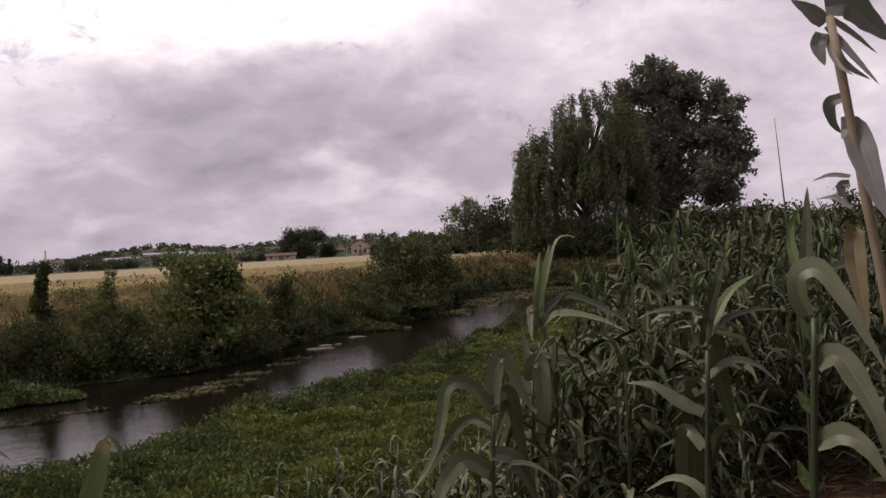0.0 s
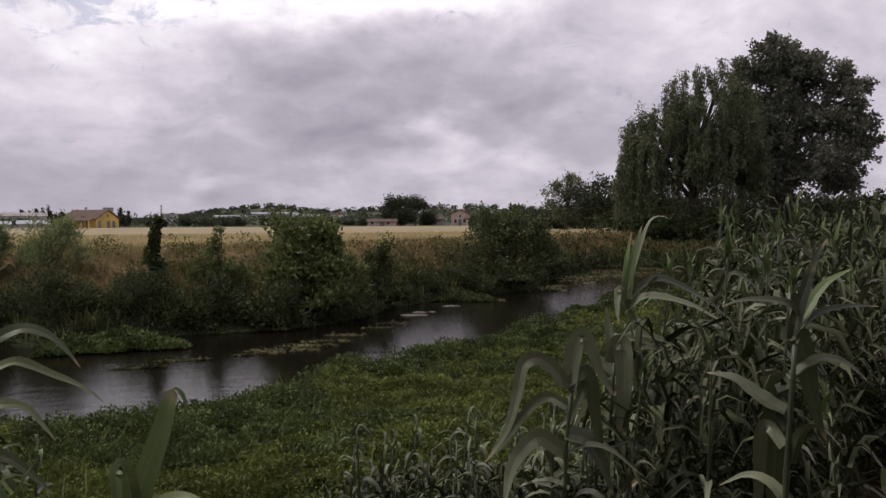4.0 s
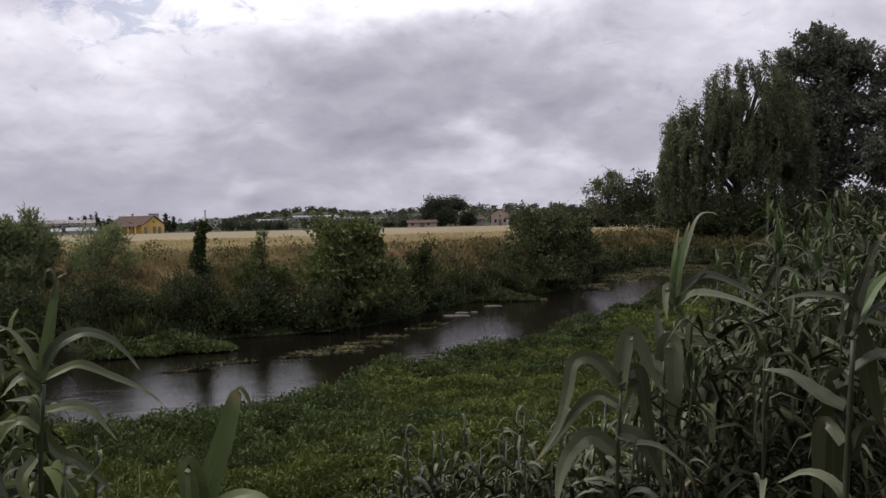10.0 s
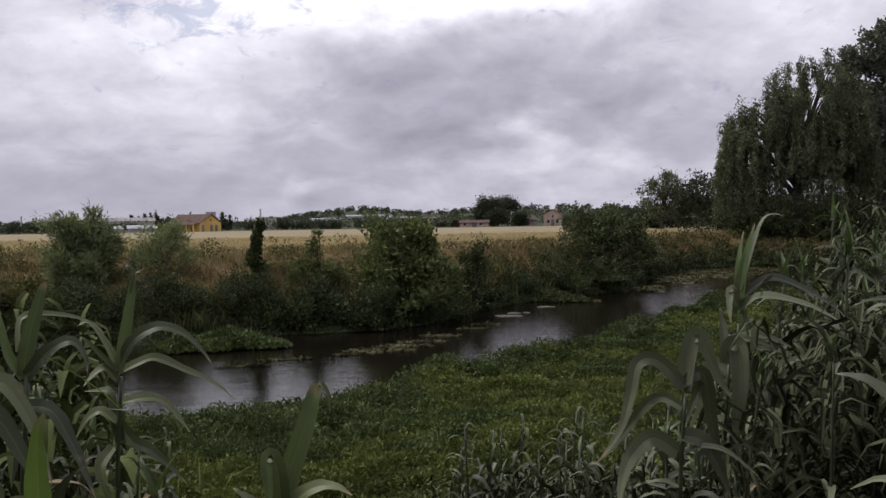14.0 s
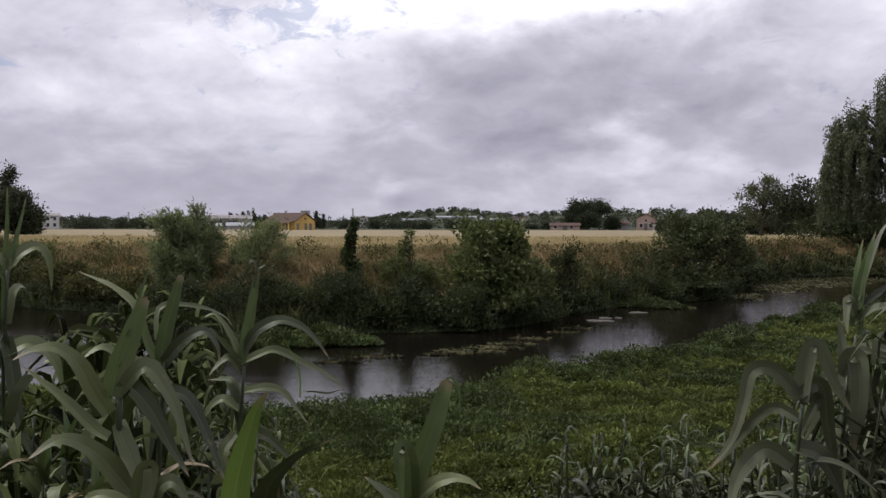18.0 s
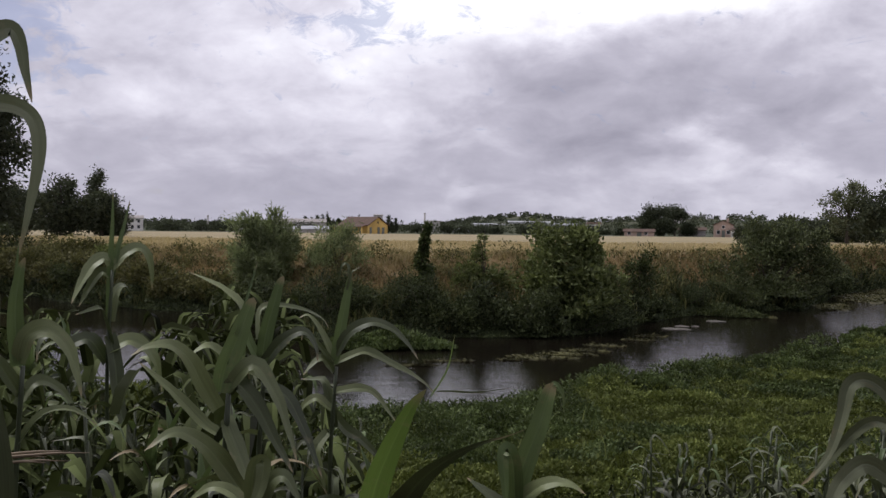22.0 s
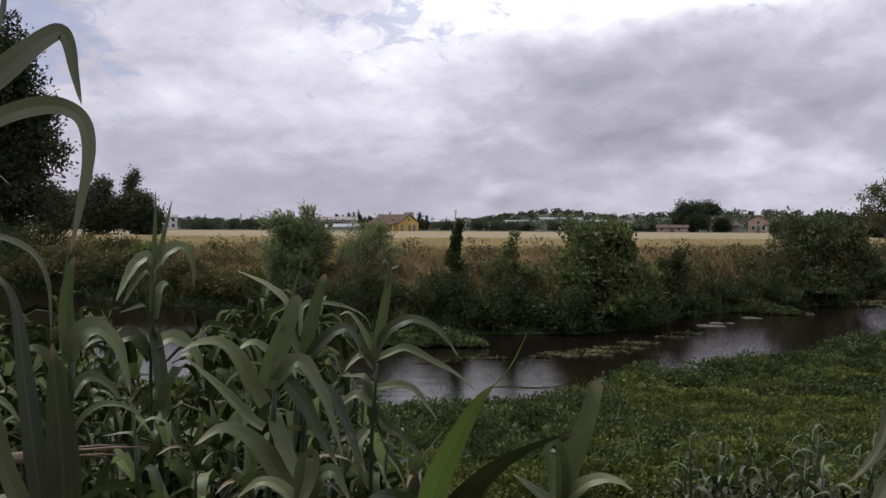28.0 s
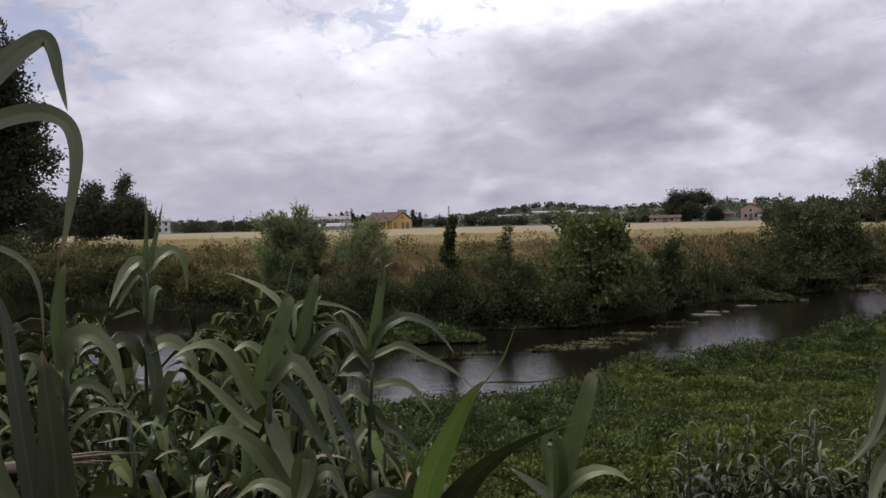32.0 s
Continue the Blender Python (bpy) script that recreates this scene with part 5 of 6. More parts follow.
house("hill_house", 12.0, 900, 14, 10, 4.0, 1.6, M_WHITE, M_GREYROOF, "x", "pale house on the wooded hillside", [(-3, 1, 1.6, 1.6), (3, 1, 1.6, 1.6)])
house("hill_house", 17.3, 320, 8, 6, 2.0, 0.9, M_WHITE, M_TILE, "x", "low white house among trees", [(-2, 0.6, 0.9, 0.9), (1.5, 0.6, 0.9, 0.9)])


def greenhouse(az, r, wide, deep, h):
    """A long plastic-covered greenhouse with an arched roof."""
    t = thing("greenhouse", "long pale greenhouse on the far hillside", "greenhouse", "greenhouses on the hill", at=tuple(spot(az, r)), turn=-az)
    v, f = [], []
    N = 8
    for x in (-wide / 2, wide / 2):
        for k in range(N + 1):
            a = math.pi * k / N
            v.append((x, deep / 2 - deep / 2 * math.cos(a), h * 0.5 + h * 0.5 * math.sin(a)))
        v += [(x, deep, -1.5), (x, 0, -1.5)]
    m = N + 3
    f = [(k, (k + 1) % m, (k + 1) % m + m, k + m) for k in range(m)] + [tuple(range(m)), tuple(reversed(range(m, 2 * m)))]
    part("cover", mesh_of("cover", v, f, M_SHEET), t)
    for k in range(6):
        x = -wide / 2 + wide * (k + 0.5) / 6
        part("hoop", box("hoop", M_CONCRETE, x - 0.15, -0.12, -1.2, x + 0.15, -0.02, h * 0.55, 0.02), t)
    return t


for a, r, w in ((-0.6, 1050, 46), (2.2, 1080, 60), (-3.4, 760, 40), (4.3, 1000, 36)):
    greenhouse(a, r, w, 16, 3.6)


def chimney_stack(az, r, high):
    t = thing("chimney_stack", "tall slender factory chimney far beyond the field", "chimney", at=tuple(spot(az, r)))
    v, f = [], []
    tube(v, f, [(0, 0, -1), (0, 0, high * 0.5), (0, 0, high)], [0.9, 0.75, 0.6], 12)
    part("shaft", mesh_of("shaft", v, f, M_CONCRETE, True), t)
    v, f = [], []
    tube(v, f, [(0, 0, high - 0.6), (0, 0, high + 0.25)], [0.85, 0.85], 12)
    part("rim", mesh_of("rim", v, f, M_CONCRETE, True), t)


chimney_stack(-5.1, 640, 15)
chimney_stack(-19.6, 700, 12)


def far_tree(name, az, r, w, h, seed, label, top=False, leaf=0.6, n=2200):
    if top:
        lobes = [(0, 0, h * 0.80, w * 0.5, w * 0.5, h * 0.18), (-w * 0.3, 0, h * 0.66, w * 0.3, w * 0.4, h * 0.14), (w * 0.32, 0, h * 0.72, w * 0.3, w * 0.4, h * 0.16)]
    else:
        lobes = [(0, 0, h * 0.6, w * 0.42, w * 0.42, h * 0.4), (-w * 0.28, 0, h * 0.4, w * 0.34, w * 0.4, h * 0.36), (w * 0.3, 0, h * 0.42, w * 0.34, w * 0.4, h * 0.38)]
    return limb_tree(name, tuple(spot(az, r)), az, h, 7, 0.02 * h + 0.1, label, seed, n, leaf, M_FARLEAF, lobes, 0.12 * w, 0.6)


for i, (a, r, w, h, top) in enumerate([(10.6, 285, 7.5, 10.2, True), (11.7, 290, 6.0, 10.0, True), (9.9, 292, 5.0, 7.2, False), (11.0, 280, 5.5, 6.0, False), (12.5, 300, 4.5, 4.6, False)]):
    far_tree("pine" if top else "tree", a, r, w, h, 100 + i, "dark umbrella-crowned pine at the field's edge" if top else "dark tree at the field's edge", top, 0.55, 3600)
rng = np.random.default_rng(5)
# row of conifers behind the farm
for i in range(28):
    a = -14.2 + 7.0 * i / 27 + rng.uniform(-0.15, 0.15)
    h = rng.uniform(6.0, 10.5)
    r = rng.uniform(430, 520)
    w = h * 0.42
    limb_tree("conifer", tuple(spot(a, r)), a, h, 5, 0.2, "dark pointed conifer behind the farm", 130 + i, 1300, 0.7, M_FARLEAF,
              [(0, 0, h * q, w * (1.02 - q) * 0.62, w * (1.02 - q) * 0.62, h * 0.14) for q in (0.2, 0.36, 0.5, 0.63, 0.75, 0.86, 0.95)], 0.32, 0.5, category="tree")
# hedgerow trees along the field's far edge
for i in range(46):
    a = -30 + 54 * i / 45 + rng.uniform(-0.5, 0.5)
    if -12.2 < a < -7.4 or 13.6 < a < 16:
        continue
    r = rng.uniform(275, 400)
    h = rng.uniform(1.8, 4.2) * (1.25 if a > 12 or a < -20 else 1.0)
    far_tree("hedge_tree", a, r, h * rng.uniform(1.2, 2.4), h, 160 + i, "low dark hedgerow tree beyond the field", False, 0.6, 1100)


def build_far_woods():
    """Woods on the distant hills, too many to count."""
    rng = np.random.default_rng(77)
    n = 3000
    az = rng.uniform(-44, 48, n)
    r = rng.uniform(480, 1700, n)
    x, y = r * np.sin(np.radians(az)), r * np.cos(np.radians(az))
    k = (wobble(x, y, 90) > -0.25) | (r > 1250)
    x, y, r = x[k], y[k], r[k]
    z = land(x, y)[0]
    h = rng.uniform(3.5, 8.0, len(x))
    per = 46
    d = rng.normal(size=(len(x), per, 3))
    d /= np.linalg.norm(d, axis=2, keepdims=True)
    rad = h[:, None, None] * np.array([0.62, 0.62, 0.5])
    p = np.stack([x, y, z + h * 0.5], 1)[:, None, :] + d * rad * rng.uniform(0.5, 1.05, (len(x), per, 1))
    p, d = p.reshape(-1, 3), d.reshape(-1, 3)
    L = rng.uniform(1.2, 2.6, len(p)) * np.repeat(r / 1100, per).clip(0.6, 1.4)
    stuff("far_woods", leaf_cloud("far_woods", p, d + rng.normal(size=d.shape) * 0.6, L, L * 0.8, M_FARLEAF, rng), "dark woods on the distant low hills", "woods")


build_far_woods()
# ---------------- giant cane in front ----------------
M_DRYCANE = plain_material("dry_cane", (0.16, 0.12, 0.075), (0.32, 0.25, 0.17), 9.0, 0.7, 0.4, 0.004, 4, (0.15, 1, 1))
def strap(length, width, rise, droop, power=1.6, roll=0.0, kink=None, segs=9, fold=0.26, wave=0.0, face=0.0):
    """One strap leaf from the origin, growing along +x. rise: first slope in degrees; droop: degrees it bends down along its length;
    kink: (where, degrees) of a sharp fold."""
    steps = [i / segs for i in range(segs + 1)]
    if kink:
        near = min(range(1, segs), key=lambda i: abs(steps[i] - kink[0]))
        steps[near:near + 1] = [kink[0] + d for d in ((-0.035, 0.035) if segs < 12 else (-0.045, -0.02, 0.0, 0.02, 0.045))]
        steps.sort()

    def slope(s):
        a = rise - droop * min(max((s - 0.10 * power) / 0.55, 0), 1) ** 0.8 - 14 * s
        if kink:
            a -= kink[1] * min(max((s - kink[0] + 0.045) / 0.09, 0), 1)
        return max(a, -93 + 4 * s)

    v, uv, fs = [], [], []
    x = z = last = 0.0
    for i, s in enumerate(steps):
        a = slope(s)
        m = slope(0.5 * (s + last))
        x += math.cos(radians(m)) * length * (s - last)
        z += math.sin(radians(m)) * length * (s - last)
        last = s
        w = width * (0.74 + 0.30 * min(s / 0.3, 1.0)) * max((1 - s) ** 0.74, 0.012)
        nx, nz = -math.sin(radians(a)), math.cos(radians(a))
        tw = radians(face + roll * s)
        side = Vector((nx * math.sin(tw), math.cos(tw), nz * math.sin(tw)))
        up = Vector((nx * math.cos(tw), -math.sin(tw), nz * math.cos(tw)))
        c = Vector((x, 0, z)) + up * wave * width * math.sin(s * 14)
        e1, e2 = wave * w * 2.2 * math.sin(s * 31), wave * w * 2.2 * math.sin(s * 37 + 1)
        v += [tuple(c + side * w * 0.5 + up * (w * fold * (1.25 - s) + e1)), tuple(c), tuple(c - side * w * 0.5 + up * (w * fold * (1.25 - s) + e2))]
        uv += [(0, s), (0.5, s), (1, s)]
        if i:
            q = 3 * (i - 1)
            fs += [(q, q + 1, q + 4, q + 3), (q + 1, q + 2, q + 5, q + 4)]
    return v, fs, uv


def ribbed(me):
    """Creases strap leaves along the midrib."""
    n = len(me.edges)
    ev = np.zeros(n * 2, dtype=np.int32)
    me.edges.foreach_get("vertices", ev)
    ev = ev.reshape(-1, 2)
    me.edges.foreach_set("use_edge_sharp", ((ev[:, 0] % 3 == 1) & (ev[:, 1] % 3 == 1)).tolist())
    return me


def leaf_recipe(rng, i):
    """Bend of one leaf: folded over, arching, erect, flopped or hanging."""
    kind = "faadoafadfah"[i % 12]
    u = rng.uniform
    if kind == "f":
        return u(58, 82), u(0, 25), 2.0, u(-40, 40), (u(0.28, 0.58), u(60, 118))
    if kind == "a":
        return u(56, 74), u(85, 130), u(1.6, 3.2), u(-50, 50), None
    if kind == "e":
        return u(70, 82), u(5, 30), 2.4, u(-25, 25), None
    if kind == "o":
        return u(35, 52), u(10, 35), 1.5, u(-60, 60), (u(0.4, 0.7), u(45, 80))
    if kind == "d":
        return u(22, 40), u(60, 95), u(1.0, 1.6), u(-50, 50), None
    return u(0, 18), u(60, 85), 0.8, u(-70, 70), None


LEAF_KINDS = []
leaf_rng = random.Random(77)
for i in range(24):
    rise, droop, power, roll, kink = leaf_recipe(leaf_rng, i)
    v, f, uv = strap(1.0, leaf_rng.uniform(0.105, 0.150), rise, droop, power, roll, kink, 10, leaf_rng.uniform(0.18, 0.36), leaf_rng.uniform(0.01, 0.05), leaf_rng.uniform(-40, 40))
    LEAF_KINDS.append(tuple(ribbed(mesh_of("leaf", v, f, m, True, uv)) for m in (M_BLADE, M_BLADE_YOUNG, M_BLADE_DRY, M_BLADE_GREEN)))


def stem_mesh(high, lean, r=0.011, mat=None):
    v, f = [], []
    n = max(int(high / 0.16), 3)
    pts, rad = [], []
    for i in range(n + 1):
        s = i / n
        pts.append((lean * s * s, 0, high * s))
        rad.append(r * (1.1 - 0.55 * s) * (1.0 if i % 2 else 1.14))
    tube(v, f, pts, rad, 6)
    return mesh_of("stem", v, f, mat or M_STEM, True)


def whorl_mesh(length, width):
    """The rolled youngest leaves at the tip of a cane."""
    v, f, uv = [], [], []
    for k, (tilt, a, l) in enumerate(((4, 0, 1.0), (9, 150, 0.78), (14, 265, 0.6))):
        sv, sf, su = strap(length * l, width, 90 - tilt, 10 + 6 * k, 2.0, 10, None, 6, 0.42)
        b = len(v)
        R_ = Matrix.Rotation(radians(a), 3, "Z")
        v += [tuple(R_ @ Vector(p)) for p in sv]
        f += [tuple(i + b for i in q) for q in sf]
        uv += su
    return ribbed(mesh_of("whorl", v, f, M_BLADE_YOUNG, True, uv))


CANE_LABELS = "green giant cane with arching grey-green strap leaves"


def cane(seed, high, leaves, leaf_len, leaf_w=1.0, lean=0.05, low=0.12, young=0.10, dry=0.04, whorl=True, name="cane", label=CANE_LABELS, r=0.011, mature=0):
    rng = random.Random(seed)
    t = thing(name, label, "cane plant", "giant cane stand")
    part("stem", stem_mesh(high, lean, r), t)
    a = rng.uniform(0, 360)
    for i in range(leaves):
        s = low + (0.98 - low) * (i / max(leaves - 1, 1))
        a += 180 + rng.uniform(-34, 34)
        q = rng.random()
        kinds = LEAF_KINDS[rng.randrange(len(LEAF_KINDS))]
        me = kinds[2] if q < dry * (1.6 - s) else kinds[1] if q > 1 - young * (0.4 + s) else kinds[mature]
        L = leaf_len * rng.uniform(0.72, 1.12) * (0.75 + 0.35 * math.sin(math.pi * min(s * 1.05, 1)))
        m = pose(lean * s * s, 0, high * s, rng.uniform(-12, 12), rng.uniform(-14, 10), a) @ Matrix.Diagonal((L, L * leaf_w * rng.uniform(0.85, 1.15), L, 1))
        part("leaf", me, t, "", m)
    if whorl:
        part("whorl", whorl_mesh(leaf_len * 0.75, 0.044 * leaf_w), t, "", pose(lean, 0, high * 0.97, 0, rng.uniform(-6, 8), a + 90))
    return t


TEMPLATES = [cane(300 + i, 1.75 + 0.12 * (i % 4), 17 + i % 3, 0.32 + 0.024 * (i % 5), 1.2, 0.04 + 0.03 * (i % 3)) for i in range(9)]
UPSTREAM = [cane(360 + i, 1.36 + 0.10 * (i % 4), 13 + i % 3, 0.38 + 0.035 * (i % 4), 1.7, 0.05 + 0.04 * (i % 3), 0.16, 0.18, whorl=i % 3 == 0, mature=3) for i in range(7)]
SMALL = [cane(330 + i, 0.74 + 0.10 * (i % 3), 17, 0.17 + 0.025 * (i % 3), 1.5, 0.05, 0.02, whorl=False, name="young_cane", label="young cane shoot with narrow grey-green leaves", r=0.007) for i in range(5)]
used = set()


def plant(stock, at, turn, size):
    """Puts a plant of the stock at a place; the first of each is the original itself."""
    k = plant.rng.randrange(len(stock))
    src = stock[k]
    m = pose(*at, plant.rng.uniform(-5, 5), plant.rng.uniform(-5, 5), turn) @ Matrix.Diagonal((size, size, size, 1))
    if src.name in used:
        return copy_thing(src, m)
    used.add(src.name)
    src.matrix_basis = m
    return src


plant.rng = random.Random(9)


def stand(count, stock, az0, az1, r0, r1, gap, size, keep):
    """Scatter plants in a sector with a least gap between them."""
    rng, placed = plant.rng, []
    tries = 0
    while len(placed) < count and tries < count * 40:
        tries += 1
        az = rng.uniform(az0, az1)
        r = math.sqrt(rng.uniform(r0 ** 2, r1 ** 2))
        if not keep(az, r) or any((az - a) ** 2 * (radians(1) * r) ** 2 + (r - q) ** 2 < gap ** 2 for a, q in placed):
            continue
        placed.append((az, r))
    for az, r in placed:
        plant(stock, tuple(spot(az, r, -0.03)), rng.uniform(0, 360), rng.uniform(*size) * (1.0 if r > 9 or stock is SMALL else 0.78 + 0.22 * max(r - 3.0, 0) / 6))
    return placed


# the stand downstream: grows denser to the right
def cleared(a, r):
    """The patch of bare red soil beside the path."""
    return a > 39.6 + 1.6 * math.sin(r * 4.3) and r < 6.4 + 0.5 * math.sin(a * 1.3)


def right_edge(r):
    return 20 + 0.95 * max(r - 3.0, 0)


stand(150, TEMPLATES, 17, 60, 3.2, 9.5, 0.26, (0.88, 1.04), lambda a, r: a > right_edge(r) + (3 if r < 4 else 0) and not cleared(a, r))
stand(34, SMALL, 3, 11, 3.2, 5.0, 0.13, (0.95, 1.15), lambda a, r: a > 15 - 5.5 * (r - 3.3))
stand(64, SMALL, 9, 28, 3.2, 4.9, 0.14, (0.92, 1.14), lambda a, r: a > 15 - 5.5 * (r - 3.3))
stand(9, SMALL, -10, 4, 2.5, 3.4, 0.25, (0.68, 0.82), lambda a, r: True)
# the stand upstream
stand(82, UPSTREAM, -46, -12, 2.3, 5.6, 0.23, (0.78, 0.98), lambda a, r: not (-29 < a < -25 and r > 3.4) and a < -12.5 - (r - 2.3) * 1.2)
stand(50, SMALL, -34, -7, 2.3, 4.6, 0.18, (0.9, 1.2), lambda a, r: a < -7 - (r - 2.3) * 2.5)


def cane_mass(name, count, az0, az1, r0, r1, high, keep, seed, label, leaf=1.0, broad=1.0, mat=M_BLADE_SHADED):
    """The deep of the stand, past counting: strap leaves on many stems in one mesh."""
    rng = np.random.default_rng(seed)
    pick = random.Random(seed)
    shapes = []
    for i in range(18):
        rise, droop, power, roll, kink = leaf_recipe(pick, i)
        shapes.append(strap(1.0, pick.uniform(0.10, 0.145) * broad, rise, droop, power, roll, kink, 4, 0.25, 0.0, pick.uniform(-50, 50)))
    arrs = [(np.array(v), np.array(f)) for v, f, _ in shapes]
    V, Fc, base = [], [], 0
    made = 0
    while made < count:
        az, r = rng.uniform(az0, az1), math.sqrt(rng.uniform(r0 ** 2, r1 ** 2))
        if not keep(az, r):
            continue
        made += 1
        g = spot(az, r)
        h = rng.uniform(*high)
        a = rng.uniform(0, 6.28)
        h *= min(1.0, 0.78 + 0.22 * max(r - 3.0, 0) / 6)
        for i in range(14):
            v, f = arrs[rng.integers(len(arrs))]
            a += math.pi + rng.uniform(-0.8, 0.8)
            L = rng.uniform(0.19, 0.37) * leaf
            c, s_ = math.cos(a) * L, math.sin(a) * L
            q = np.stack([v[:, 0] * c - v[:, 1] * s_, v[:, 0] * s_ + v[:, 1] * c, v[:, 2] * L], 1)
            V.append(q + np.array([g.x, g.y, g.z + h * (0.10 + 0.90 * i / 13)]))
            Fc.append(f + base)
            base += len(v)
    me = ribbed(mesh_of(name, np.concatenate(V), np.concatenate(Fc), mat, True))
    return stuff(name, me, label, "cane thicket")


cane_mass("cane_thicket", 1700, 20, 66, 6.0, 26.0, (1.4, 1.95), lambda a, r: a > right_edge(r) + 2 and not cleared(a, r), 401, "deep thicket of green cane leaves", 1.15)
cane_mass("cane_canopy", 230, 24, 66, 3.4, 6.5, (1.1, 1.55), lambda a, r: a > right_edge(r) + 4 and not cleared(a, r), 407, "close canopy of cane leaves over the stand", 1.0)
cane_mass("cane_undergrowth", 360, 18, 62, 3.0, 9.0, (0.25, 0.80), lambda a, r: a > right_edge(r) + 1 and not cleared(a, r), 403, "low cane leaves in the stand, coloured dark for shade")
cane_mass("cane_undergrowth", 820, 2, 27, 3.2, 5.0, (0.25, 0.92), lambda a, r: a > 14 - 5.5 * (r - 3.3), 405, "low cane leaves at the meadow's edge, coloured dark for shade", 0.68)
cane_mass("cane_undergrowth", 300, -58, -11, 2.4, 6.4, (0.2, 0.75), lambda a, r: a < -11 - (r - 2.3) * 1.5, 404, "low cane leaves above the river, coloured dark for shade", 1.0, 1.3, M_BLADE_GREEN_SHADED)
cane_mass("cane_thicket", 300, -60, -11, 2.6, 6.8, (0.85, 1.34), lambda a, r: not (-29 < a < -25 and r > 3.4) and a < -11 - (r - 2.3) * 1.5, 402, "low thicket of cane leaves above the river", 1.1, 1.7, M_BLADE_GREEN_SHADED)


# unseen tall cane added behind and beside the camera to block sky light
cane_mass("cane_hedge", 560, 63, 288, 2.5, 4.8, (2.8, 5.0), lambda a, r: True, 406, "unseen tall cane added behind the camera to block light", 1.7)

BLADES = (M_BLADE, M_BLADE_YOUNG, M_BLADE_DRY, M_BLADE_FRESH, M_BLADE_WITHERED_HAZED, M_BLADE_GREEN)


def tall_cane(x, y, z, turn, r=0.009, foot=0.0, stem=None, fill=0.12, label=CANE_LABELS):
    """A single cane near the path: a jointed stem up to (x, y, z), older leaves along it; its foot stands aside by a little."""
    g = height(x, y) - 0.04
    t = thing("cane", label, "cane plant", "giant cane stand", at=(x, y, g), turn=-turn)
    high, n = z - g, max(int((z - g) / 0.08), 6)
    v, f, pts, rad = [], [], [], []
    for i in range(n + 1):
        q = i / n
        pts.append((foot * (1 - q) + 0.012 * math.sin(q * 7), 0.01 * math.sin(q * 5), high * q))
        rad.append(r * (1.15 - 0.5 * q) * (1.16 if i % 2 else 1.0))
    tube(v, f, pts, rad, 8)
    part("stem", mesh_of("stem", v, f, stem or M_STEM, True), t)
    jit = random.Random(int(turn * 10))
    drop, a = 0.22, jit.uniform(0, 360)
    while fill and drop < high - 0.15 and drop < 1.0:
        a += 180 + jit.uniform(-35, 35)
        L = jit.uniform(0.22, 0.36) * (0.55 + 0.15 * math.hypot(x, y))
        part("leaf", LEAF_KINDS[jit.randrange(len(LEAF_KINDS))][2 if jit.random() < 0.1 else 3 if x < 0 else 0], t, "", pose(foot * drop / high, 0, high - drop, 0, 0, a) @ Matrix.Diagonal((L, L * 1.1, L, 1)))
        drop += fill * jit.uniform(0.7, 1.3)
    t["high"] = high
    return t


def spine_leaf(plant_, spine, width, kind, face, depth, taper=0.6):
    """A strap leaf whose midrib is bent to fit the camera's view (points sideways, upward, counted from the stem's
    tip); face: how far the blade is turned towards the camera, in degrees; depth: how far its tip leans away; taper:
    small for a blunt rolled leaf."""
    c = [Vector((x, 0, z + plant_["high"])) for x, z in spine]
    c = [c[0] * 2 - c[1], *c, c[-1] * 2 - c[-2]]
    per = 4 if len(spine) > 4 else 6
    mid = []
    for k in range(1, len(c) - 2):
        p0, p1, p2, p3 = c[k - 1:k + 3]
        for i in range(per):
            q = i / per
            mid.append(0.5 * (2 * p1 + (p2 - p0) * q + (2 * p0 - 5 * p1 + 4 * p2 - p3) * q * q + (3 * p1 - p0 - 3 * p2 + p3) * q ** 3))
    mid.append(c[-2])
    n = len(mid) - 1
    run = [0.0]
    for a, b in zip(mid, mid[1:]):
        run.append(run[-1] + (b - a).length)
    v, uv, fs = [], [], []
    way = 1 if spine[-1][0] >= spine[0][0] else -1
    wide = 0.98 * width / max(math.sin(radians(face)), 0.6)
    for i, m in enumerate(mid):
        q = run[i] / run[-1]
        tan = (mid[min(i + 1, n)] - mid[max(i - 1, 0)]).normalized()
        flat = Vector((-tan.z, 0, tan.x))
        lay = min(abs(tan.x) * 1.25, 1.0) if face < 72 and kind != 4 else 0.0
        tw = radians(max(face - 16 * lay, 28) + 14 * math.sin(3.5 * q + 9 * width))
        side = flat * math.sin(tw) + Vector((0, way * math.cos(tw), 0))
        up = tan.cross(side)
        w = wide * (1 + 0.12 * lay) * (0.72 + 0.34 * min(q / 0.3, 1.0)) * max((1 - q) ** taper, 0.012)
        o = m + Vector((0, depth * q, 0))
        e1, e2 = 0.05 * w * math.sin(q * 23), 0.05 * w * math.sin(q * 29 + 1)
        v += [tuple(o + side * w * 0.5 + up * (w * 0.17 * (1.2 - q) + e1)), tuple(o), tuple(o - side * w * 0.5 + up * (w * 0.17 * (1.2 - q) + e2))]
        uv += [(0, q), (0.5, q), (1, q)]
        if i:
            b = 3 * (i - 1)
            fs += [(b, b + 1, b + 4, b + 3), (b + 1, b + 2, b + 5, b + 4)]
    return part("leaf", ribbed(mesh_of("leaf", v, fs, BLADES[kind], True, uv)), plant_)


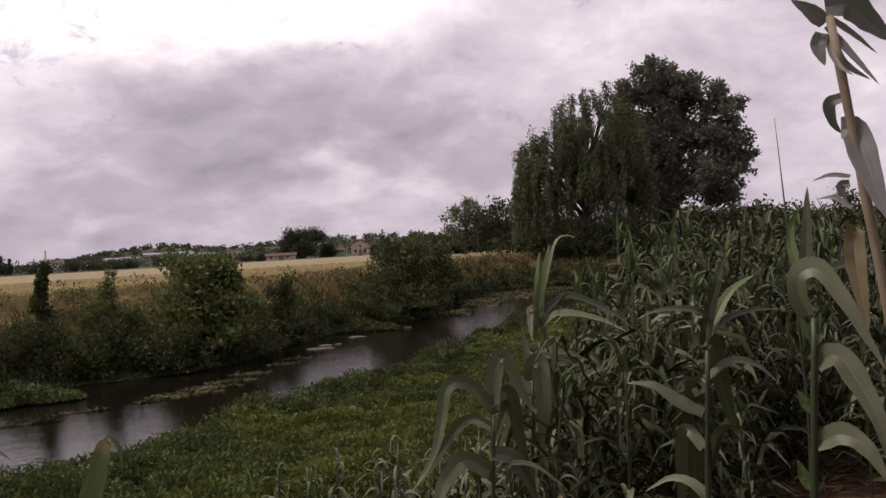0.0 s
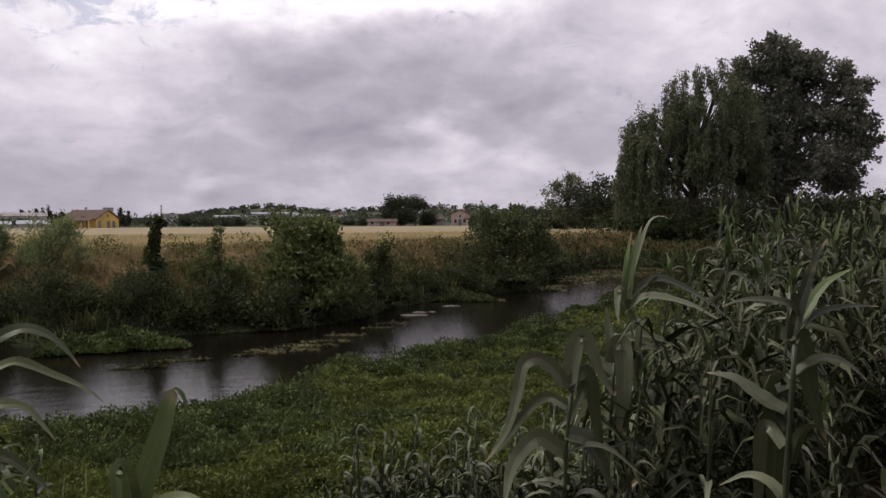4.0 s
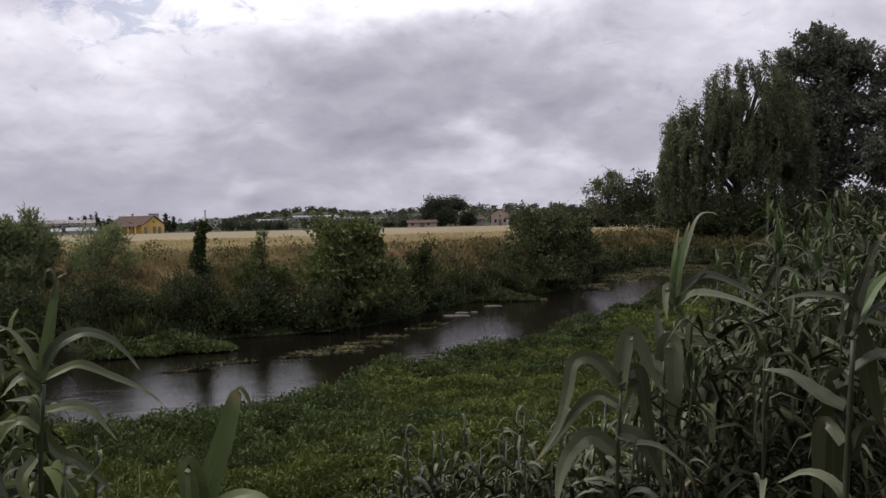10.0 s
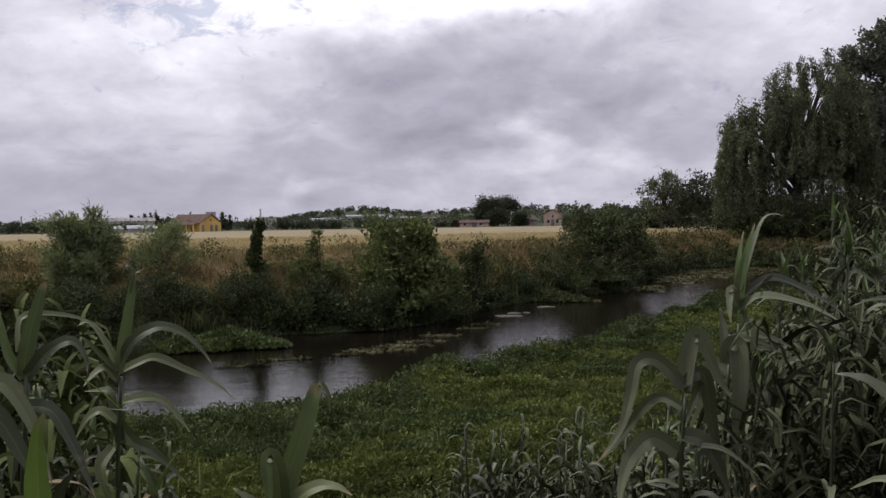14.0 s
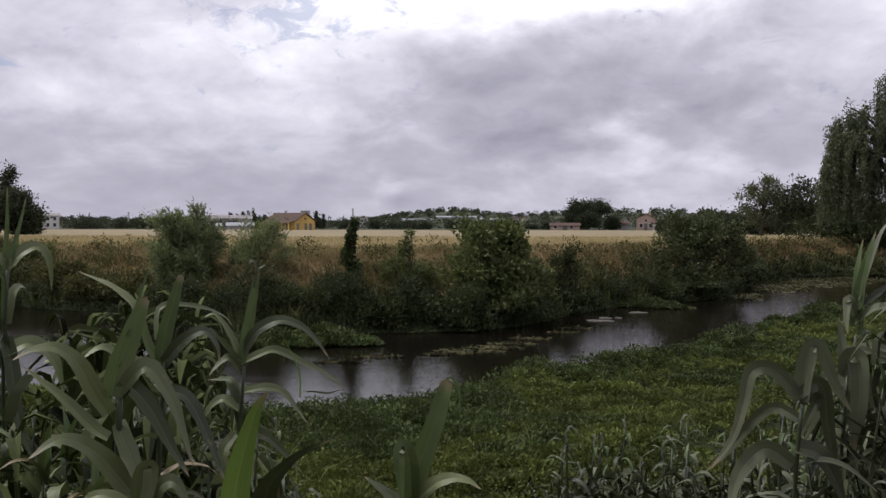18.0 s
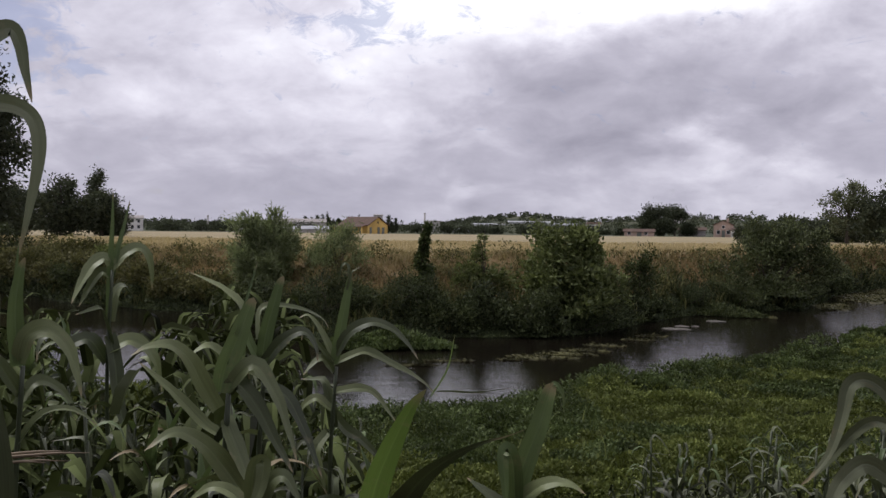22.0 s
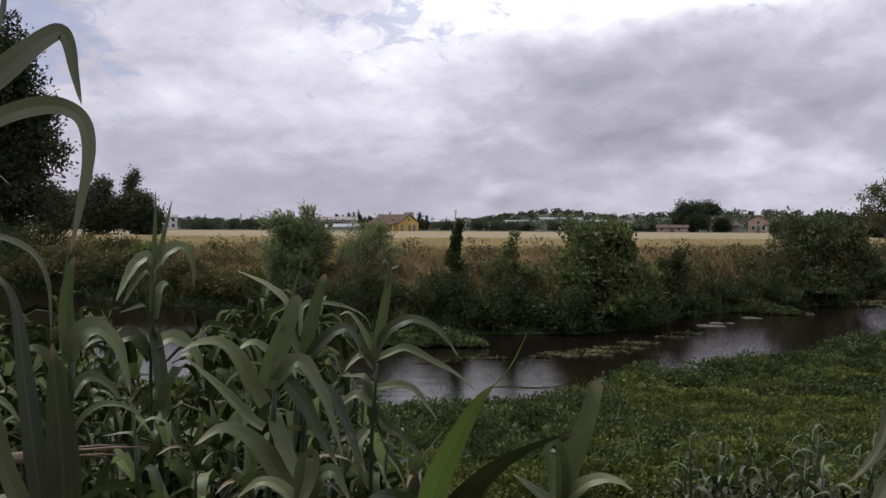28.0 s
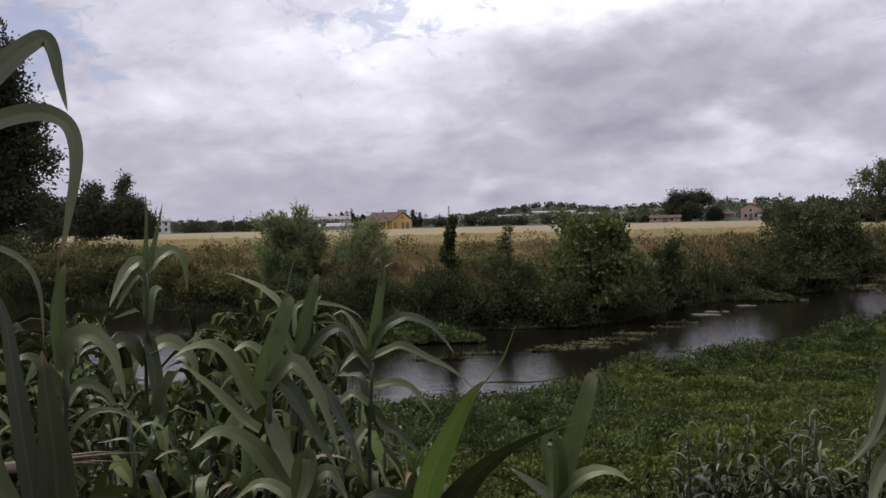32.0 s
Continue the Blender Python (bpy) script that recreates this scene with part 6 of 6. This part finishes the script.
# the single canes below are placed and bent to fit the camera's view
# tall cane at the path's edge: two long leaves arch over and hang
p = tall_cane(-1.61, 1.85, 0.29, -36.1, r=0.014)
spine_leaf(p, [(-0.0, 0.0), (0.069, 0.07), (0.155, 0.162), (0.213, 0.213), (0.241, 0.22), (0.26, 0.178), (0.271, 0.113), (0.289, 0.037)], 0.072, 0, 74, 0.05)
spine_leaf(p, [(-0.001, -0.087), (0.067, -0.031), (0.15, 0.009), (0.222, 0.021), (0.275, -0.003), (0.295, -0.059), (0.29, -0.148), (0.267, -0.267), (0.248, -0.362)], 0.055, 0, 73, -0.05)
spine_leaf(p, [(-0.002, -0.14), (0.044, 0.073), (0.086, 0.205), (0.103, 0.278), (0.099, 0.377)], 0.033, 4, 60, 0.0)
spine_leaf(p, [(0.001, -0.323), (0.089, -0.32), (0.168, -0.363), (0.206, -0.448), (0.215, -0.605)], 0.018, 0, 50, 0.1)
# thick upright sheaths close to the path
p = tall_cane(-0.79, 0.86, -0.36, -32.0, r=0.014)
spine_leaf(p, [(0.006, -0.001), (-0.006, 0.106), (-0.015, 0.188), (-0.022, 0.251), (-0.035, 0.285), (-0.059, 0.306)], 0.029, 0, 66, 0.08)
spine_leaf(p, [(0.03, -0.005), (0.027, 0.089), (0.022, 0.153), (0.017, 0.221)], 0.047, 0, 72, -0.02)
spine_leaf(p, [(-0.009, 0.002), (-0.032, 0.072), (-0.042, 0.144), (-0.052, 0.18)], 0.023, 0, 60, -0.05)
# cane with drooping flags, its thin tip over the field's line
p = tall_cane(-1.81, 3.35, -0.18, -25.2)
spine_leaf(p, [(-0.005, -0.2), (0.003, 0.068), (0.009, 0.19), (0.011, 0.341)], 0.031, 1, 70, 0.0)
spine_leaf(p, [(0.004, -0.054), (0.026, 0.067), (0.056, 0.19), (0.079, 0.299)], 0.026, 1, 65, 0.05)
spine_leaf(p, [(-0.002, 0.02), (-0.025, 0.05), (-0.075, 0.013), (-0.12, -0.071), (-0.147, -0.135)], 0.052, 5, 50, -0.08)
spine_leaf(p, [(-0.003, -0.029), (-0.035, -0.009), (-0.077, -0.065), (-0.124, -0.159)], 0.041, 5, 55, 0.05)
spine_leaf(p, [(0.005, -0.005), (0.045, 0.053), (0.099, 0.093), (0.144, 0.075), (0.166, 0.002), (0.17, -0.095)], 0.046, 5, 52, 0.06)
spine_leaf(p, [(-0.004, -0.274), (0.02, -0.394), (0.036, -0.559), (0.075, -0.701), (0.126, -0.81)], 0.062, 5, 58, -0.12)
spine_leaf(p, [(-0.017, -0.396), (-0.079, -0.291), (-0.15, -0.3), (-0.2, -0.262), (-0.257, -0.276), (-0.274, -0.366)], 0.057, 5, 45, -0.1)
spine_leaf(p, [(-0.007, -0.347), (0.083, -0.306), (0.179, -0.39), (0.215, -0.552)], 0.057, 5, 45, 0.1)
# cane with a dark rolled leaf and a bent companion
p = tall_cane(-0.83, 1.91, -0.40, -17.6)
spine_leaf(p, [(-0.011, 0.0), (-0.002, 0.049), (0.023, 0.115), (0.052, 0.195), (0.067, 0.232)], 0.057, 1, 76, 0.0, 0.3)
spine_leaf(p, [(0.003, 0.07), (0.035, 0.18), (0.053, 0.235), (0.077, 0.32)], 0.011, 1, 70, 0.05)
spine_leaf(p, [(0.023, 0.14), (0.041, 0.2), (-0.009, 0.251), (-0.093, 0.289)], 0.019, 5, 45, 0.12)
spine_leaf(p, [(0.003, -0.0), (0.063, 0.073), (0.116, 0.006), (0.141, -0.059), (0.167, -0.15)], 0.037, 5, 48, -0.12)
spine_leaf(p, [(-0.02, -0.041), (-0.05, 0.019), (-0.082, 0.09), (-0.126, 0.128), (-0.174, 0.125), (-0.208, 0.107)], 0.043, 5, 55, -0.08)
spine_leaf(p, [(0.008, -0.0), (0.029, 0.023), (0.076, -0.031), (0.115, -0.103), (0.159, -0.179)], 0.043, 5, 58, -0.1)
spine_leaf(p, [(-0.02, -0.098), (-0.05, -0.076), (-0.123, -0.001), (-0.208, 0.072)], 0.028, 5, 55, 0.06)
spine_leaf(p, [(0.068, -0.288), (0.006, -0.181), (-0.046, -0.108), (-0.11, -0.069), (-0.175, -0.103)], 0.057, 5, 60, -0.12)
spine_leaf(p, [(-0.001, -0.063), (0.018, -0.105), (0.046, -0.162), (0.08, -0.236)], 0.043, 5, 60, -0.16)
# broad-leaved cane with an upright rolled blade
p = tall_cane(-0.86, 2.33, -0.39, -17.6)
spine_leaf(p, [(0.0, 0.0), (0.011, 0.08), (0.035, 0.172), (0.049, 0.225), (0.06, 0.251)], 0.044, 1, 74, 0.0, 0.3)
spine_leaf(p, [(-0.01, 0.065), (-0.004, 0.15), (0.055, 0.159), (0.135, 0.14), (0.188, 0.11), (0.213, 0.075)], 0.015, 5, 35, 0.15)
spine_leaf(p, [(0.004, -0.016), (0.047, 0.05), (0.096, 0.089), (0.128, 0.086), (0.151, 0.048), (0.156, 0.005)], 0.037, 5, 52, -0.08)
spine_leaf(p, [(-0.003, -0.008), (-0.038, 0.064), (-0.056, 0.16), (-0.071, 0.201)], 0.027, 1, 66, 0.04)
spine_leaf(p, [(-0.0, -0.049), (-0.07, 0.009), (-0.113, 0.037), (-0.155, 0.062), (-0.209, 0.026)], 0.034, 5, 46, -0.1)
spine_leaf(p, [(0.004, -0.081), (0.065, -0.096), (0.116, -0.185), (0.165, -0.314)], 0.037, 5, 52, -0.15)
# slender cane with an upright whorl and two arching leaves
p = tall_cane(-0.75, 2.86, -0.49, -10.5)
spine_leaf(p, [(0.0, 0.01), (0.019, 0.112), (0.044, 0.255), (0.059, 0.34)], 0.041, 1, 74, 0.0, 0.3)
spine_leaf(p, [(0.049, 0.32), (0.049, 0.356), (0.035, 0.37), (0.021, 0.352), (0.014, 0.288)], 0.01, 5, 50, 0.03)
spine_leaf(p, [(0.044, 0.275), (0.059, 0.337), (0.073, 0.349), (0.089, 0.359)], 0.01, 5, 50, -0.02)
spine_leaf(p, [(0.006, 0.041), (0.053, 0.123), (0.128, 0.162), (0.201, 0.142), (0.255, 0.093), (0.3, 0.029)], 0.039, 5, 55, -0.05)
spine_leaf(p, [(0.0, 0.008), (0.064, 0.04), (0.121, 0.05), (0.205, 0.006), (0.311, -0.056), (0.383, -0.128)], 0.028, 5, 45, 0.08)
spine_leaf(p, [(0.0, 0.02), (-0.038, 0.11), (-0.089, 0.179), (-0.13, 0.17)], 0.024, 5, 55, 0.05)
spine_leaf(p, [(0.0, 0.01), (-0.058, 0.088), (-0.102, 0.142), (-0.112, 0.104)], 0.018, 5, 50, -0.08)
spine_leaf(p, [(-0.002, -0.02), (-0.038, 0.034), (-0.074, 0.017), (-0.106, -0.02)], 0.028, 5, 45, -0.05)
spine_leaf(p, [(-0.005, -0.092), (0.082, -0.074), (0.143, -0.089), (0.192, -0.151), (0.225, -0.196)], 0.028, 5, 48, -0.06)
spine_leaf(p, [(-0.011, -0.153), (0.042, -0.233), (0.094, -0.27), (0.157, -0.342), (0.211, -0.415)], 0.037, 5, 50, 0.1)
spine_leaf(p, [(-0.011, -0.153), (-0.06, -0.115), (-0.105, -0.141), (-0.144, -0.213)], 0.028, 5, 46, 0.05)
spine_leaf(p, [(-0.02, -0.235), (-0.06, -0.288), (-0.04, -0.36), (-0.021, -0.43)], 0.041, 5, 60, -0.1)
# cane with an arching leaf beside a pale upright pair
p = tall_cane(-1.50, 2.16, -0.39, -30.1)
spine_leaf(p, [(-0.003, 0.0), (-0.01, 0.146), (-0.002, 0.243), (0.013, 0.304)], 0.049, 1, 74, 0.0, 0.4)
spine_leaf(p, [(0.0, 0.016), (-0.013, 0.145), (-0.008, 0.274), (0.001, 0.363)], 0.018, 1, 66, 0.05)
spine_leaf(p, [(0.0, 0.008), (0.02, 0.082), (0.071, 0.102), (0.121, 0.052), (0.144, -0.025), (0.156, -0.088)], 0.053, 5, 58, -0.08)
spine_leaf(p, [(-0.005, -0.113), (0.044, -0.049), (0.106, -0.081), (0.156, -0.166)], 0.032, 5, 52, 0.06)
spine_leaf(p, [(-0.001, -0.081), (-0.058, 0.024), (-0.1, 0.052), (-0.141, 0.018)], 0.039, 5, 50, -0.05)
# low cane with a folded pale flap
p = tall_cane(-0.65, 1.55, -0.58, -15.3, r=0.007)
spine_leaf(p, [(-0.002, 0.0), (-0.003, 0.08), (0.005, 0.118), (0.019, 0.121), (0.012, 0.074), (-0.008, 0.029)], 0.035, 5, 72, -0.05, 0.3)
spine_leaf(p, [(0.005, 0.006), (0.031, 0.077), (0.061, 0.09), (0.093, 0.034)], 0.035, 5, 56, -0.05)
spine_leaf(p, [(-0.002, 0.0), (-0.043, 0.048), (-0.089, 0.058), (-0.136, 0.021)], 0.025, 5, 50, 0.05)
# bright fresh blade leaning over the slope, and its arching neighbour
p = tall_cane(-0.31, 0.89, -0.35, -6.5, r=0.006)
spine_leaf(p, [(-0.009, 0.0), (0.004, 0.081), (0.021, 0.146), (0.038, 0.198), (0.05, 0.221)], 0.035, 3, 74, -0.3)
spine_leaf(p, [(0.064, 0.155), (0.071, 0.221), (0.067, 0.279)], 0.002, 3, 60, -0.4)
spine_leaf(p, [(0.017, -0.0), (0.043, 0.116), (0.066, 0.172), (0.085, 0.201), (0.099, 0.216), (0.107, 0.226)], 0.04, 5, 60, -0.46, 1.3)
spine_leaf(p, [(0.071, 0.161), (0.082, 0.182), (0.097, 0.206), (0.106, 0.241)], 0.003, 5, 40, -0.4)
spine_leaf(p, [(-0.003, 0.0), (-0.023, 0.03), (-0.053, 0.055), (-0.081, 0.049)], 0.023, 5, 50, -0.1)
# spike: a rolled leaf with a bent tip, flanked by hanging leaves
p = tall_cane(-0.13, 1.56, -0.56, 2.4, r=0.009)
spine_leaf(p, [(0.0, 0.0), (0.01, 0.079), (0.043, 0.175), (0.06, 0.232), (0.07, 0.266)], 0.043, 1, 76, 0.0, 0.2)
spine_leaf(p, [(0.069, 0.258), (0.073, 0.265), (0.082, 0.259), (0.091, 0.239), (0.093, 0.208)], 0.008, 1, 60, 0.0)
spine_leaf(p, [(0.0, 0.006), (-0.003, 0.1), (-0.014, 0.138), (-0.023, 0.125), (-0.019, 0.073), (-0.014, 0.022)], 0.038, 1, 70, -0.05)
spine_leaf(p, [(-0.003, 0.017), (0.051, 0.07), (0.098, 0.081), (0.134, 0.065)], 0.027, 5, 48, -0.05)
spine_leaf(p, [(-0.003, 0.005), (-0.048, 0.03), (-0.1, 0.057)], 0.022, 5, 55, 0.05)
# strong cane in front of the downstream stand
p = tall_cane(1.25, 2.93, -0.65, 22.9)
spine_leaf(p, [(0.004, 0.021), (0.014, 0.127), (0.033, 0.208), (0.057, 0.225), (0.083, 0.18), (0.125, 0.073), (0.173, -0.009)], 0.074, 0, 76, 0.02)
spine_leaf(p, [(-0.004, 0.038), (-0.066, 0.115), (-0.122, 0.141), (-0.169, 0.111), (-0.189, 0.003), (-0.227, -0.127), (-0.3, -0.239)], 0.061, 0, 73, -0.08)
spine_leaf(p, [(-0.002, -0.043), (-0.077, -0.009), (-0.146, -0.056), (-0.245, -0.196), (-0.33, -0.292)], 0.048, 0, 73, 0.05)
spine_leaf(p, [(-0.017, -0.214), (-0.104, -0.156), (-0.172, -0.205), (-0.214, -0.286), (-0.232, -0.409)], 0.078, 0, 72, -0.1)
spine_leaf(p, [(0.002, 0.043), (0.073, 0.083), (0.103, -0.096), (0.144, -0.337)], 0.061, 0, 74, 0.12)
spine_leaf(p, [(0.002, 0.021), (0.062, 0.042), (0.031, -0.048), (-0.001, -0.14)], 0.039, 0, 60, 0.05)
spine_leaf(p, [(-0.012, -0.15), (0.07, -0.171), (0.131, -0.279), (0.171, -0.394)], 0.061, 0, 55, 0.05)
# cane with a pale hanging flap behind the strong one
p = tall_cane(1.57, 3.23, -0.59, 25.8)
spine_leaf(p, [(0.0, 0.0), (0.012, 0.067), (0.038, 0.083), (0.048, -0.018), (0.045, -0.154), (0.028, -0.29)], 0.078, 0, 72, -0.06, 0.3)
spine_leaf(p, [(0.0, 0.035), (0.017, 0.096), (0.091, 0.094), (0.165, 0.068), (0.219, 0.033)], 0.027, 0, 35, 0.1)
spine_leaf(p, [(0.0, 0.0), (-0.015, 0.137), (-0.027, 0.23)], 0.049, 0, 66, 0.05)
spine_leaf(p, [(-0.0, -0.047), (-0.057, -0.006), (-0.092, -0.084), (-0.116, -0.216)], 0.044, 0, 50, 0.1)
# leading cane at the stand's edge with tall whorl
p = tall_cane(1.93, 3.86, -0.51, 26.3)
spine_leaf(p, [(0.002, 0.043), (0.022, 0.228), (0.051, 0.369), (0.085, 0.495)], 0.058, 1, 70, 0.0)
spine_leaf(p, [(0.003, 0.057), (0.007, 0.256), (0.018, 0.37), (0.034, 0.46)], 0.041, 1, 66, 0.05)
spine_leaf(p, [(0.014, 0.171), (0.078, 0.395), (0.127, 0.518), (0.184, 0.538), (0.225, 0.524)], 0.029, 0, 50, 0.1)
spine_leaf(p, [(0.004, 0.086), (-0.025, 0.175), (-0.034, 0.092), (-0.027, 0.01)], 0.047, 0, 62, -0.08)
spine_leaf(p, [(0.006, 0.114), (0.139, 0.221), (0.262, 0.197), (0.437, 0.091), (0.517, 0.006)], 0.035, 0, 40, 0.1)
spine_leaf(p, [(0.003, 0.057), (0.106, 0.141), (0.292, 0.114), (0.443, 0.038), (0.481, -0.019)], 0.035, 0, 45, -0.1)
spine_leaf(p, [(-0.004, -0.086), (0.07, -0.054), (0.181, -0.085), (0.278, -0.136)], 0.035, 0, 40, 0.1)
# robust cane with a broad flap and twin upright leaves
p = tall_cane(1.41, 1.84, -0.31, 36.9)
spine_leaf(p, [(0.002, 0.012), (0.015, 0.086), (0.037, 0.163), (0.057, 0.228), (0.082, 0.269)], 0.036, 0, 72, 0.0)
spine_leaf(p, [(0.016, 0.043), (0.048, 0.112), (0.085, 0.158), (0.139, 0.189)], 0.031, 1, 62, 0.08)
spine_leaf(p, [(0.01, 0.026), (0.06, 0.076), (0.131, 0.095), (0.204, 0.093)], 0.017, 0, 40, 0.1)
spine_leaf(p, [(0.015, 0.072), (-0.008, 0.103), (-0.06, 0.115), (-0.12, 0.113), (-0.163, 0.097)], 0.016, 0, 35, -0.1)
spine_leaf(p, [(-0.004, 0.007), (0.002, 0.028), (0.023, -0.003), (0.045, -0.127), (0.069, -0.226), (0.087, -0.269)], 0.059, 0, 70, 0.12)
spine_leaf(p, [(-0.011, -0.116), (-0.026, -0.091), (-0.038, -0.174), (-0.042, -0.331), (-0.048, -0.537)], 0.062, 0, 76, 0.25, 0.3)
spine_leaf(p, [(-0.017, -0.262), (-0.053, -0.22), (-0.072, -0.248), (-0.079, -0.39), (-0.09, -0.54)], 0.037, 0, 72, 0.2, 0.3)
spine_leaf(p, [(-0.014, -0.174), (-0.072, -0.144), (-0.14, -0.101), (-0.212, -0.095)], 0.034, 0, 48, 0.05)
spine_leaf(p, [(-0.007, -0.087), (0.066, -0.035), (0.13, -0.048), (0.178, -0.093)], 0.022, 0, 45, 0.05)
# cane beside the bare soil with sheaths along its stem
p = tall_cane(1.32, 1.37, -0.19, 43.9, fill=0)
spine_leaf(p, [(-0.002, 0.071), (-0.021, 0.119), (-0.03, 0.162), (-0.024, 0.206), (-0.005, 0.236)], 0.026, 1, 66, 0.05)
spine_leaf(p, [(0.0, 0.071), (-0.001, 0.118), (0.004, 0.196), (0.009, 0.275)], 0.031, 0, 74, 0.0)
spine_leaf(p, [(-0.001, 0.004), (-0.02, 0.055), (-0.014, 0.094), (0.021, 0.102), (0.063, 0.041), (0.097, -0.027), (0.132, -0.099)], 0.044, 0, 62, -0.08)
spine_leaf(p, [(0.023, 0.094), (0.067, 0.107), (0.153, 0.133)], 0.015, 0, 55, 0.06)
spine_leaf(p, [(0.007, -0.101), (0.044, -0.076), (0.081, -0.127), (0.112, -0.195), (0.131, -0.286)], 0.052, 0, 62, -0.1)
spine_leaf(p, [(-0.002, -0.267), (0.048, -0.237), (0.092, -0.262), (0.131, -0.325)], 0.046, 0, 60, -0.08)
spine_leaf(p, [(0.003, -0.047), (-0.011, -0.021), (-0.024, 0.009)], 0.023, 1, 70, 0.0)
spine_leaf(p, [(0.001, -0.041), (0.013, -0.017), (0.021, 0.013)], 0.018, 1, 70, -0.02)
spine_leaf(p, [(0.001, -0.195), (-0.017, -0.18), (-0.032, -0.154)], 0.028, 1, 70, 0.0)
spine_leaf(p, [(-0.01, -0.356), (-0.027, -0.336), (-0.04, -0.3)], 0.031, 1, 70, 0.0)
# tall withering cane with torn drooping top leaves
p = tall_cane(0.89, 0.87, 0.28, 45.6, r=0.008, foot=0.33, stem=M_DRYCANE, fill=0, label="tall withering cane with torn drooping top leaves")
spine_leaf(p, [(0.003, 0.015), (0.032, 0.015), (0.059, -0.011), (0.092, -0.039)], 0.044, 4, 66, 0.05)
spine_leaf(p, [(0.0, -0.008), (-0.015, 0.009), (-0.038, 0.025)], 0.025, 4, 64, -0.03)
spine_leaf(p, [(0.002, -0.023), (0.023, -0.061), (0.054, -0.085)], 0.015, 4, 68, 0.03)
spine_leaf(p, [(0.003, -0.011), (0.033, -0.058), (0.061, -0.102)], 0.012, 4, 66, -0.03)
spine_leaf(p, [(0.005, 0.002), (0.037, -0.022), (0.065, -0.048)], 0.01, 4, 62, 0.05)
spine_leaf(p, [(0.003, -0.031), (0.014, -0.068), (0.032, -0.09)], 0.01, 4, 62, -0.05)
spine_leaf(p, [(-0.003, -0.019), (-0.008, -0.038), (-0.001, -0.065)], 0.024, 4, 70, -0.01)
spine_leaf(p, [(0.017, -0.11), (0.002, -0.115), (0.005, -0.139), (0.015, -0.155)], 0.019, 4, 70, 0.02)
spine_leaf(p, [(0.017, -0.11), (0.022, -0.107), (0.024, -0.114)], 0.008, 4, 70, 0.0)
spine_leaf(p, [(0.014, -0.152), (0.029, -0.156), (0.04, -0.197), (0.053, -0.247), (0.065, -0.281)], 0.041, 4, 70, -0.05)
spine_leaf(p, [(0.022, -0.216), (-0.002, -0.211), (-0.026, -0.217)], 0.007, 4, 50, 0.02)
spine_leaf(p, [(0.021, -0.225), (0.01, -0.228), (0.016, -0.247)], 0.014, 4, 68, 0.0)
spine_leaf(p, [(0.022, -0.258), (0.001, -0.242), (-0.021, -0.242)], 0.008, 4, 55, 0.02)
spine_leaf(p, [(0.026, -0.283), (0.022, -0.293), (0.023, -0.339), (0.033, -0.421)], 0.031, 2, 72, -0.02)


def broken_cane(az, d, z, length, turn):
    """A dry broken cane that lies across the leaves, with a splintered end."""
    x, y = -0.2 + d * math.sin(radians(az)), -0.08 + d * math.cos(radians(az))
    t = thing("broken_cane", "dry beige broken cane lying across green leaves", "cane", at=(x, y, z), turn=turn)
    v, f = [], []
    tube(v, f, [(-length, 0, -0.02), (-length * 0.5, 0, 0.0), (0, 0, 0.006)], [0.010, 0.009, 0.009], 8)
    part("shaft", mesh_of("shaft", v, f, M_DRYCANE, True), t)
    for k in range(5):
        v, f = [], []
        a = k * 1.26
        tube(v, f, [(-0.02, 0.006 * math.cos(a), 0.006 + 0.006 * math.sin(a)), (0.03 + 0.02 * (k % 3), 0.007 * math.cos(a), 0.006 + 0.007 * math.sin(a)), (0.06 + 0.03 * (k % 3), 0.009 * math.cos(a), 0.002 + 0.008 * math.sin(a))], [0.003, 0.002, 0.0005], 4)
        part("splinter", mesh_of("splinter", v, f, M_DRYCANE, True), t)
    v, f = [], []
    tube(v, f, [(-length, 0, -0.02), (-length - 0.05, 0.0, -0.5), (-length - 0.06, 0, height(x, y) - z)], [0.010, 0.011, 0.012], 8)
    part("stump", mesh_of("stump", v, f, M_DRYCANE, True), t)


broken_cane(-30.6, 1.35, -0.345, 0.42, 26)


def shoot(az, d, z0, z1, lean):
    """A bare thin shoot that stands above the leaves."""
    x, y = d * math.sin(radians(az)), d * math.cos(radians(az))
    t = thing("thin_shoot", "bare thin brown shoot above the cane", "shoot", at=(x, y, height(x, y)), turn=-az)
    g = height(x, y)
    v, f = [], []
    tube(v, f, [(0, 0, -0.02), (0.02, 0, (z0 - g) * 0.6), (lean * 0.4, 0, z0 - g), (lean, 0, z1 - g)], [0.006, 0.005, 0.004, 0.001], 5)
    part("stalk", mesh_of("stalk", v, f, M_STEM, True), t)


shoot(43.2, 3.4, 0.0, 0.42, -0.04)


def leaf_litter():
    """Dry fallen leaves on the bare soil beside the path."""
    rng = np.random.default_rng(88)
    n = 1500
    az, r = np.radians(rng.uniform(34, 56, n)), np.sqrt(rng.uniform(2.6 ** 2, 8.0 ** 2, n))
    x, y = r * np.sin(az), r * np.cos(az)
    p = np.stack([x, y, land(x, y)[0] + rng.uniform(0.005, 0.04, n)], 1)
    d = rng.normal(size=(n, 3))
    d[:, 2] *= 0.18
    L = rng.uniform(0.06, 0.26, n)
    stuff("leaf_litter", leaf_cloud("leaf_litter", p, d, L, L * 0.13, M_DRY, rng), "dry fallen cane leaves on red soil", "leaf litter")


leaf_litter()
